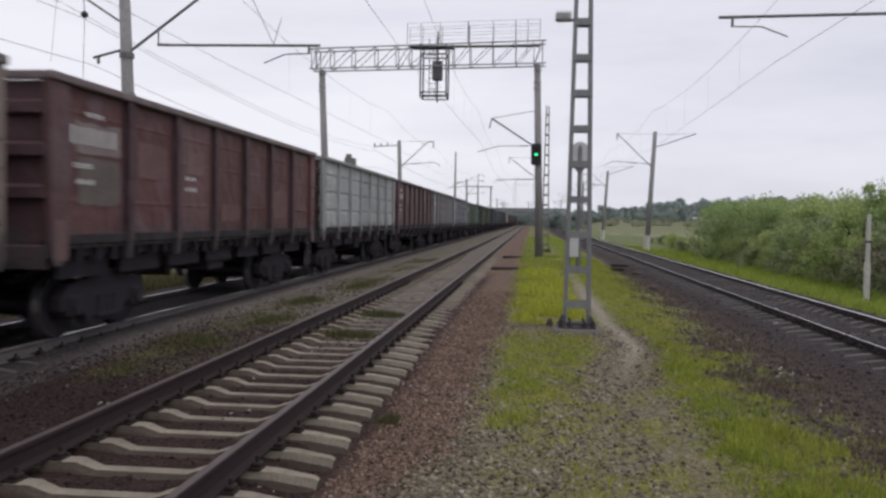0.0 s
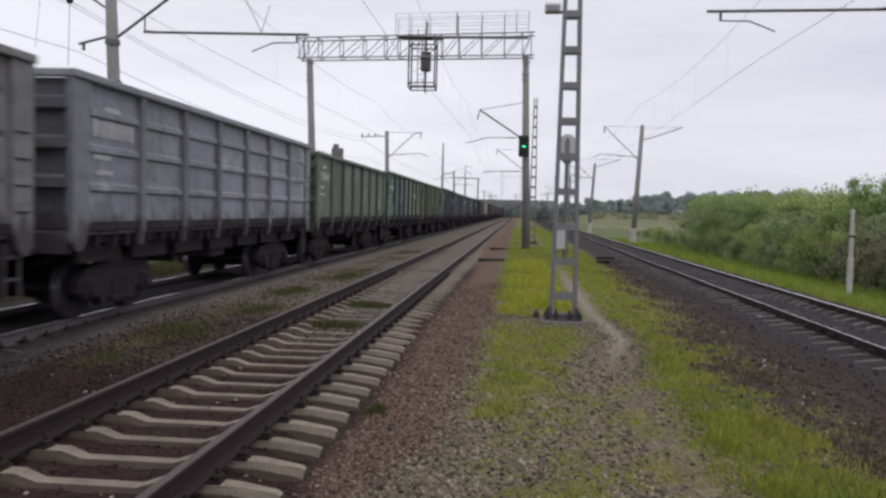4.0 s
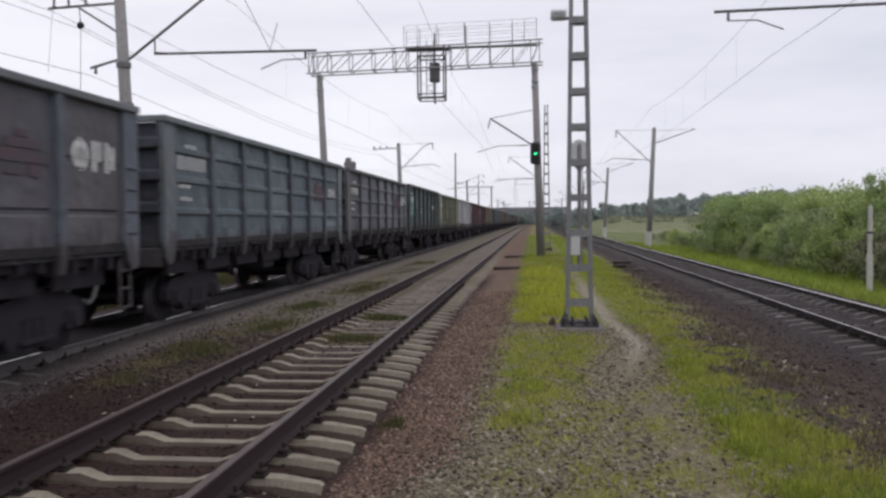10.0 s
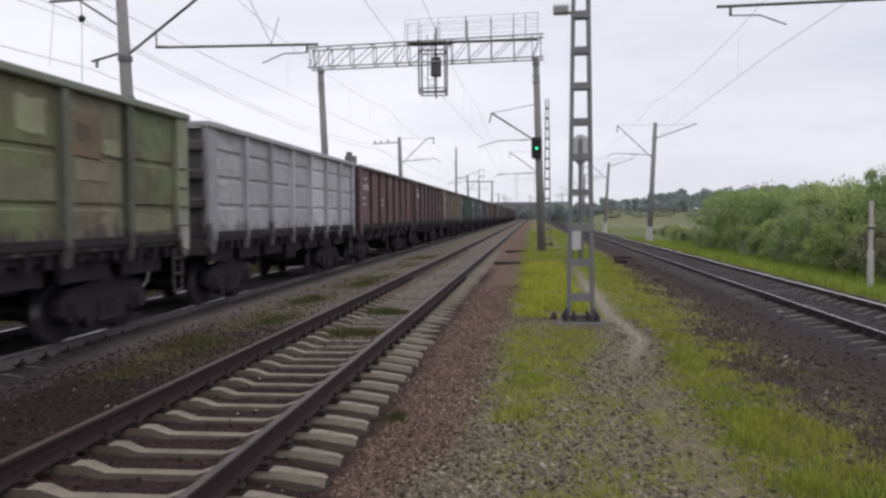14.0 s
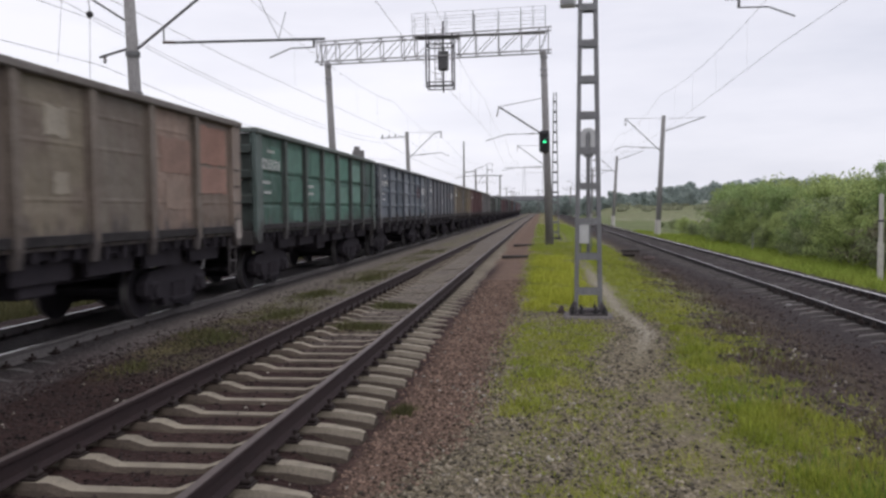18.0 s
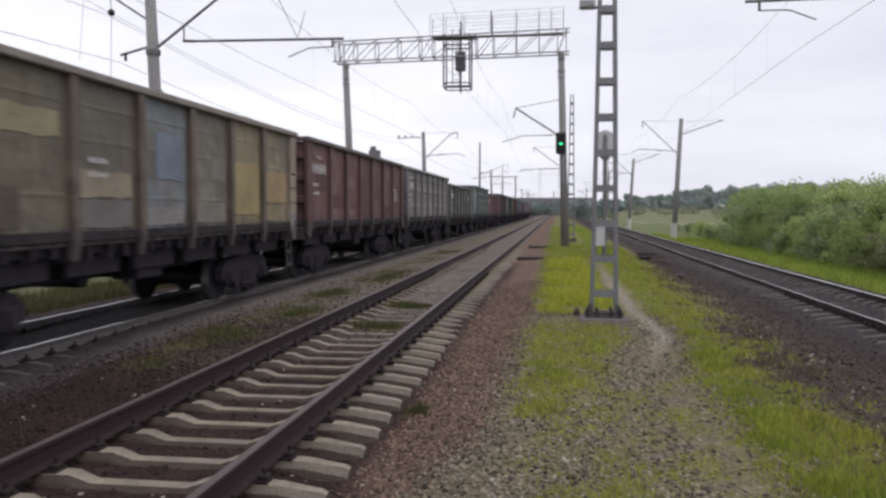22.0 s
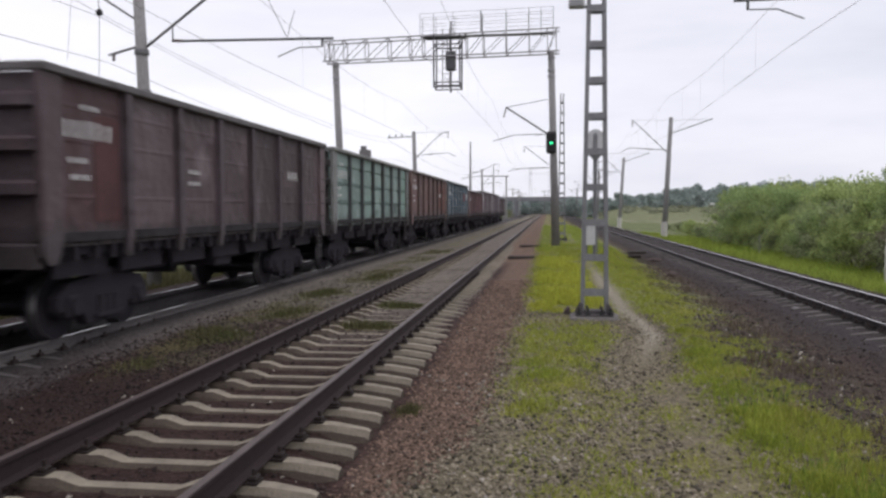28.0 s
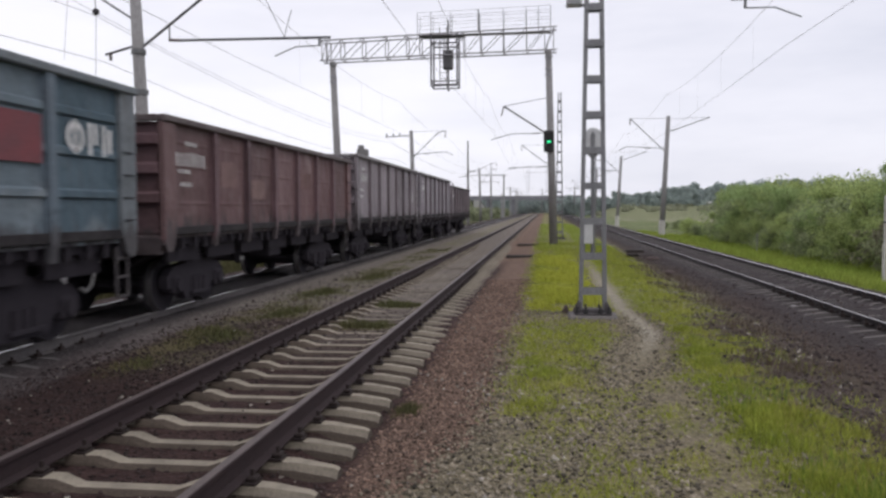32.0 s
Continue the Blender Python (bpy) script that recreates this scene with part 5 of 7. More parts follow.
    if k in (5, 16, 20, 22, 32):
        for i, z in enumerate((2.62, 2.49, 2.36, 2.23)):
            put("marking", SMALL[i % 3], None, w, pose(x, (POST_Y[5] if k != 20 else POST_Y[2]) + 0.45, z - (0.35 if k == 5 else 0)) @ Matrix.Diagonal((1, 1.3 if i else 0.6, 0.8, 1)))
    if k in OWNER:
        wide, high = {10: (0.72, 0.52), 11: (1.15, 0.80), 19: (0.90, 0.75), 20: (0.95, 0.72)}.get(k, (1.06, 0.86))
        put("marking", LOGO, None, w, pose(x, POST_Y[5] + {9: 0.36, 30: 0.36, 20: 0.62}.get(k, 0.50), 2.62) @ Matrix.Diagonal((1, wide, high, 1)), "white owner's lettering shown as blocks")
    elif k == 8:
        put("marking", LOGO_Y, None, w, pose(x, POST_Y[4] + 0.45, 2.50), "cream owner's lettering shown as blocks")
    elif k in (6, 12, 24, 27, 29):
        put("marking", WHITEBLOCK, None, w, pose(x, POST_Y[4] + 0.5 + rng.uniform(0, 0.4), 2.6), "white lettering shown as plain bars")
    if k in (8, 24):
        for z in (2.95, 2.75, 2.55):
            put("marking", SMALL[1], None, w, pose(x, POST_Y[3] + 0.75, z) @ Matrix.Diagonal((1, 0.55, 1.9, 1)))
    if k == 8:
        put("marking", SMALL[1], None, w, pose(x, POST_Y[5] + 0.5, 2.98))
    if k in OWNER_RED or k == 9:
        put("marking", REDFLAG if k == 30 else REDBLOCK, None if k == 30 else M_RED_DARK if k != 9 else M_RED_FAINT, w, pose(x, POST_Y[4] + 0.52, 2.45), "faded red emblem")
    for i, (bay, f0, f1, z0, z1, q) in enumerate(PATCHWORK.get(k, ())):
        ye = [0.02, 0.42] + POST_Y + [BODY_L - 0.42, BODY_L - 0.02]
        a, b2 = ye[bay + 1] + 0.09 * (0 <= bay < 7), ye[bay + 2] - 0.09 * (0 <= bay < 7)
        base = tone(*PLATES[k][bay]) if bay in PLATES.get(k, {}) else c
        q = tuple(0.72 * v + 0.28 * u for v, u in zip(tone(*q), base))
        pm = mat("worn_and_shading_paint_%d_%d" % (k, i), q, tuple(0.72 * v for v in q), 0.7, scale=1.8, fine=18, bump=0.05, amount=0.9)
        put("paint_patch", worn_and_shading_patch((f1 - f0) * (b2 - a), z1 - z0, 40 * k + i, pm), None, w, pose(HALF_W - 0.0195 if not 0 <= bay < 7 else HALF_W - 0.0945 + (0.0015 if kind == "pressed" else 0.004) + 0.0006 * i, a + f0 * (b2 - a), z0))
    # rectangles of later paint, each in a tone near to the old one
    ys = [0.42] + POST_Y
    for i in range(7 if k not in PATCHWORK else 0):
        if rng.random() < (0.08 if kind in ("ribbed", "grooved") else (0.6 if amount > 0.25 else 0.25)):
            h = rng.uniform(0, 1)
            base = pc if (amount > 0.25 and h < 0.6) else tuple(v * (0.75 if h < 0.8 else 1.35) for v in c)
            pm = mat("wagon_patch_%d_%d" % (k, int(h * 3)), tuple(0.55 * v + 0.45 * u for v, u in zip(base, c2)), c2, 0.7, scale=1.5, fine=20, bump=0.05, amount=0.9)
            put("paint_patch", rng.choice(PATCHES), pm, w, pose(x - 0.004, ys[i] + rng.uniform(0.22, 0.4), rng.choice((1.75, 2.2, 2.55, 2.7))))
    if k == 7:
        for i in (0, 6):
            bm = bmesh.new()
            ys = [0.42] + POST_Y + [BODY_L - 0.42]
            a, b2 = ys[i] + 0.12, ys[i + 1] - 0.12
            bar(bm, (HALF_W - 0.06, a, 3.5 if i < 3 else 1.65), (HALF_W - 0.06, b2, 1.65 if i < 3 else 3.5), 0.09, 0.05)
            part("diagonal_brace", bm, post, w)
    WAGONS[k] = w


for k in FLEET:
    wagon(k)


# ---- line-side poles and overhead line ----
def concrete_pole(bm, base, top, r0, r1):
    rod(bm, base, top, r0, r1, n=16)


def insulator(bm, a, b, r=0.06, n=5):
    a, b = Vector(a), Vector(b)
    rod(bm, a, b, 0.02, n=6)
    for i in range(n):
        p = a.lerp(b, (i + 0.5) / n)
        d = (b - a).normalized() * 0.018
        rod(bm, p - d, p + d, r, r * 0.6, n=10)


def catenary_pole(x, y, lean, top, side, reach, label, feeder=0.0, up=0.0):
    """A leaning round concrete pole with a cantilever over its track. side: +1 reaches towards +x."""
    t = thing("catenary_pole", (x, y, 0), label, "catenary pole", "catenary poles")
    gz = float(level(np.array(x), np.array(y)))
    s = side
    bm = bmesh.new()
    concrete_pole(bm, (0, 0, gz - 0.3), (lean, 0, top), 0.21, 0.145)
    part("pole", bm, M_POLE, t, smooth=True)
    for z in (6.45, 5.3):
        bm = bmesh.new()
        px = lean * z / top
        rod(bm, (px, 0, z - 0.07), (px, 0, z + 0.07), 0.205, n=14)
        part("clamp", bm, M_STEEL, t)
    px = lean * 6.6 / top
    bm = bmesh.new()
    tip = 3.2 if feeder else 2.15
    rod(bm, (px + s * 0.15, 0, 6.6), (px + s * tip, 0, 6.6 + 0.725 * (tip - 0.15)), 0.042, n=8)
    rod(bm, (px + s * 0.95, 0, 7.22), (px + s * 0.95, 0, 6.75), 0.022, n=6)
    part("cantilever", bm, M_STEEL, t)
    bm = bmesh.new()
    rod(bm, (px + s * 1.25, 0, 6.74 + up), (px + s * reach, 0, 6.69 + up), 0.038, n=8)
    rod(bm, (px + s * (reach - 0.32), 0, 6.70 + up), (px + s * (reach - 0.32), 0, 6.46 + up), 0.035, n=6)
    rod(bm, (px + s * (reach - 0.34), 0, 6.47 + up), (px + s * (reach - 1.0), 0, 6.46 + up), 0.018, n=6)
    rod(bm, (px + s * (reach - 1.0), 0, 6.46 + up), (px + s * (reach - 1.6), 0, 6.22 + up), 0.018, n=6)
    part("registration_tube", bm, M_STEEL, t)
    bm = bmesh.new()
    insulator(bm, (px + s * 0.92, 0, 6.76 + up), (px + s * 1.28, 0, 6.74 + up), 0.055)
    part("insulator", bm, M_INSUL, t)
    bm = bmesh.new()
    insulator(bm, (px + s * tip, 0, 6.6 + 0.725 * (tip - 0.15)), (px + s * tip, 0, 6.17 + 0.725 * (tip - 0.15)), 0.07)
    part("insulator", bm, M_INSUL, t)
    if feeder:
        bm = bmesh.new()
        rod(bm, (px - s * 0.12, 0, 6.62), (px - s * 1.0, 0, 6.40), 0.038, n=8)
        part("feeder_bracket", bm, M_STEEL, t)
        bm = bmesh.new()
        rod(bm, (-s * 0.30, 0, 8.22), (-s * 2.52, 0, 8.14), 0.038, n=8)
        rod(bm, (-s * 0.42, 0, 7.38), (-s * 1.62, 0, 8.15), 0.030, n=8)
        part("crossarm", bm, M_STEEL, t)
        for d in (1.38, 1.90, 2.35):
            bm = bmesh.new()
            insulator(bm, (-s * d, 0, 8.17), (-s * d, 0, 8.44), 0.055, 3)
            part("insulator", bm, M_INSUL, t)
        bm = bmesh.new()
        insulator(bm, (px - s * 0.85, 0, 6.42), (px - s * 0.85, 0, 6.22), 0.06, 3)
        part("insulator", bm, M_INSUL, t)
        bm = bmesh.new()
        bmesh.ops.create_uvsphere(bm, u_segments=12, v_segments=8, radius=0.10, matrix=Matrix.Translation((-s * 1.55, 0, 7.63)))
        rod(bm, (-s * 1.58, 0, 8.12), (-s * 1.55, 0, 7.70), 0.012, n=5)
        rod(bm, (-s * 1.55, 0, 7.56), (-s * 1.60, 0, 5.8), 0.008, n=5)
        part("counterweight", bm, M_DARK, t, smooth=True)
        bm = bmesh.new()
        rod(bm, (-s * 2.40, 0, 8.12), (-s * 2.58, 0, 6.3), 0.006, n=5)
        part("hanging_cable", bm, M_WIRE, t)
        bm = bmesh.new()
        rod(bm, (s * 3.05, 0, 8.75), (s * 4.05, 0, 6.74), 0.010, n=5)
        rod(bm, (s * 4.05, 0, 6.74), (s * 4.27, 0, 7.48), 0.010, n=5)
        part("stay", bm, M_STEEL, t)
    return t


catenary_pole(-11.32, 22.0, -0.38, 9.0, 1, 5.66, "weathered concrete catenary pole with a long cantilever over the train", 1.0)
catenary_pole(9.25, 20.0, 0.35, 9.2, -1, 5.15, "weathered concrete catenary pole beside the main track", up=0.16)
for x, y, lean, side in ((-10.95, 67.0, -0.25, 1), (-11.2, 140.0, -0.2, 1), (8.95, 64.0, 0.45, -1), (8.75, 101.0, 0.5, -1), (9.0, 150.0, 0.4, -1), (9.0, 200.0, 0.4, -1)):
    t = thing("catenary_pole", (x, y, 0), "distant leaning concrete catenary pole with thin bracket arms", "catenary pole", "catenary poles")
    gz = float(level(np.array(x), np.array(y)))
    bm = bmesh.new()
    concrete_pole(bm, (0, 0, gz - 0.3), (lean, 0, {101.0: 8.3, 67.0: 8.5}.get(y, 9.0)), 0.22, 0.15)
    part("pole", bm, M_POLE, t, smooth=True)
    s = side
    drop = 0.4 if y == 67.0 else 0.0
    bm = bmesh.new()
    rod(bm, (lean * 0.68, 0, 6.2), (s * (2.3 if s > 0 else 2.9) + lean, 0, 8.7 - drop if s > 0 else 8.85), 0.034, n=6)
    if s > 0:
        rod(bm, (2.3 + lean, 0, 8.7 - drop), (2.95 + lean, 0, 8.85 - drop), 0.034, n=6)
    rod(bm, (s * 2.9 + lean, 0, 8.85 - drop), (lean, 0, 8.8 - drop), 0.012, n=6)
    rod(bm, (lean * 0.7, 0, 6.5), (s * 2.7, 0, 6.7), 0.026, n=6)
    rod(bm, (s * 2.7, 0, 6.7), (s * 3.3, 0, 6.4), 0.025, n=6)
    part("cantilever", bm, M_STEEL, t)
    bm = bmesh.new()
    insulator(bm, (s * 2.9 + lean, 0, 8.85 - drop), (s * 2.9 + lean, 0, 8.3 - drop), 0.085)
    part("insulator", bm, M_INSUL, t)
    bm = bmesh.new()
    insulator(bm, (s * 0.9, 0, 6.55), (s * 1.4, 0, 6.6), 0.07)
    part("insulator", bm, M_INSUL, t)
    bm = bmesh.new()
    if s > 0:
        rod(bm, (lean, 0, 8.50 - drop), (lean - 2.2, 0, 8.40 - drop), 0.04, n=6)
        for f in (0.45, 0.7, 0.95):
            rod(bm, (lean - 2.2 * f, 0, 8.42 - drop), (lean - 2.2 * f, 0, 8.68 - drop), 0.06, n=6)
    else:
        rod(bm, (lean * 0.85, 0, 7.75), (lean + 3.1, 0, 8.85), 0.035, n=6)
        rod(bm, (lean, 0, 8.75), (lean + 3.1, 0, 8.85), 0.012, n=5)
    part("feeder_bracket", bm, M_STEEL, t)

t = thing("catenary_pole", (0.58, 78.0, 0), "distant concrete catenary pole behind the gantry with a cantilever", "catenary pole", "catenary poles")
bm = bmesh.new()
concrete_pole(bm, (0.05, 0, -0.4), (-0.10, 0, 8.9), 0.21, 0.15)
part("pole", bm, M_POLE, t, smooth=True)
bm = bmesh.new()
rod(bm, (-0.10, 0, 5.95), (-2.84, 0, 8.02), 0.036, n=6)
rod(bm, (-2.84, 0, 8.02), (-0.15, 0, 7.98), 0.014, n=5)
part("cantilever", bm, M_STEEL, t)
bm = bmesh.new()
rod(bm, (-0.10, 0, 5.95), (-4.10, 0, 5.86), 0.030, n=6)
rod(bm, (-3.3, 0, 5.86), (-4.4, 0, 5.60), 0.018, n=5)
part("registration_tube", bm, M_STEEL, t)
bm = bmesh.new()
insulator(bm, (-0.75, 0, 5.94), (-1.2, 0, 5.93), 0.07)
part("insulator", bm, M_INSUL, t)
bm = bmesh.new()
insulator(bm, (-2.84, 0, 8.02), (-2.84, 0, 7.45), 0.07)
part("insulator", bm, M_INSUL, t)

t = thing("lighting_pole", (-11.4, 119.0, 0), "tall slim grey pole beyond the train", "pole")
bm = bmesh.new()
rod(bm, (0, 0, -0.8), (0.02, 0, 12.0), 0.22, 0.10, n=12)
part("pole", bm, M_POLE, t)
bm = bmesh.new()
rod(bm, (-1.3, 0, 6.6), (1.2, 0, 6.9), 0.04, n=6)
part("bracket", bm, M_STEEL, t)

# tower of a line-side hut behind the train
t = thing("transformer_box", (-14.0, 61.0, 0), "grey transformer box on a post behind the train", "transformer")
bm = bmesh.new()
rod(bm, (0, 0, -0.8), (0, 0, 5.6), 0.14, n=10)
part("post", bm, M_POLE, t)
bm = bmesh.new()
box(bm, -0.40, 0.40, -0.35, 0.35, 5.5, 6.55, 0.04)
box(bm, -0.32, 0.08, -0.2, 0.2, 6.55, 6.85, 0.03)
part("cabinet", bm, mat("tower_grey", (0.20, 0.19, 0.19), (0.14, 0.135, 0.135), 0.8), t)

# ---- signal gantry ----
GY = 42.8
# grey paint lightened: flare and haze against the sky are in the colour
M_GANTRY = mat("gantry_hazed_grey_paint", (0.36, 0.35, 0.37), (0.27, 0.26, 0.275), 0.6, 0.1, scale=2, fine=30, bump=0.08)
M_CAGE = mat("cage_dark_grey", (0.125, 0.120, 0.128), (0.085, 0.082, 0.087), 0.65, 0.1, scale=3)
g = thing("signal_gantry", (0, GY, 0), "grey steel lattice signal gantry on two concrete poles", "signal gantry")
bm = bmesh.new()
concrete_pole(bm, (0.44, 0, -0.3), (0.14, 0, 10.15), 0.22, 0.16)
part("pole", bm, M_POLE, g, "leaning round concrete pole", True)
bm = bmesh.new()
concrete_pole(bm, (-11.18, 0.7, -0.9), (-11.63, 0.7, 10.02), 0.23, 0.165)
part("pole", bm, M_POLE, g, "leaning round concrete pole", True)
for z in (9.85, 9.2, 8.9):
    for x, y in ((0.16, 0), (-11.6, 0.7)):
        bm = bmesh.new()
        rod(bm, (x, y, z - 0.05), (x, y, z + 0.05), 0.20, n=12)
        part("clamp", bm, M_GANTRY, g)


def gx(f):
    return -12.0 + f * 12.45


def gz(f, up):
    return (9.97 if not up else 11.03) + f * (0.16 if not up else 0.27)


for up in (0, 1):
    for dy in (-0.45, 0.45):
        bm = bmesh.new()
        f0, f1 = (-0.01, 1.01)
        bar(bm, (gx(f0), dy + 0.35 * (1 - f0), gz(f0, up)), (gx(f1), dy + 0.35 * (1 - f1), gz(f1, up)), 0.065)
        part("chord", bm, M_GANTRY, g)
GXS = [-12.0, -11.72, -10.95, -9.76, -8.5, -7.35, -6.63, -5.3, -4.3, -3.4, -2.2, -1.0, -0.05, 0.40]
N = len(GXS) - 1
for i in range(N + 1):
    f = (GXS[i] + 12) / 12.45
    dy0 = 0.35 * (1 - f)
    for dy in (-0.45, 0.45):
        bm = bmesh.new()
        bar(bm, (gx(f), dy + dy0, gz(f, 0)), (gx(f), dy + dy0, gz(f, 1)), 0.045)
        part("upright", bm, M_GANTRY, g)
    for up in (0, 1):
        bm = bmesh.new()
        bar(bm, (gx(f), -0.45 + dy0, gz(f, up)), (gx(f), 0.45 + dy0, gz(f, up)), 0.035)
        part("cross_bar", bm, M_GANTRY, g)
    if i < N:
        f2 = (GXS[i + 1] + 12) / 12.45
        for dy in (-0.45, 0.45):
            bm = bmesh.new()
            bar(bm, (gx(f), dy + dy0, gz(f, 0)), (gx(f2), dy + 0.35 * (1 - f2), gz(f2, 1)), 0.03)
            part("diagonal", bm, M_GALV, g)
# railing on the walkway
for i, x in enumerate((-6.72, -6.0, -4.97, -3.5, -2.2, -1.02, -0.39, 0.25)):
    f = (x + 12) / 12.45
    for dy in (-0.45, 0.45):
        bm = bmesh.new()
        bar(bm, (x, dy, gz(f, 1)), (x, dy, gz(f, 1) + 1.1), 0.028 if i != 3 else 0.06)
        part("railing_post", bm, M_GALV, g)
for h in (0.4, 0.75, 1.1):
    for dy in (-0.45, 0.45):
        bm = bmesh.new()
        fa, fb = (-6.67 + 12) / 12.45, (0.23 + 12) / 12.45
        bar(bm, (-6.67, dy, gz(fa, 1) + h), (0.23, dy, gz(fb, 1) + h), 0.014)
        part("handrail", bm, M_GALV, g)
bm = bmesh.new()
box(bm, -6.7, 0.25, -0.28, 0.28, 11.10, 11.12)
part("walkway", bm, M_GANTRY, g)
# hanging cage with a signal head seen from behind
for x in (-5.94, -4.58):
    for dy in (-0.85, 0.25):
        bm = bmesh.new()
        bar(bm, (x, dy, 8.35), (x, dy, 11.1), 0.075)
        part("cage_post", bm, M_CAGE, g)
for z in (8.35, 8.58, 10.55):
    bm = bmesh.new()
    for dy in (-0.85, 0.25):
        bar(bm, (-5.94, dy, z), (-4.58, dy, z), 0.06)
    for x in (-5.94, -4.58):
        bar(bm, (x, -0.85, z), (x, 0.25, z), 0.05)
    part("cage_rail", bm, M_CAGE, g)
bm = bmesh.new()
for x in (-5.62, -5.25):
    bar(bm, (x, 0.25, 8.4), (x, 0.25, 11.6), 0.045)
for i in range(9):
    bar(bm, (-5.62, 0.25, 8.6 + 0.3 * i), (-5.25, 0.25, 8.6 + 0.3 * i), 0.03)
part("ladder", bm, M_GANTRY, g)
bm = bmesh.new()
box(bm, -5.40, -4.87, -0.25, 0.15, 9.30, 10.32, 0.06)
part("signal_head", bm, M_CAGE, g, "dark signal head seen from behind")
bm = bmesh.new()
rod(bm, (-5.13, -0.05, 8.15), (-5.13, -0.05, 11.9), 0.045, n=8)
part("signal_mast", bm, M_CAGE, g)
bm = bmesh.new()
box(bm, -6.5, -4.3, -0.40, 0.4, 11.03, 11.07)
part("platform", bm, M_CAGE, g)
# colour-light signal on the right-hand pole
s = thing("colour_light_signal", (0.17, GY - 0.32, 5.42), "black colour-light signal showing green, on the gantry pole", "railway signal")
bm = bmesh.new()
box(bm, -0.27, 0.27, -0.10, 0.12, -0.57, 0.57, 0.08)
part("housing", bm, M_DARK, s)
for z, m_lens in ((0.28, M_DARK), (0.0, M_GREEN), (-0.28, M_DARK)):
    bm = bmesh.new()
    rod(bm, (0, -0.10, z), (0, -0.115, z), 0.10, n=16)
    part("lens", bm, m_lens, s, "lit green lens" if m_lens is M_GREEN else "dark lens")
    bm = bmesh.new()
    for a in range(9):
        t0, t1 = math.radians(20 * a), math.radians(20 * a + 20)
        bar(bm, (0.125 * math.cos(t0), -0.19, z + 0.125 * math.sin(t0)), (0.125 * math.cos(t1), -0.19, z + 0.125 * math.sin(t1)), 0.012, 0.17)
    part("hood", bm, M_DARK, s)
bm = bmesh.new()
box(bm, -0.08, 0.08, 0.1, 0.3, -0.4, -0.3)
part("bracket", bm, M_DARK, s)
# cantilever of the same pole over the middle track
bm = bmesh.new()
rod(bm, (0.1 - 0.05, 0, 5.85), (0.1 - 2.3, 0, 7.32), 0.045, n=8)
rod(bm, (0.1 - 2.3, 0, 7.32), (0.1 - 0.05, 0, 7.72), 0.018, n=6)
rod(bm, (0.1 - 0.05, 0, 5.88), (0.1 - 1.9, 0, 5.86), 0.020, n=6)
rod(bm, (0.1 - 1.9, 0, 5.86), (0.1 - 3.0, 0, 5.55), 0.02, n=6)
part("cantilever", bm, M_STEEL, g, "thin steel cantilever over the middle track")
bm = bmesh.new()
insulator(bm, (0.1 - 2.3, 0, 7.32), (0.1 - 2.42, 0, 6.8), 0.06)
part("insulator", bm, M_INSUL, g)
bm = bmesh.new()
insulator(bm, (0.1 - 0.4, 0, 5.88), (0.1 - 0.8, 0, 5.87), 0.05)
part("insulator", bm, M_INSUL, g)


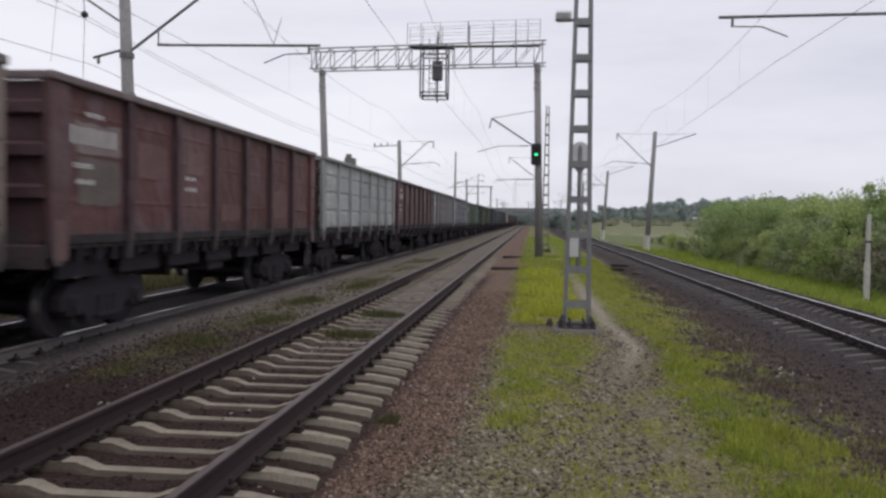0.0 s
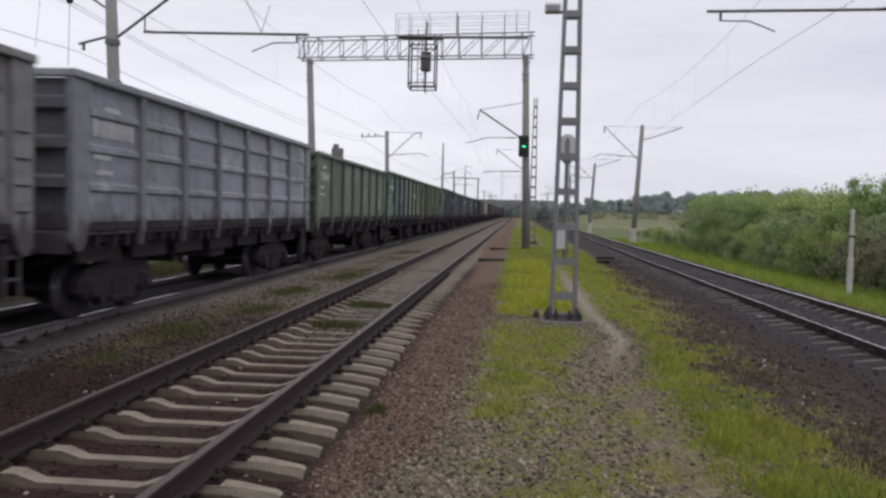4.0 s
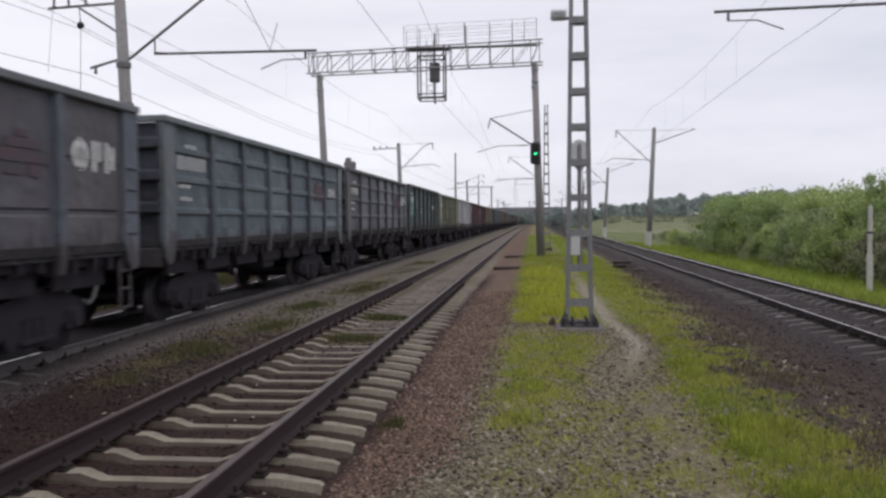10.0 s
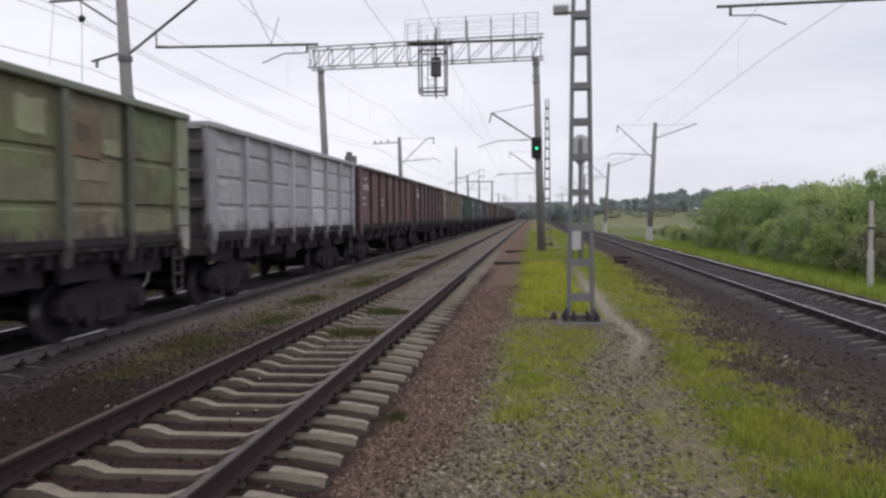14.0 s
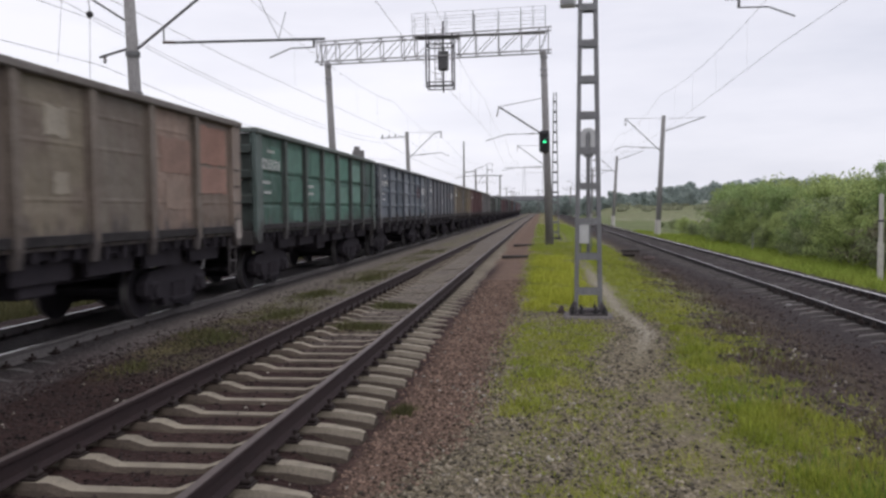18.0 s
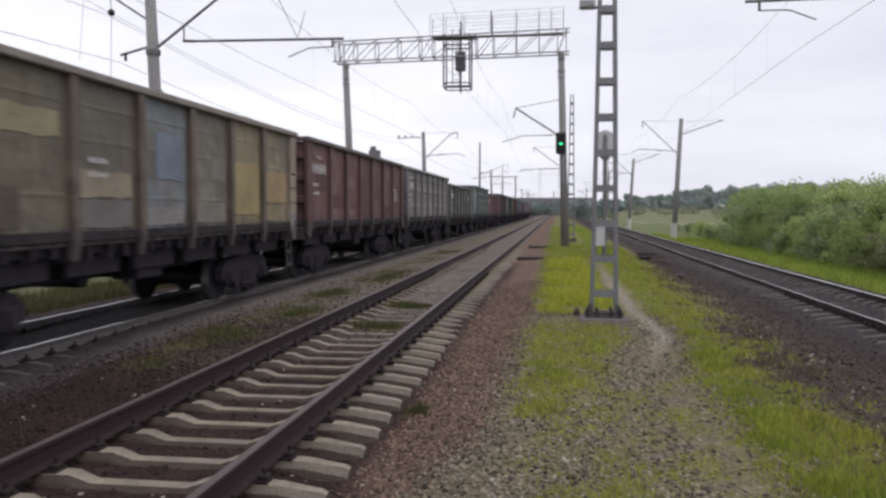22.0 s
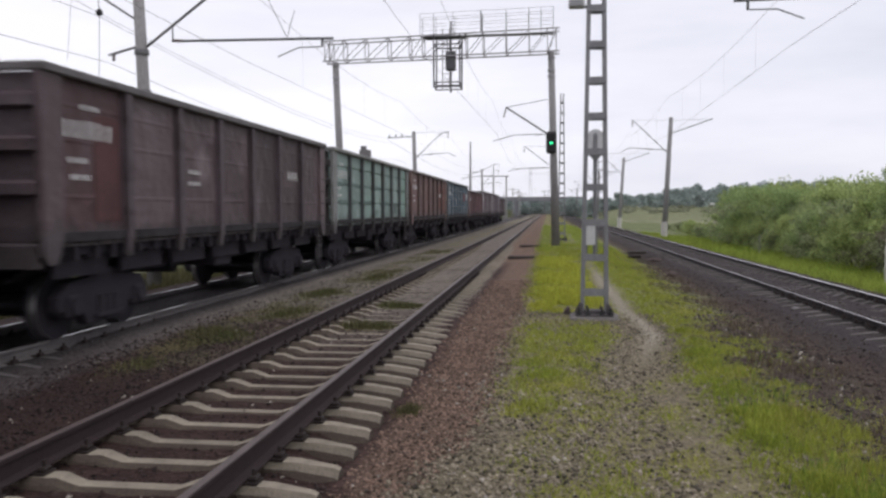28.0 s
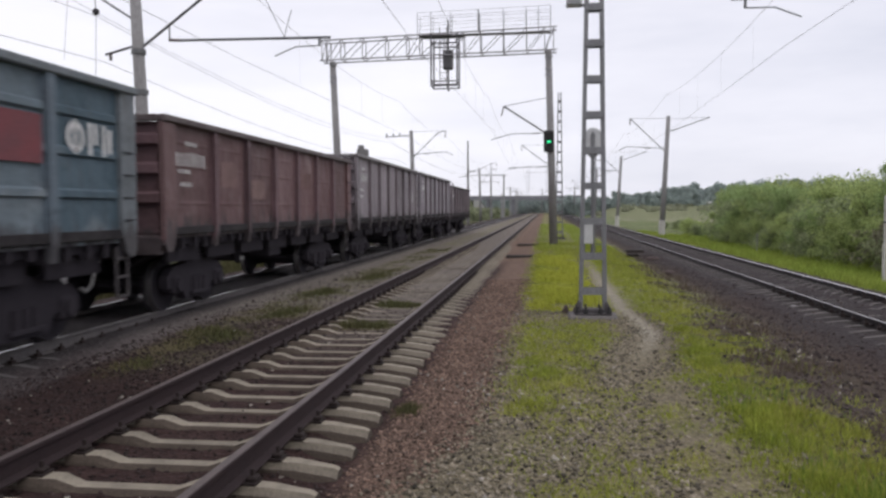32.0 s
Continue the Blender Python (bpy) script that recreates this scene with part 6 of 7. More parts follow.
# ---- lattice masts ----
def lattice_mast(x, y, label, lamp):
    t = thing("lattice_mast", (x, y, 0), label, "lattice mast", "lattice masts")

    def half(z):
        return 0.245 - 0.0148 * z

    top = 9.0
    for s in (-1, 1):
        bm = bmesh.new()
        # a channel: web outside, two flanges turned in
        rings = []
        for z in (0.05, top):
            xo, xi, w = s * half(z), s * (half(z) - 0.068), s * (half(z) - 0.010)
            rings.append([bm.verts.new((px, py, z)) for px, py in ((xo, -0.10), (xo, 0.10), (xi, 0.10), (xi, 0.088), (w, 0.088), (w, -0.088), (xi, -0.088), (xi, -0.10))])
        for i in range(8):
            bm.faces.new((rings[0][i], rings[0][(i + 1) % 8], rings[1][(i + 1) % 8], rings[1][i]))
        bm.faces.new(rings[1])
        part("leg", bm, M_GALV, t)
    z = 0.455
    while z < top:
        for dy in (-0.108, 0.108):
            bm = bmesh.new()
            box(bm, -half(z) + 0.005, half(z) - 0.005, dy - 0.006, dy + 0.006, z - 0.058, z + 0.058)
            part("batten", bm, M_GALV, t)
        z += 0.615
    bm = bmesh.new()
    box(bm, -0.33, 0.33, -0.20, 0.20, 0.045, 0.085, 0.008)
    for q in (-1, 1):
        for dy in (-0.115, 0.115):
            prism(bm, [(q * 0.20, 0.085), (q * 0.33, 0.085), (q * 0.33, 0.12), (q * 0.25, 0.27), (q * 0.20, 0.27)], dy - 0.012, dy + 0.012)
    box(bm, -0.19, 0.19, -0.12, 0.12, 0.085, 0.15, 0.01)
    part("foot_plate", bm, mat("foot_plate_rust", (0.105, 0.095, 0.098), (0.060, 0.053, 0.055), 0.8, scale=5), t)
    bm = bmesh.new()
    box(bm, -0.43, 0.43, -0.36, 0.36, -0.3, 0.045, 0.03)
    part("foundation", bm, M_SLEEPER_MID, t, "rough concrete foundation")
    for bx in (-0.27, -0.12, 0.12, 0.27):
        for by in (-0.17, 0.17):
            bm = bmesh.new()
            rod(bm, (bx, by, 0.08), (bx, by, 0.125), 0.046, n=6)
            rod(bm, (bx, by, 0.12), (bx, by, 0.20), 0.022, n=6)
            part("bolt", bm, M_DARK, t)
    if lamp:
        bm = bmesh.new()
        bar(bm, (-half(5.43), -0.05, 5.41), (-0.22, -0.05, 5.41), 0.04)
        part("bracket", bm, M_STEEL, t)
        bm = bmesh.new()
        box(bm, -0.48, -0.20, -0.12, 0.08, 5.40, 5.55, 0.025)
        lamp_head = part("lamp_head", bm, M_BOX, t, "small pale grey floodlight box")
        bm = bmesh.new()
        box(bm, -0.45, -0.24, -0.128, -0.118, 5.43, 5.52, 0.0)
        part("lamp_glass", bm, M_LAMPGLASS, lamp_head, "dull grey lamp glass")
        for i in range(4):
            bm = bmesh.new()
            box(bm, -0.46 + 0.075 * i, -0.445 + 0.075 * i, -0.10, 0.06, 5.55, 5.575, 0.0)
            part("cooling_fin", bm, M_BOX, lamp_head)
    return t


lattice_mast(0.82, 14.3, "galvanised steel lattice mast bolted to a concrete foot in the grass", True)
lattice_mast(0.85, 50.0, "distant narrow galvanised lattice mast", False)

# signal seen from behind, with its relay box
t = thing("mast_signal", (1.95, 34.0, 0), "mast signal seen from behind with an oblong grey shield", "railway signal")
bm = bmesh.new()
rod(bm, (0, 0, -0.2), (0, 0, 5.0), 0.085, n=12)
part("mast", bm, M_STEEL, t)
bm = bmesh.new()
out = []
for i in range(24):
    a = 2 * math.pi * i / 24
    out.append((0.37 * math.cos(a), 4.66 + 0.37 * math.sin(a) + (0.22 if math.sin(a) > 0 else -0.22)))
prism(bm, out, 0.0, 0.03)
part("shield", bm, M_BOX, t, "pale grey oblong shield")
bm = bmesh.new()
box(bm, -0.05, 0.05, -0.12, -0.002, 4.25, 5.10, 0.02)
part("signal_head", bm, M_GALV, t)
bm = bmesh.new()
prism(bm, [(-0.34, 4.30), (0.34, 4.30), (0.10, 4.0), (-0.10, 4.0)], -0.02, 0.05)
part("shield_bracket", bm, M_STEEL, t)
bm = bmesh.new()
for x in (-0.16, 0.16):
    bar(bm, (x + 0.3, 0.3, 0.1), (x + 0.3, 0.3, 4.2), 0.03)
for i in range(12):
    bar(bm, (0.14, 0.3, 0.4 + 0.32 * i), (0.46, 0.3, 0.4 + 0.32 * i), 0.025)
part("ladder", bm, M_STEEL, t)
t = thing("relay_cabinet", (1.76, 33.8, 0), "pale grey relay cabinet on legs beside the signal mast", "cabinet")
bm = bmesh.new()
box(bm, -0.19, 0.19, -0.18, 0.18, 0.45, 1.40, 0.02)
part("cabinet", bm, M_BOX, t)
bm = bmesh.new()
box(bm, -0.22, 0.22, -0.21, 0.21, 1.40, 1.44, 0.01)
part("lid", bm, M_BOX, t)
for x in (-0.15, 0.15):
    bm = bmesh.new()
    bar(bm, (x, 0, -0.1), (x, 0, 0.46), 0.06)
    part("leg", bm, M_STEEL, t)
bm = bmesh.new()
box(bm, -0.16, 0.16, -0.186, -0.180, 0.5, 1.35, 0.0)
part("door", bm, M_BOX, t)

# short concrete marker post by the shrubs
t = thing("marker_post", (10.55, 26.6, 0), "short concrete marker post with a white foot", "post")
z0 = float(level(np.array(10.55), np.array(26.6)))
bm = bmesh.new()
box(bm, -0.056, 0.056, -0.056, 0.056, 0.75, 2.28, 0.015)
part("shaft", bm, mat("pale_post_concrete", (0.52, 0.50, 0.47), (0.40, 0.385, 0.36), 0.9, scale=2), t)
bm = bmesh.new()
box(bm, -0.076, 0.076, -0.076, 0.076, z0 - 0.2, 0.75, 0.015)
part("foot", bm, mat("whitewash", (0.54, 0.52, 0.48), (0.40, 0.385, 0.355), 0.9), t, "whitewashed foot")
bm = bmesh.new()
box(bm, -0.072, 0.072, -0.072, 0.072, 1.40, 1.46)
part("band", bm, M_DARK, t)

# whitewashed feet of the far poles on the right, with a stake in the verge
M_WHITEWASH = MATS["whitewash"]
for x, y, r in ((8.96, 64.0, 0.235), (8.76, 101.0, 0.235), (9.0, 150.0, 0.235)):
    t = thing("pole_collar", (x, y, 0), "whitewashed concrete collar round the foot of a pole", "pole base", "pole collars")
    bm = bmesh.new()
    rod(bm, (0, 0, -1.0), (0.04, 0, 0.95), r + 0.03, r + 0.01, n=14)
    part("collar", bm, M_WHITEWASH, t)
t = thing("stake", (11.06, 44.0, 0), "thin grey stake in the verge grass", "stake")
bm = bmesh.new()
box(bm, -0.02, 0.02, -0.02, 0.02, -0.8, 0.55, 0.005)
part("shaft", bm, M_POLE, t)


def lump(at, size, seed, m, label):
    """A broken block of stone or timber lying on the ballast."""
    rng = random.Random(seed)
    t = thing("broken_block", at, label, "stone", "broken blocks")
    bm = bmesh.new()
    bmesh.ops.create_icosphere(bm, subdivisions=2, radius=1.0)
    for q in bm.verts:
        q.co = Vector((q.co.x * size[0], q.co.y * size[1], max(-0.6, q.co.z) * size[2])) * rng.uniform(0.82, 1.12)
    part("block", bm, m, t)


lump((3.82, 25.5, -0.10), (0.15, 0.11, 0.09), 3, M_STONE, "brown broken block on the dark ballast")
lump((3.67, 35.0, -0.10), (0.30, 0.20, 0.11), 4, M_WOOD, "dark broken block beside the timber trough")
lump((4.28, 33.0, -0.12), (0.26, 0.15, 0.09), 5, M_STONE, "brown broken block beside the main track")
lump((0.36, 14.7, 0.02), (0.07, 0.07, 0.13), 6, M_STONE, "small brown stub beside the mast foot")
lump((5.0, 17.0, -0.12), (0.09, 0.08, 0.06), 7, M_POLE, "pale broken block on the dark ballast")

# timber troughs beside the middle track
for y, x0, x1 in ((32.1, -1.55, -0.50), (42.3, -1.45, -0.30), (36.5, 3.55, 4.3)):
    t = thing("timber_trough", (0, y, 0), "tarred timber cable trough lying across the gravel", "timber trough", "troughs")
    for i in range(3):
        bm = bmesh.new()
        box(bm, x0, x1, -0.33 + 0.22 * i, -0.13 + 0.22 * i, -0.05, 0.06, 0.01)
        part("plank", bm, M_WOOD, t)


# ---- wires ----
def wire(name, pts, r, label):
    cu = bpy.data.curves.new(name, "CURVE")
    cu.dimensions, cu.bevel_depth, cu.bevel_resolution = "3D", r, 1
    sp = cu.splines.new("POLY")
    sp.points.add(len(pts) - 1)
    for p, q in zip(sp.points, pts):
        p.co = (*q, 1)
    cu.materials.append(M_WIRE)
    return tagged(new(name, cu), label, "overhead wire", "overhead wires")


SUP = [-30.0, 21.0, 43.0, 66.0, 101.0, 150.0, 200.0, 260.0, 330.0]
for tx, lab in ((TRAIN, "train track"), (MID, "middle track"), (RIGHT, "main track")):
    wire("contact_wire", [(tx + 0.25 * (-1) ** i, y, 5.95) for i, y in enumerate(SUP)], 0.0055, f"thin contact wire over the {lab}")
    pts = []
    for a, b in zip(SUP, SUP[1:]):
        for i in range(8):
            f = i / 8
            pts.append((tx, a + f * (b - a), 7.75 - 4 * f * (1 - f) * 0.9 * min(1, (b - a) / 50)))
    wire("messenger_wire", pts, 0.0055, f"sagging messenger wire over the {lab}")
    for a, b in zip(SUP[1:6], SUP[2:7]):
        for f in (0.2, 0.4, 0.6, 0.8):
            z = 7.75 - 4 * f * (1 - f) * 0.9 * min(1, (b - a) / 50)
            y = a + f * (b - a)
            wire("dropper", [(tx, y, z), (tx, y, 5.95)], 0.0018, f"thin dropper over the {lab}")
for x, z in ((-12.6, 6.18), (-12.95, 7.55), (-13.6, 8.0)):
    pts = []
    for a, b in zip([-40.0, 22.0, 67.0, 140.0, 190.0], [22.0, 67.0, 140.0, 190.0, 300.0]):
        for i in range(8):
            f = i / 8
            pts.append((x, a + f * (b - a), z - 4 * f * (1 - f) * 0.7))
    wire("feeder_wire", pts, 0.0075, "sagging feeder wire on the outer side of the poles")


# ---- distance: overpass, embankment, woods ----
t = thing("overpass", (0, 320, 0), "distant grey road overpass across the tracks", "bridge")
bm = bmesh.new()
box(bm, -30, 14, -5, 5, 5.3, 6.4)
part("deck", bm, M_BRIDGE, t)
for x in (-22.5, -12.5, 2.0):
    bm = bmesh.new()
    box(bm, x - 0.6, x + 0.6, -4.5, 4.5, -1, 5.3)
    part("pier", bm, M_BRIDGE, t)
bm = bmesh.new()
box(bm, -30, 14, -5, -4.8, 6.4, 7.0)
part("parapet", bm, M_BRIDGE, t)
bm = bmesh.new()
prism(bm, [(-20.0, -1.0), (-26.0, 5.3), (-28.0, 5.3), (-28.0, -1.0)], -5, 5)
part("abutment_slope", bm, mat("pale_slope_concrete", (0.42, 0.41, 0.39), (0.34, 0.33, 0.31), 0.9, scale=0.3, fine=3), t, "pale concrete slope")
TURF = mat("embankment_turf", (0.16, 0.18, 0.10), (0.20, 0.20, 0.13), 0.95, scale=0.1, fine=2)
for pts in ([(-26.5, -1.5), (-29.0, 5.4), (-32.0, 6.3), (-180.0, 6.3), (-190.0, -1.5)], [(8.0, -1.5), (13.0, 5.4), (16.0, 5.6), (90.0, 4.0), (100.0, -1.5)]):
    bm = bmesh.new()
    prism(bm, pts, -7, 7)
    part("embankment", bm, TURF, t)

t = thing("shed", (48.1, 246.0, 0), "small white shed among the far trees", "shed")
bm = bmesh.new()
box(bm, -0.6, 0.6, -0.6, 0.6, -1.5, 3.30)
part("wall", bm, mat("dull_shed_boards", (0.16, 0.18, 0.13), (0.12, 0.13, 0.10), 0.9, scale=1), t)
bm = bmesh.new()
prism(bm, [(-0.72, 3.30), (0.72, 3.30), (0.72, 3.72), (-0.72, 3.80)], -0.7, 0.7)
part("roof", bm, mat("white_shed_paint", (0.74, 0.74, 0.72), (0.62, 0.62, 0.60), 0.8, scale=1), t, "white roof edge")

# far portal frame and slim poles where the line runs under the overpass
t = thing("catenary_portal", (0, 200, 0), "distant catenary portal with a thin beam on concrete poles", "catenary portal")
for x, top in ((-13.4, 13.0), (-10.2, 10.6)):
    bm = bmesh.new()
    rod(bm, (x, 0, -0.9), (x, 0, 10.4), 0.24, 0.17, n=10)
    part("pole", bm, M_POLE, t)
bm = bmesh.new()
bar(bm, (-17.0, 0, 10.35), (-9.6, 0, 10.25), 0.22)
part("beam", bm, M_STEEL, t)
bm = bmesh.new()
bar(bm, (-13.4, 0, 10.3), (-13.4, 0, 13.4), 0.14)
part("mast_top", bm, M_STEEL, t)
for x0, z0, x1, z1 in ((-13.4, 13.2, -12.0, 13.2), (-12.0, 13.2, -12.0, 12.5), (-13.4, 13.0, -20.0, 10.4), (-13.4, 8.6, -16.5, 8.5)):
    bm = bmesh.new()
    bar(bm, (x0, 0, z0), (x1, 0, z1), 0.09)
    part("stay", bm, M_STEEL, t)
for x, y, h0 in ((-10.6, 245.0, 8.6), (-9.8, 270.0, 8.2), (-10.2, 300.0, 8.4), (-12.2, 225.0, 6.2), (-9.4, 175.0, 3.0), (8.9, 250.0, 8.8), (-11.0, 165.0, 2.2), (-1.2, 290.0, 9.0)):
    t = thing("line_pole", (x, y, 0), "slim distant grey pole beside the line", "pole", "distant poles")
    bm = bmesh.new()
    rod(bm, (0, 0, -0.9), (0.05, 0, h0), 0.20, 0.13, n=8)
    part("pole", bm, M_POLE, t)
    if h0 > 8:
        bm = bmesh.new()
        rod(bm, (0, 0, h0 - 2.2), (2.6 if x < 0 else -2.6, 0, h0 - 0.4), 0.06, n=5)
        rod(bm, (-1.4, 0, h0 - 0.5), (1.6, 0, h0 - 0.5), 0.05, n=5)
        part("bracket", bm, M_STEEL, t)
t = thing("lattice_crossbeam", (0, 232, 0), "faint lattice crossbeam over the distant tracks", "catenary portal")
for x in (-4.9, 0.6):
    bm = bmesh.new()
    for dx in (-0.5, 0.5):
        bar(bm, (x + dx, 0, -0.8), (x + dx * 0.5, 0, 14.2), 0.06)
    part("leg", bm, M_GALV, t)
    for i in range(7):
        bm = bmesh.new()
        z = 1.0 + 1.8 * i
        bar(bm, (x - 0.45, 0, z), (x + 0.40, 0, z + 1.8), 0.035)
        part("brace", bm, M_GALV, t)
for z in (12.2, 14.0):
    bm = bmesh.new()
    bar(bm, (-5.4, 0, z), (1.1, 0, z), 0.06)
    part("chord", bm, M_GALV, t)
for i in range(6):
    bm = bmesh.new()
    bar(bm, (-4.9 + 0.92 * i, 0, 12.2), (-4.0 + 0.92 * i, 0, 14.0), 0.035)
    part("brace", bm, M_GALV, t)


def leaf_cloud(centres, radii, n, size, rng, flat=0.8, out=1.25):
    """Small leaf quads scattered through lumps."""
    k = rng.integers(0, len(centres), n)
    d = rng.normal(size=(n, 3))
    d /= np.linalg.norm(d, axis=1, keepdims=True)
    rr = radii[k] * rng.uniform(0.2, out, n) ** 0.6
    p = centres[k] + d * rr[:, None] * np.array([1, 1, flat])
    u = rng.normal(size=(n, 3))
    u /= np.linalg.norm(u, axis=1, keepdims=True)
    w = np.cross(u, rng.normal(size=(n, 3)))
    w /= np.linalg.norm(w, axis=1, keepdims=True)
    s = size * rng.uniform(0.6, 1.4, n)[:, None]
    v = np.stack([p - u * s, p + w * s * 0.5, p + u * s, p - w * s * 0.5], 1)
    f = np.arange(n * 4).reshape(n, 4)
    return v.reshape(-1, 3), f


def shrub_master(seed, h, spread, m, n):
    rng = np.random.default_rng(seed)
    t = new("shrub")
    stems = bmesh.new()
    tips = []
    for i in range(6):
        a = rng.uniform(0, 6.28)
        d = rng.uniform(0.1, spread * 0.7)
        p1 = Vector((0.35 * d * math.cos(a), 0.35 * d * math.sin(a), h * 0.35))
        p2 = Vector((d * math.cos(a), d * math.sin(a), h * rng.uniform(0.65, 0.92)))
        rod(stems, (0.1 * math.cos(a), 0.1 * math.sin(a), -0.3), p1, 0.06, 0.04, n=6)
        rod(stems, p1, p2, 0.04, 0.012, n=5)
        tips += [p1, p2, (p1 + p2) / 2]
        for j in range(3):
            q = p1.lerp(p2, rng.uniform(0.2, 0.9))
            e = q + Vector((rng.uniform(-0.5, 0.5), rng.uniform(-0.5, 0.5), rng.uniform(0.2, 0.7))) * spread * 0.6
            rod(stems, q, e, 0.018, 0.006, n=4)
            tips.append(e)
    part("stem", stems, M_BARK, t)
    c = np.array([tuple(p) for p in tips])
    extra = np.stack([rng.normal(0, spread * 0.55, 26), rng.normal(0, spread * 0.55, 26), rng.uniform(0.08, 0.85, 26) * h], 1)
    c = np.concatenate([c, extra])
    r = rng.uniform(0.25, 0.75, len(c)) * spread * 0.55
    v, f = leaf_cloud(c, r, int(1.5 * n), 0.066, rng)
    part("crown", raw_mesh("crown", v, f, m), None, t)
    return t


M_BROWNLEAF = leaf_mat("budding_brown_leaf", (0.225, 0.215, 0.145), (0.265, 0.245, 0.170))
HEIGHTS = (4.2, 3.4, 2.4, 5.2, 2.6)
MASTERS = [shrub_master(1, 4.2, 1.7, M_LEAF, 4200), shrub_master(2, 3.4, 1.6, M_LEAF2, 3800), shrub_master(3, 2.4, 1.5, M_LEAF3, 3000), shrub_master(4, 5.2, 1.7, M_LEAF, 4600), shrub_master(5, 2.6, 1.3, M_BROWNLEAF, 1300)]
WORDS = ["tall fresh-green willow shrub in the belt beside the line", "light green birch scrub in the belt beside the line", "low olive-green shrub at the edge of the belt", "tall leafy willow shrub above the belt", "brown twiggy shrub barely in leaf beside the verge"]
rng = random.Random(8)
used = set()
spots = []


def belt_top(y):
    """Height of the belt's crowns over the rails: lower towards the near end."""
    return float(np.interp(y, [25, 40, 62, 100], [2.9, 3.35, 3.9, 5.0]))


def grown(k, y, f=1.0):
    """Scale at which shrub k reaches the belt's height."""
    return f * (belt_top(y) + 0.75) / (1.04 * HEIGHTS[k])


for i in range(118):
    y = 25 + 46 * (i / 118) ** 1.05
    x = 13.6 + rng.uniform(0, 8.0) - 0.4 * math.sin(y * 0.35)
    x = max(x, y / 4.6 + 0.9)
    k = rng.choice((0, 0, 1, 1, 3, 2)) if x > 15 else rng.choice((1, 2, 0))
    spots.append((x, y, k, grown(k, y, (rng.uniform(0.60, 0.85) if rng.random() < 0.5 else rng.uniform(0.9, 1.10)) if k != 2 else 0.72)))
for i in range(9):
    # the end of the belt stands up like a wall
    y = 50 + 1.6 * i
    k = rng.choice((0, 3, 0, 1))
    spots.append((max(13.9, y / 4.5) + rng.uniform(0, 0.8), y, k, grown(k, y, rng.uniform(0.72, 1.06))))
for i in range(30):
    # the front of the belt, leafy down to the grass
    y = 27 + 1.15 * i + rng.uniform(-0.4, 0.4)
    k = rng.choice((2, 4, 4)) if y < 33 else rng.choice((0, 1, 1, 2))
    spots.append((13.15 + rng.uniform(-0.25, 0.5), y, k, rng.uniform(0.50, 0.74)))
for i in range(28):
    # low olive scrub where the belt runs out
    spots.append((12.6 + rng.uniform(-0.4, 2.8) + 0.07 * i, 60 + 1.6 * i, rng.choice((1, 2, 2, 2)), rng.uniform(0.34, 0.52)))
spots += [(14.9, 35.0, 0, 0.98), (15.9, 34.6, 3, 0.84), (16.4, 33.4, 3, 0.86), (12.7, 28.2, 4, 0.85), (12.9, 30.4, 4, 0.9), (13.0, 32.6, 4, 0.95)]
for x, y, k, sc in spots:
    m = Matrix.LocRotScale((x, y, float(level(np.array(x), np.array(y))) - 0.05), Euler((0, 0, rng.uniform(0, 6.28))), (sc, sc, sc * rng.uniform(0.88, 1.08)))
    if k not in used:
        o = MASTERS[k]
        o.matrix_basis = m
        used.add(k)
    else:
        o = copy_thing(MASTERS[k], m)
        o.matrix_basis = m
    tagged(o, WORDS[k], "shrub", "shrub belt")
for x, y, wide, high in ((14.5, 36.2, 0.52, 0.92), (18.4, 52.0, 0.5, 0.86), (19.0, 70.0, 0.6, 1.0)):
    # slender young trees that stand out of the belt
    o = copy_thing(MASTERS[3], I4)
    o.matrix_basis = Matrix.LocRotScale((x, y, -0.8), Euler((0, 0, x)), (wide, wide, high))
    tagged(o, "slender young tree standing above the shrub belt", "tree", "shrub belt")


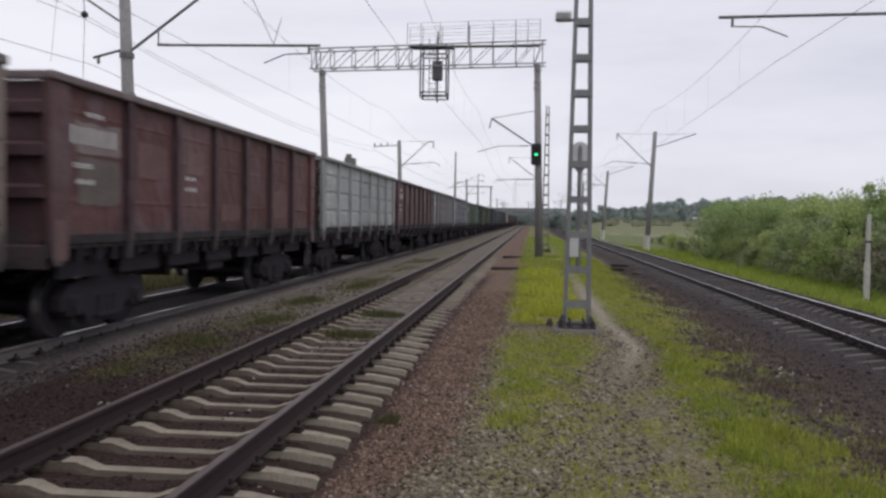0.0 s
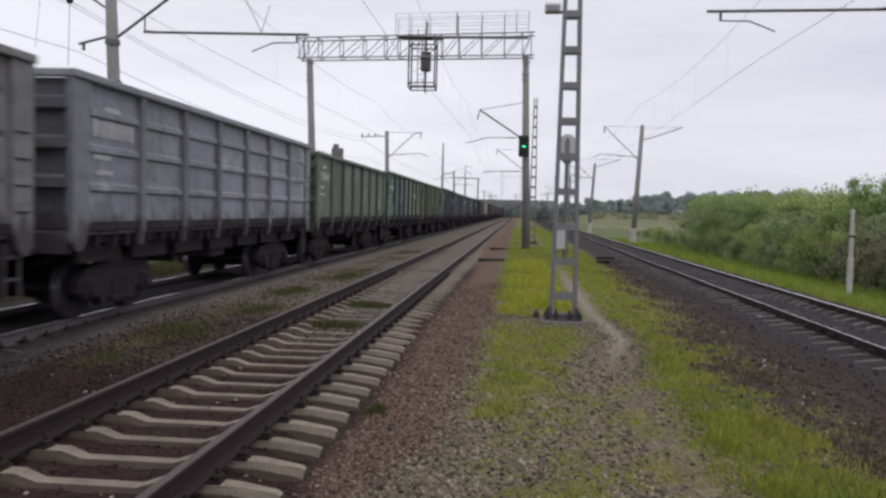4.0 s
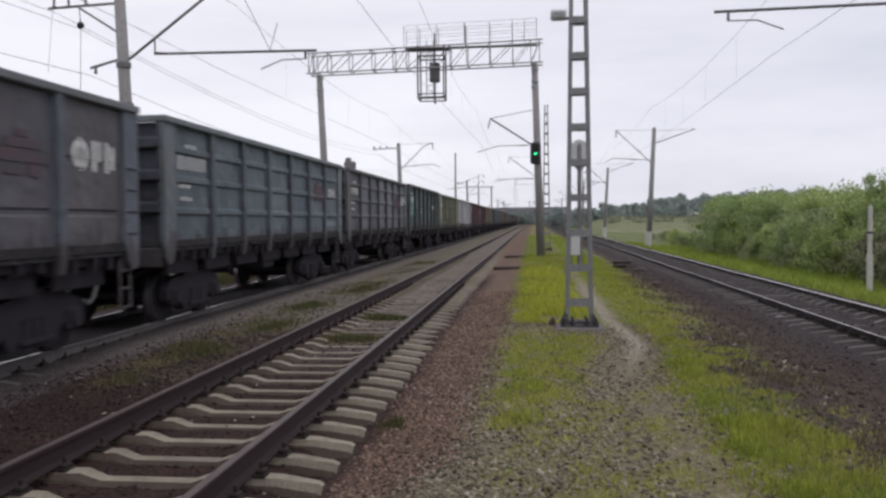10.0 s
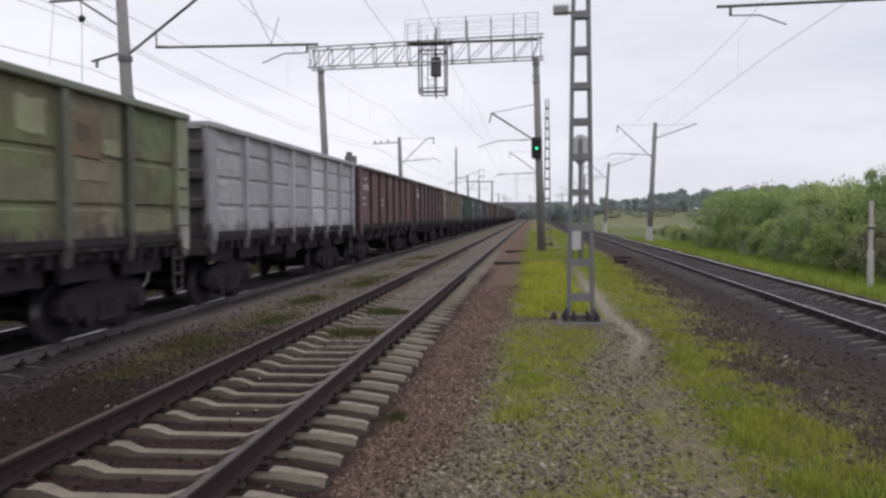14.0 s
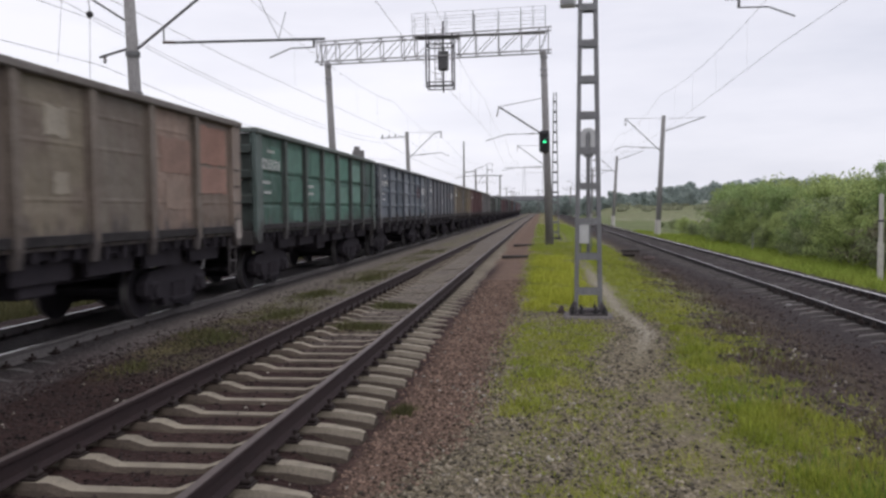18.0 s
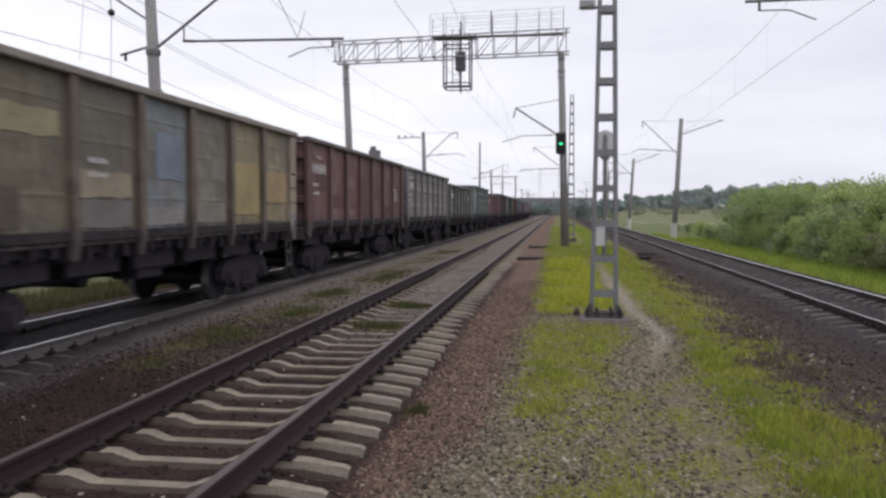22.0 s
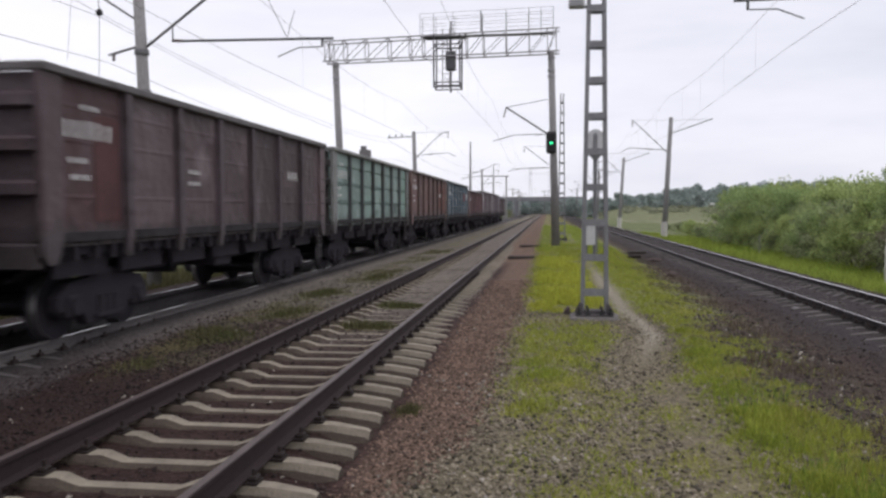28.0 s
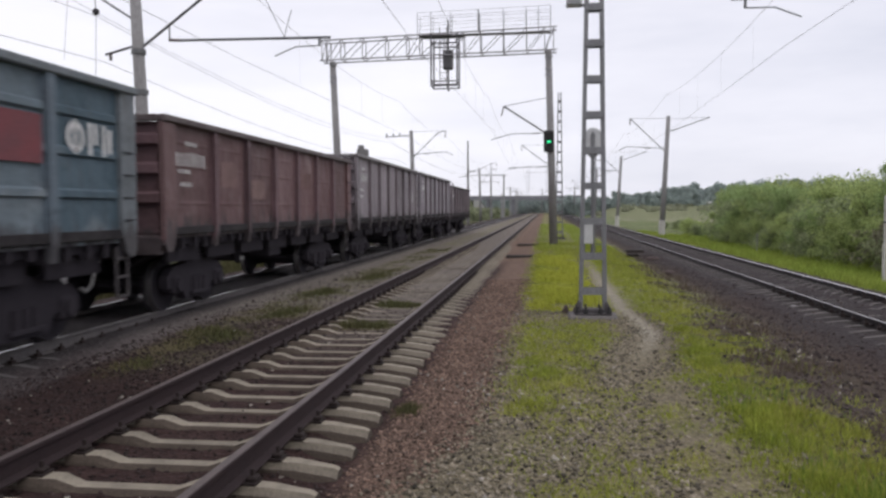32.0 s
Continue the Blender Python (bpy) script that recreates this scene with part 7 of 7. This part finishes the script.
def far_woods():
    rng = np.random.default_rng(11)
    n = 620
    x = rng.uniform(-130, 240, n)
    right = sstep(3, 6, x)
    y = 345 - 95 * right + rng.uniform(0, 60, n)
    h = 6.0 - 1.5 * right + 1.5 * np.abs(wob(x, y * 0, 0.07, 0.5)) + right * (3.0 * sstep(36, 48, x) * sstep(120, 80, x) + 2.4 * sstep(70, 110, x)) + rng.uniform(-0.9, 0.9, n)
    c = np.concatenate([np.stack([x + rng.normal(0, 1.6, n), y + rng.normal(0, 1.6, n), h * f * rng.uniform(0.9, 1.1, n) + 2.0 * sstep(14, 26, x)], 1) for f in (0.12, 0.36, 0.60, 0.78)])
    r = np.concatenate([h * 0.36, h * 0.38, h * 0.34, h * 0.22])
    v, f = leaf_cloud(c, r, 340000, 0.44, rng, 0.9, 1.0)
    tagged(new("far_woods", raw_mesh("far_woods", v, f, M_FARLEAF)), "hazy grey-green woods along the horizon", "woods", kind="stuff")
    # dull scrub along the edge of the field
    n = 120
    x = rng.uniform(14, 110, n)
    y = 225 + rng.uniform(0, 40, n)
    c = np.stack([x, y, level(x, y) + 0.1], 1)
    v, f = leaf_cloud(c, rng.uniform(0.7, 1.6, n), 26000, 0.30, rng, 0.55, 1.0)
    tagged(new("field_scrub", raw_mesh("field_scrub", v, f, M_FIELDLEAF)), "low dull scrub along the far field", "scrub", kind="stuff")
    # scrub on the bank beyond the train
    n = 330
    y = rng.uniform(75, 312, n)
    x = -13.5 - rng.uniform(0, 1, n) ** 1.5 * 32
    c = np.stack([x, y, rng.uniform(-0.4, 1.4, n)], 1)
    v, f = leaf_cloud(c, rng.uniform(0.7, 1.9, n), 42000, 0.34, rng, 0.75, 1.0)
    tagged(new("bank_scrub", raw_mesh("bank_scrub", v, f, M_BANKLEAF)), "grey-green scrub on the bank beyond the train", "scrub", kind="stuff")


far_woods()


# ---- grass and stones ----
def blades(n, region, keep, h0, h1, width, seed, lean=0.5):
    rng = np.random.default_rng(seed)
    x = rng.uniform(region[0], region[1], n)
    y = region[2] + (region[3] - region[2]) * rng.uniform(0, 1, n) ** region[4]
    ok = rng.uniform(0, 1, n) < keep(x, y)
    x, y = x[ok], y[ok]
    n = len(x)
    z = level(x, y) - 0.01
    h = rng.uniform(h0, h1, n) * (0.6 + 0.5 * np.abs(wob(x, y, 2.0, 0.9))) * (0.45 + 0.55 * np.clip(keep(x, y), 0, 1))
    a = rng.uniform(0, 2 * np.pi, n)
    d = np.stack([np.cos(a), np.sin(a)], 1)
    w = width * (0.7 + 0.03 * y) * rng.uniform(0.7, 1.3, n)
    b = rng.uniform(0, 2 * np.pi, n)
    le = (rng.uniform(0.1, lean, n) * h)[:, None] * np.stack([np.cos(b), np.sin(b)], 1)
    p = np.stack([x, y], 1)
    base0 = np.concatenate([p - d * w[:, None], z[:, None]], 1)
    base1 = np.concatenate([p + d * w[:, None], z[:, None]], 1)
    mid = np.concatenate([p + le * 0.4, (z + h * 0.6)[:, None]], 1)
    m0 = mid - np.concatenate([d * w[:, None] * 0.7, 0 * z[:, None]], 1)
    m1 = mid + np.concatenate([d * w[:, None] * 0.7, 0 * z[:, None]], 1)
    tip = np.concatenate([p + le, (z + h)[:, None]], 1)
    v = np.stack([base0, base1, m1, m0, tip], 1).reshape(-1, 3)
    i = np.arange(n)[:, None] * 5
    f = np.concatenate([i + np.array([[0, 1, 2]]), i + np.array([[0, 2, 3]]), i + np.array([[3, 2, 4]])])
    return v, f


v, f = blades(290000, (-0.8, 3.9, 3.6, 45, 1.7), lambda x, y: grass_at(x, y) ** 1.1, 0.035, 0.14, 0.0042, 21, 0.9)
tagged(new("grass", raw_mesh("grass", v, f, M_GRASS)), "fresh yellow-green grass growing through the gravel", "grass", kind="stuff")
v, f = blades(62000, (1.2, 3.3, 3.6, 13, 1.3), lambda x, y: sstep(1.35, 1.9, x) * grass_at(x, y) * np.clip(0.45 + wob(x, y, 3.1, 1.1), 0, 1), 0.08, 0.26, 0.0040, 22, 0.8)
tagged(new("tall_grass", raw_mesh("tall_grass", v, f, M_GRASS)), "taller grass between the path and the dark ballast", "grass", kind="stuff")
v, f = blades(15000, (1.3, 3.2, 3.6, 12, 1.3), lambda x, y: sstep(1.5, 2.0, x) * grass_at(x, y) * np.clip(0.1 + wob(x, y, 2.3, 2.6), 0, 1), 0.14, 0.32, 0.0045, 43)
tagged(new("green_tufts", raw_mesh("green_tufts", v, f, M_TUFT)), "taller dark green tufts standing in the grass", "grass", kind="stuff")
v, f = blades(9000, (1.6, 3.3, 3.6, 10, 1.2), lambda x, y: sstep(1.8, 2.3, x) * grass_at(x, y) * np.clip(0.2 + wob(x, y, 3.7, 4.1), 0, 1), 0.18, 0.36, 0.0028, 44, 0.5)
tagged(new("straw_stalks", raw_mesh("straw_stalks", v, f, M_STRAW)), "pale straw stalks among the grass", "grass", kind="stuff")
v, f = blades(130000, (-6.3, -1.2, 5, 40, 1.5), lambda x, y: grass_at(x, y) ** 1.3, 0.03, 0.13, 0.005, 23)
tagged(new("track_weeds", raw_mesh("track_weeds", v, f, M_GRASS_DULL)), "sparse dull weeds between the tracks", "weeds", kind="stuff")
v, f = blades(11000, (-3.8, -2.2, 12.2, 16.9, 1.0), lambda x, y: np.clip(grass_at(x, y) * 1.5 - 0.2, 0, 1), 0.10, 0.22, 0.006, 28)
tagged(new("track_tufts", raw_mesh("track_tufts", v, f, M_WEED)), "green tufts growing between the sleepers", "weeds", kind="stuff")
v, f = blades(2200, (-1.6, -1.15, 7.6, 8.2, 1.0), lambda x, y: np.exp(-(((x + 1.38) / 0.11) ** 2 + ((y - 7.9) / 0.14) ** 2)), 0.06, 0.15, 0.005, 29)
tagged(new("grass_tuft", raw_mesh("grass_tuft", v, f, M_GRASS_DULL)), "small bright grass tuft beside the sleeper ends", "grass", kind="stuff")
v, f = blades(110000, (-0.8, 3.4, -5.0, 3.9, 1.0), lambda x, y: grass_at(x, y) ** 1.3, 0.035, 0.15, 0.006, 41, 0.9)
tagged(new("grass", raw_mesh("grass", v, f, M_GRASS)), "yellow-green grass on the trodden strip", "grass", kind="stuff")
v, f = blades(40000, (-0.7, 3.4, 38, 100, 1.4), lambda x, y: grass_at(x, y), 0.05, 0.20, 0.0042, 45, 0.9)
tagged(new("grass", raw_mesh("grass", v, f, M_VERGE)), "green grass on the strip beyond the gantry", "grass", kind="stuff")
CLUMPS = ((-5.45, 10.1, 0.26, 0.34), (-5.05, 12.0, 0.34, 0.5), (-5.6, 12.6, 0.3, 0.4), (-4.85, 14.6, 0.3, 0.7), (-5.3, 18.5, 0.4, 0.9), (-4.9, 23.0, 0.35, 1.2))
v, f = blades(42000, (-6.2, -4.2, 6.5, 26, 1.2), lambda x, y: np.clip(sum(np.exp(-(((x - a) / p) ** 2 + ((y - b) / q) ** 2)) for a, b, p, q in CLUMPS) * (0.75 + 0.6 * wob(x, y, 7.0, 0.5)), 0, 1), 0.08, 0.24, 0.006, 30)
tagged(new("weed_clumps", raw_mesh("weed_clumps", v, f, M_WEED)), "leafy olive weed clumps between the tracks", "weeds", kind="stuff")
v, f = blades(50000, (8.0, 16, 18, 75, 1.3), lambda x, y: grass_at(x, y), 0.15, 0.45, 0.012, 24)
tagged(new("verge_grass", raw_mesh("verge_grass", v, f, M_VERGE)), "green verge below the shrub belt", "grass", kind="stuff")
v, f = blades(24000, (-14, -9.9, 6, 40, 1.3), lambda x, y: grass_at(x, y), 0.15, 0.4, 0.012, 25)
tagged(new("far_side_grass", raw_mesh("far_side_grass", v, f, M_GRASS_DULL)), "grass on the far side of the train", "grass", kind="stuff")
v, f = blades(15000, (2.1, 4.6, 5, 30, 1.4), lambda x, y: sstep(-0.3, 0.6, wob(x, y, 1.7, 0.8) + 0.5 * wob(x, y, 8.0, 0.1)) * sstep(4.6, 3.2, x) * (1 - 0.9 * np.clip(1.6 * grass_at(x, y), 0, 1)), 0.08, 0.30, 0.005, 27)
tagged(new("dry_weeds", raw_mesh("dry_weeds", v, f, M_DRY)), "dry brown weeds on the dark ballast", "weeds", kind="stuff")
v, f = blades(34000, (-0.5, 1.2, 14.8, 36, 1.3), lambda x, y: np.clip(1.5 * wob(x, y, 1.3, 0.3) + 0.5 * wob(x, y, 4.0, 1.3) + 0.50, 0, 1) * sstep(1.25, 0.8, x) * sstep(-0.5, 0.0, x) * sstep(14.6, 16.0, y) * sstep(36, 27, y), 0.10, 0.28, 0.007, 26)
tagged(new("yellow_weeds", raw_mesh("yellow_weeds", v, f, M_FLOWER)), "bright yellow-green flowering weeds behind the mast", "weeds", kind="stuff")


def stones(n, region, keep, s0, s1, seed):
    rng = np.random.default_rng(seed)
    x = rng.uniform(region[0], region[1], n)
    y = region[2] + (region[3] - region[2]) * rng.uniform(0, 1, n) ** region[4]
    ok = rng.uniform(0, 1, n) < keep(x, y)
    x, y = x[ok], y[ok]
    n = len(x)
    s = s0 + (s1 - s0) * rng.uniform(0, 1, n) ** 2
    z = level(x, y) + s * 0.15
    oct6 = np.array([[1, 0, 0], [0, 1, 0], [-1, 0, 0], [0, -1, 0], [0, 0, 0.75], [0, 0, -0.75]])
    a = rng.uniform(0, 2 * np.pi, n)
    c, sn = np.cos(a), np.sin(a)
    loc = oct6[None] * rng.uniform(0.6, 1.3, (n, 6, 1)) + rng.uniform(-0.25, 0.25, (n, 6, 3))
    px = loc[..., 0] * c[:, None] - loc[..., 1] * sn[:, None]
    py = loc[..., 0] * sn[:, None] + loc[..., 1] * c[:, None]
    v = np.stack([x[:, None] + px * s[:, None], y[:, None] + py * s[:, None], z[:, None] + loc[..., 2] * s[:, None]], -1).reshape(-1, 3)
    tri = np.array([[0, 1, 4], [1, 2, 4], [2, 3, 4], [3, 0, 4], [1, 0, 5], [2, 1, 5], [3, 2, 5], [0, 3, 5]])
    f = (np.arange(n)[:, None, None] * 6 + tri[None]).reshape(-1, 3)
    return v, f


v, f = stones(34000, (-1.65, -0.25, 3.4, 22, 1.6), lambda x, y: 0.92 * sstep(0.30, -0.15, x - red_edge(y)) * sstep(-1.62, -1.30, x), 0.009, 0.027, 31)
tagged(new("reddish_gravel", raw_mesh("reddish_gravel", v, f, M_STONE_RED)), "reddish-brown gravel beside the middle track", "gravel", kind="stuff")
v, f = stones(50000, (-1.5, 2.0, 3.4, 15, 1.5), lambda x, y: sstep(-0.25, 0.2, x - red_edge(y)) * (0.85 - 0.7 * grass_at(x, y)) * (1 - 0.8 * bare_at(x, y)) * (1 - 0.95 * np.exp(-((x - path_x(y)) / 0.21) ** 2) * sstep(8.0, 11.0, y)), 0.008, 0.029, 32)
tagged(new("grey_gravel", raw_mesh("grey_gravel", v, f, M_STONE_GREY)), "grey gravel of the trodden ground", "gravel", kind="stuff")
v, f = stones(34000, (-6.4, -1.6, 4.2, 26, 1.5), lambda x, y: (0.85 - 0.55 * sstep(1.4, 1.2, np.abs(x - MID))) * (0.25 + 0.75 * sstep(18, 9, y)), 0.010, 0.030, 33)
tagged(new("track_ballast", raw_mesh("track_ballast", v, f, M_STONE_DARK)), "brown ballast stones in and between the tracks", "ballast", kind="stuff")
v, f = stones(26000, (2.2, 7.6, 5, 40, 1.4), lambda x, y: (0.9 - 0.8 * grass_at(x, y)) * (1 - 0.8 * sstep(1.8, 1.5, np.abs(x - RIGHT))), 0.012, 0.04, 34)
tagged(new("dark_ballast", raw_mesh("dark_ballast", v, f, M_STONE)), "dark brown ballast of the main track", "ballast", kind="stuff")

v, f = stones(38000, (-1.65, 2.0, -5.0, 3.6, 1.0), lambda x, y: 0.9 - 0.5 * grass_at(x, y), 0.008, 0.026, 37)
tagged(new("path_gravel", raw_mesh("path_gravel", v, f, M_STONE_GREY)), "grey gravel of the strip beside the track", "gravel", kind="stuff")
v, f = stones(26000, (-6.4, -1.6, -5.0, 4.3, 1.0), lambda x, y: 0.85 + 0 * x, 0.012, 0.032, 38)
tagged(new("track_ballast", raw_mesh("track_ballast", v, f, M_STONE_DARK)), "brown ballast stones between the sleepers", "ballast", kind="stuff")
M_STONE_PALE = mat("pale_stone", (0.34, 0.31, 0.27), (0.22, 0.20, 0.175), 0.9, scale=1.4, fine=80, bump=0.2, island=0.4)
v, f = stones(900, (-6.3, -1.5, 4.4, 24, 1.3), lambda x, y: 0.2 + 0.8 * sstep(0.0, 0.6, wob(x, y, 1.3, 0.6)), 0.010, 0.028, 35)
tagged(new("pale_stones", raw_mesh("pale_stones", v, f, M_STONE_PALE)), "scattered pale stones on the brown ballast", "stones", kind="stuff")
v, f = stones(2200, (-1.5, 3.9, 4.0, 18, 1.4), lambda x, y: sstep(0.12, 0.3, np.abs(x - path_x(y))) * 0.25 + 0.75 * sstep(0.1, 0.6, wob(x, y, 1.9, 1.6)), 0.012, 0.034, 36)
tagged(new("pale_stones", raw_mesh("pale_stones", v, f, M_STONE_PALE)), "scattered pale stones on the trodden gravel", "stones", kind="stuff")


# ---- motions ----
RUN_T = [0, 1, 2, 3, 4.5, 6, 7, 8, 9, 10, 11, 12, 13, 14, 15.5, 17, 18, 19, 20, 21, 22, 23, 24, 25, 26.5, 28, 29, 30, 31, 32]
RUN_D = [0.10, 0.48, 0.06, 0.39, 0.2, 0.20, -0.30, 0.0, 0.20, -0.05, 0.12, -0.13, -0.15, -0.08, -0.2, -0.28, -0.20, -0.34, -0.38, -0.36, -0.32, -0.30, -0.16, -0.46, -0.05, 0.37, 0.45, 0.02, 0.42, 0.15]


def travelled(t):
    """Metres that the train has gone; it runs a little unevenly and hangs back for a moment at 11 s."""
    return 13.694 * t - 0.00927 * t * t - 0.55 * math.exp(-((t - 11.0) / 0.35) ** 2) + float(np.interp(t, RUN_T, RUN_D))


def motions():
    times = [0, 1, 2, 3, 4, 5, 6, 7, 8, 9, 9.6] + [10 + 0.1 * i for i in range(21)] + [12.4] + list(range(13, 33))
    for k, w in WAGONS.items():
        walk(w, [(t, pose(TRAIN, stands(k) - travelled(t), TRAIN_Z)) for t in times])
    for ws, k, off, bogie in WHEELS:
        # each wheelset rolls while it passes the stretch of line near the mast
        here = stands(k) + bogie + off
        rows = [(0.0, pose(0, off, 0.475))]
        for i in range(1, 960):
            t = i / 30
            if -4.0 < here - travelled(t) < 62.0:
                rows.append((t, pose(0, off, 0.475, math.degrees(travelled(t) / 0.475) % 360.0)))
        if len(rows) > 1 and rows[1][0] > 0.05:
            rows[0] = (0.0, rows[1][1])
        rows.append((32.0, rows[-1][1]))
        walk(ws, rows)


motions()
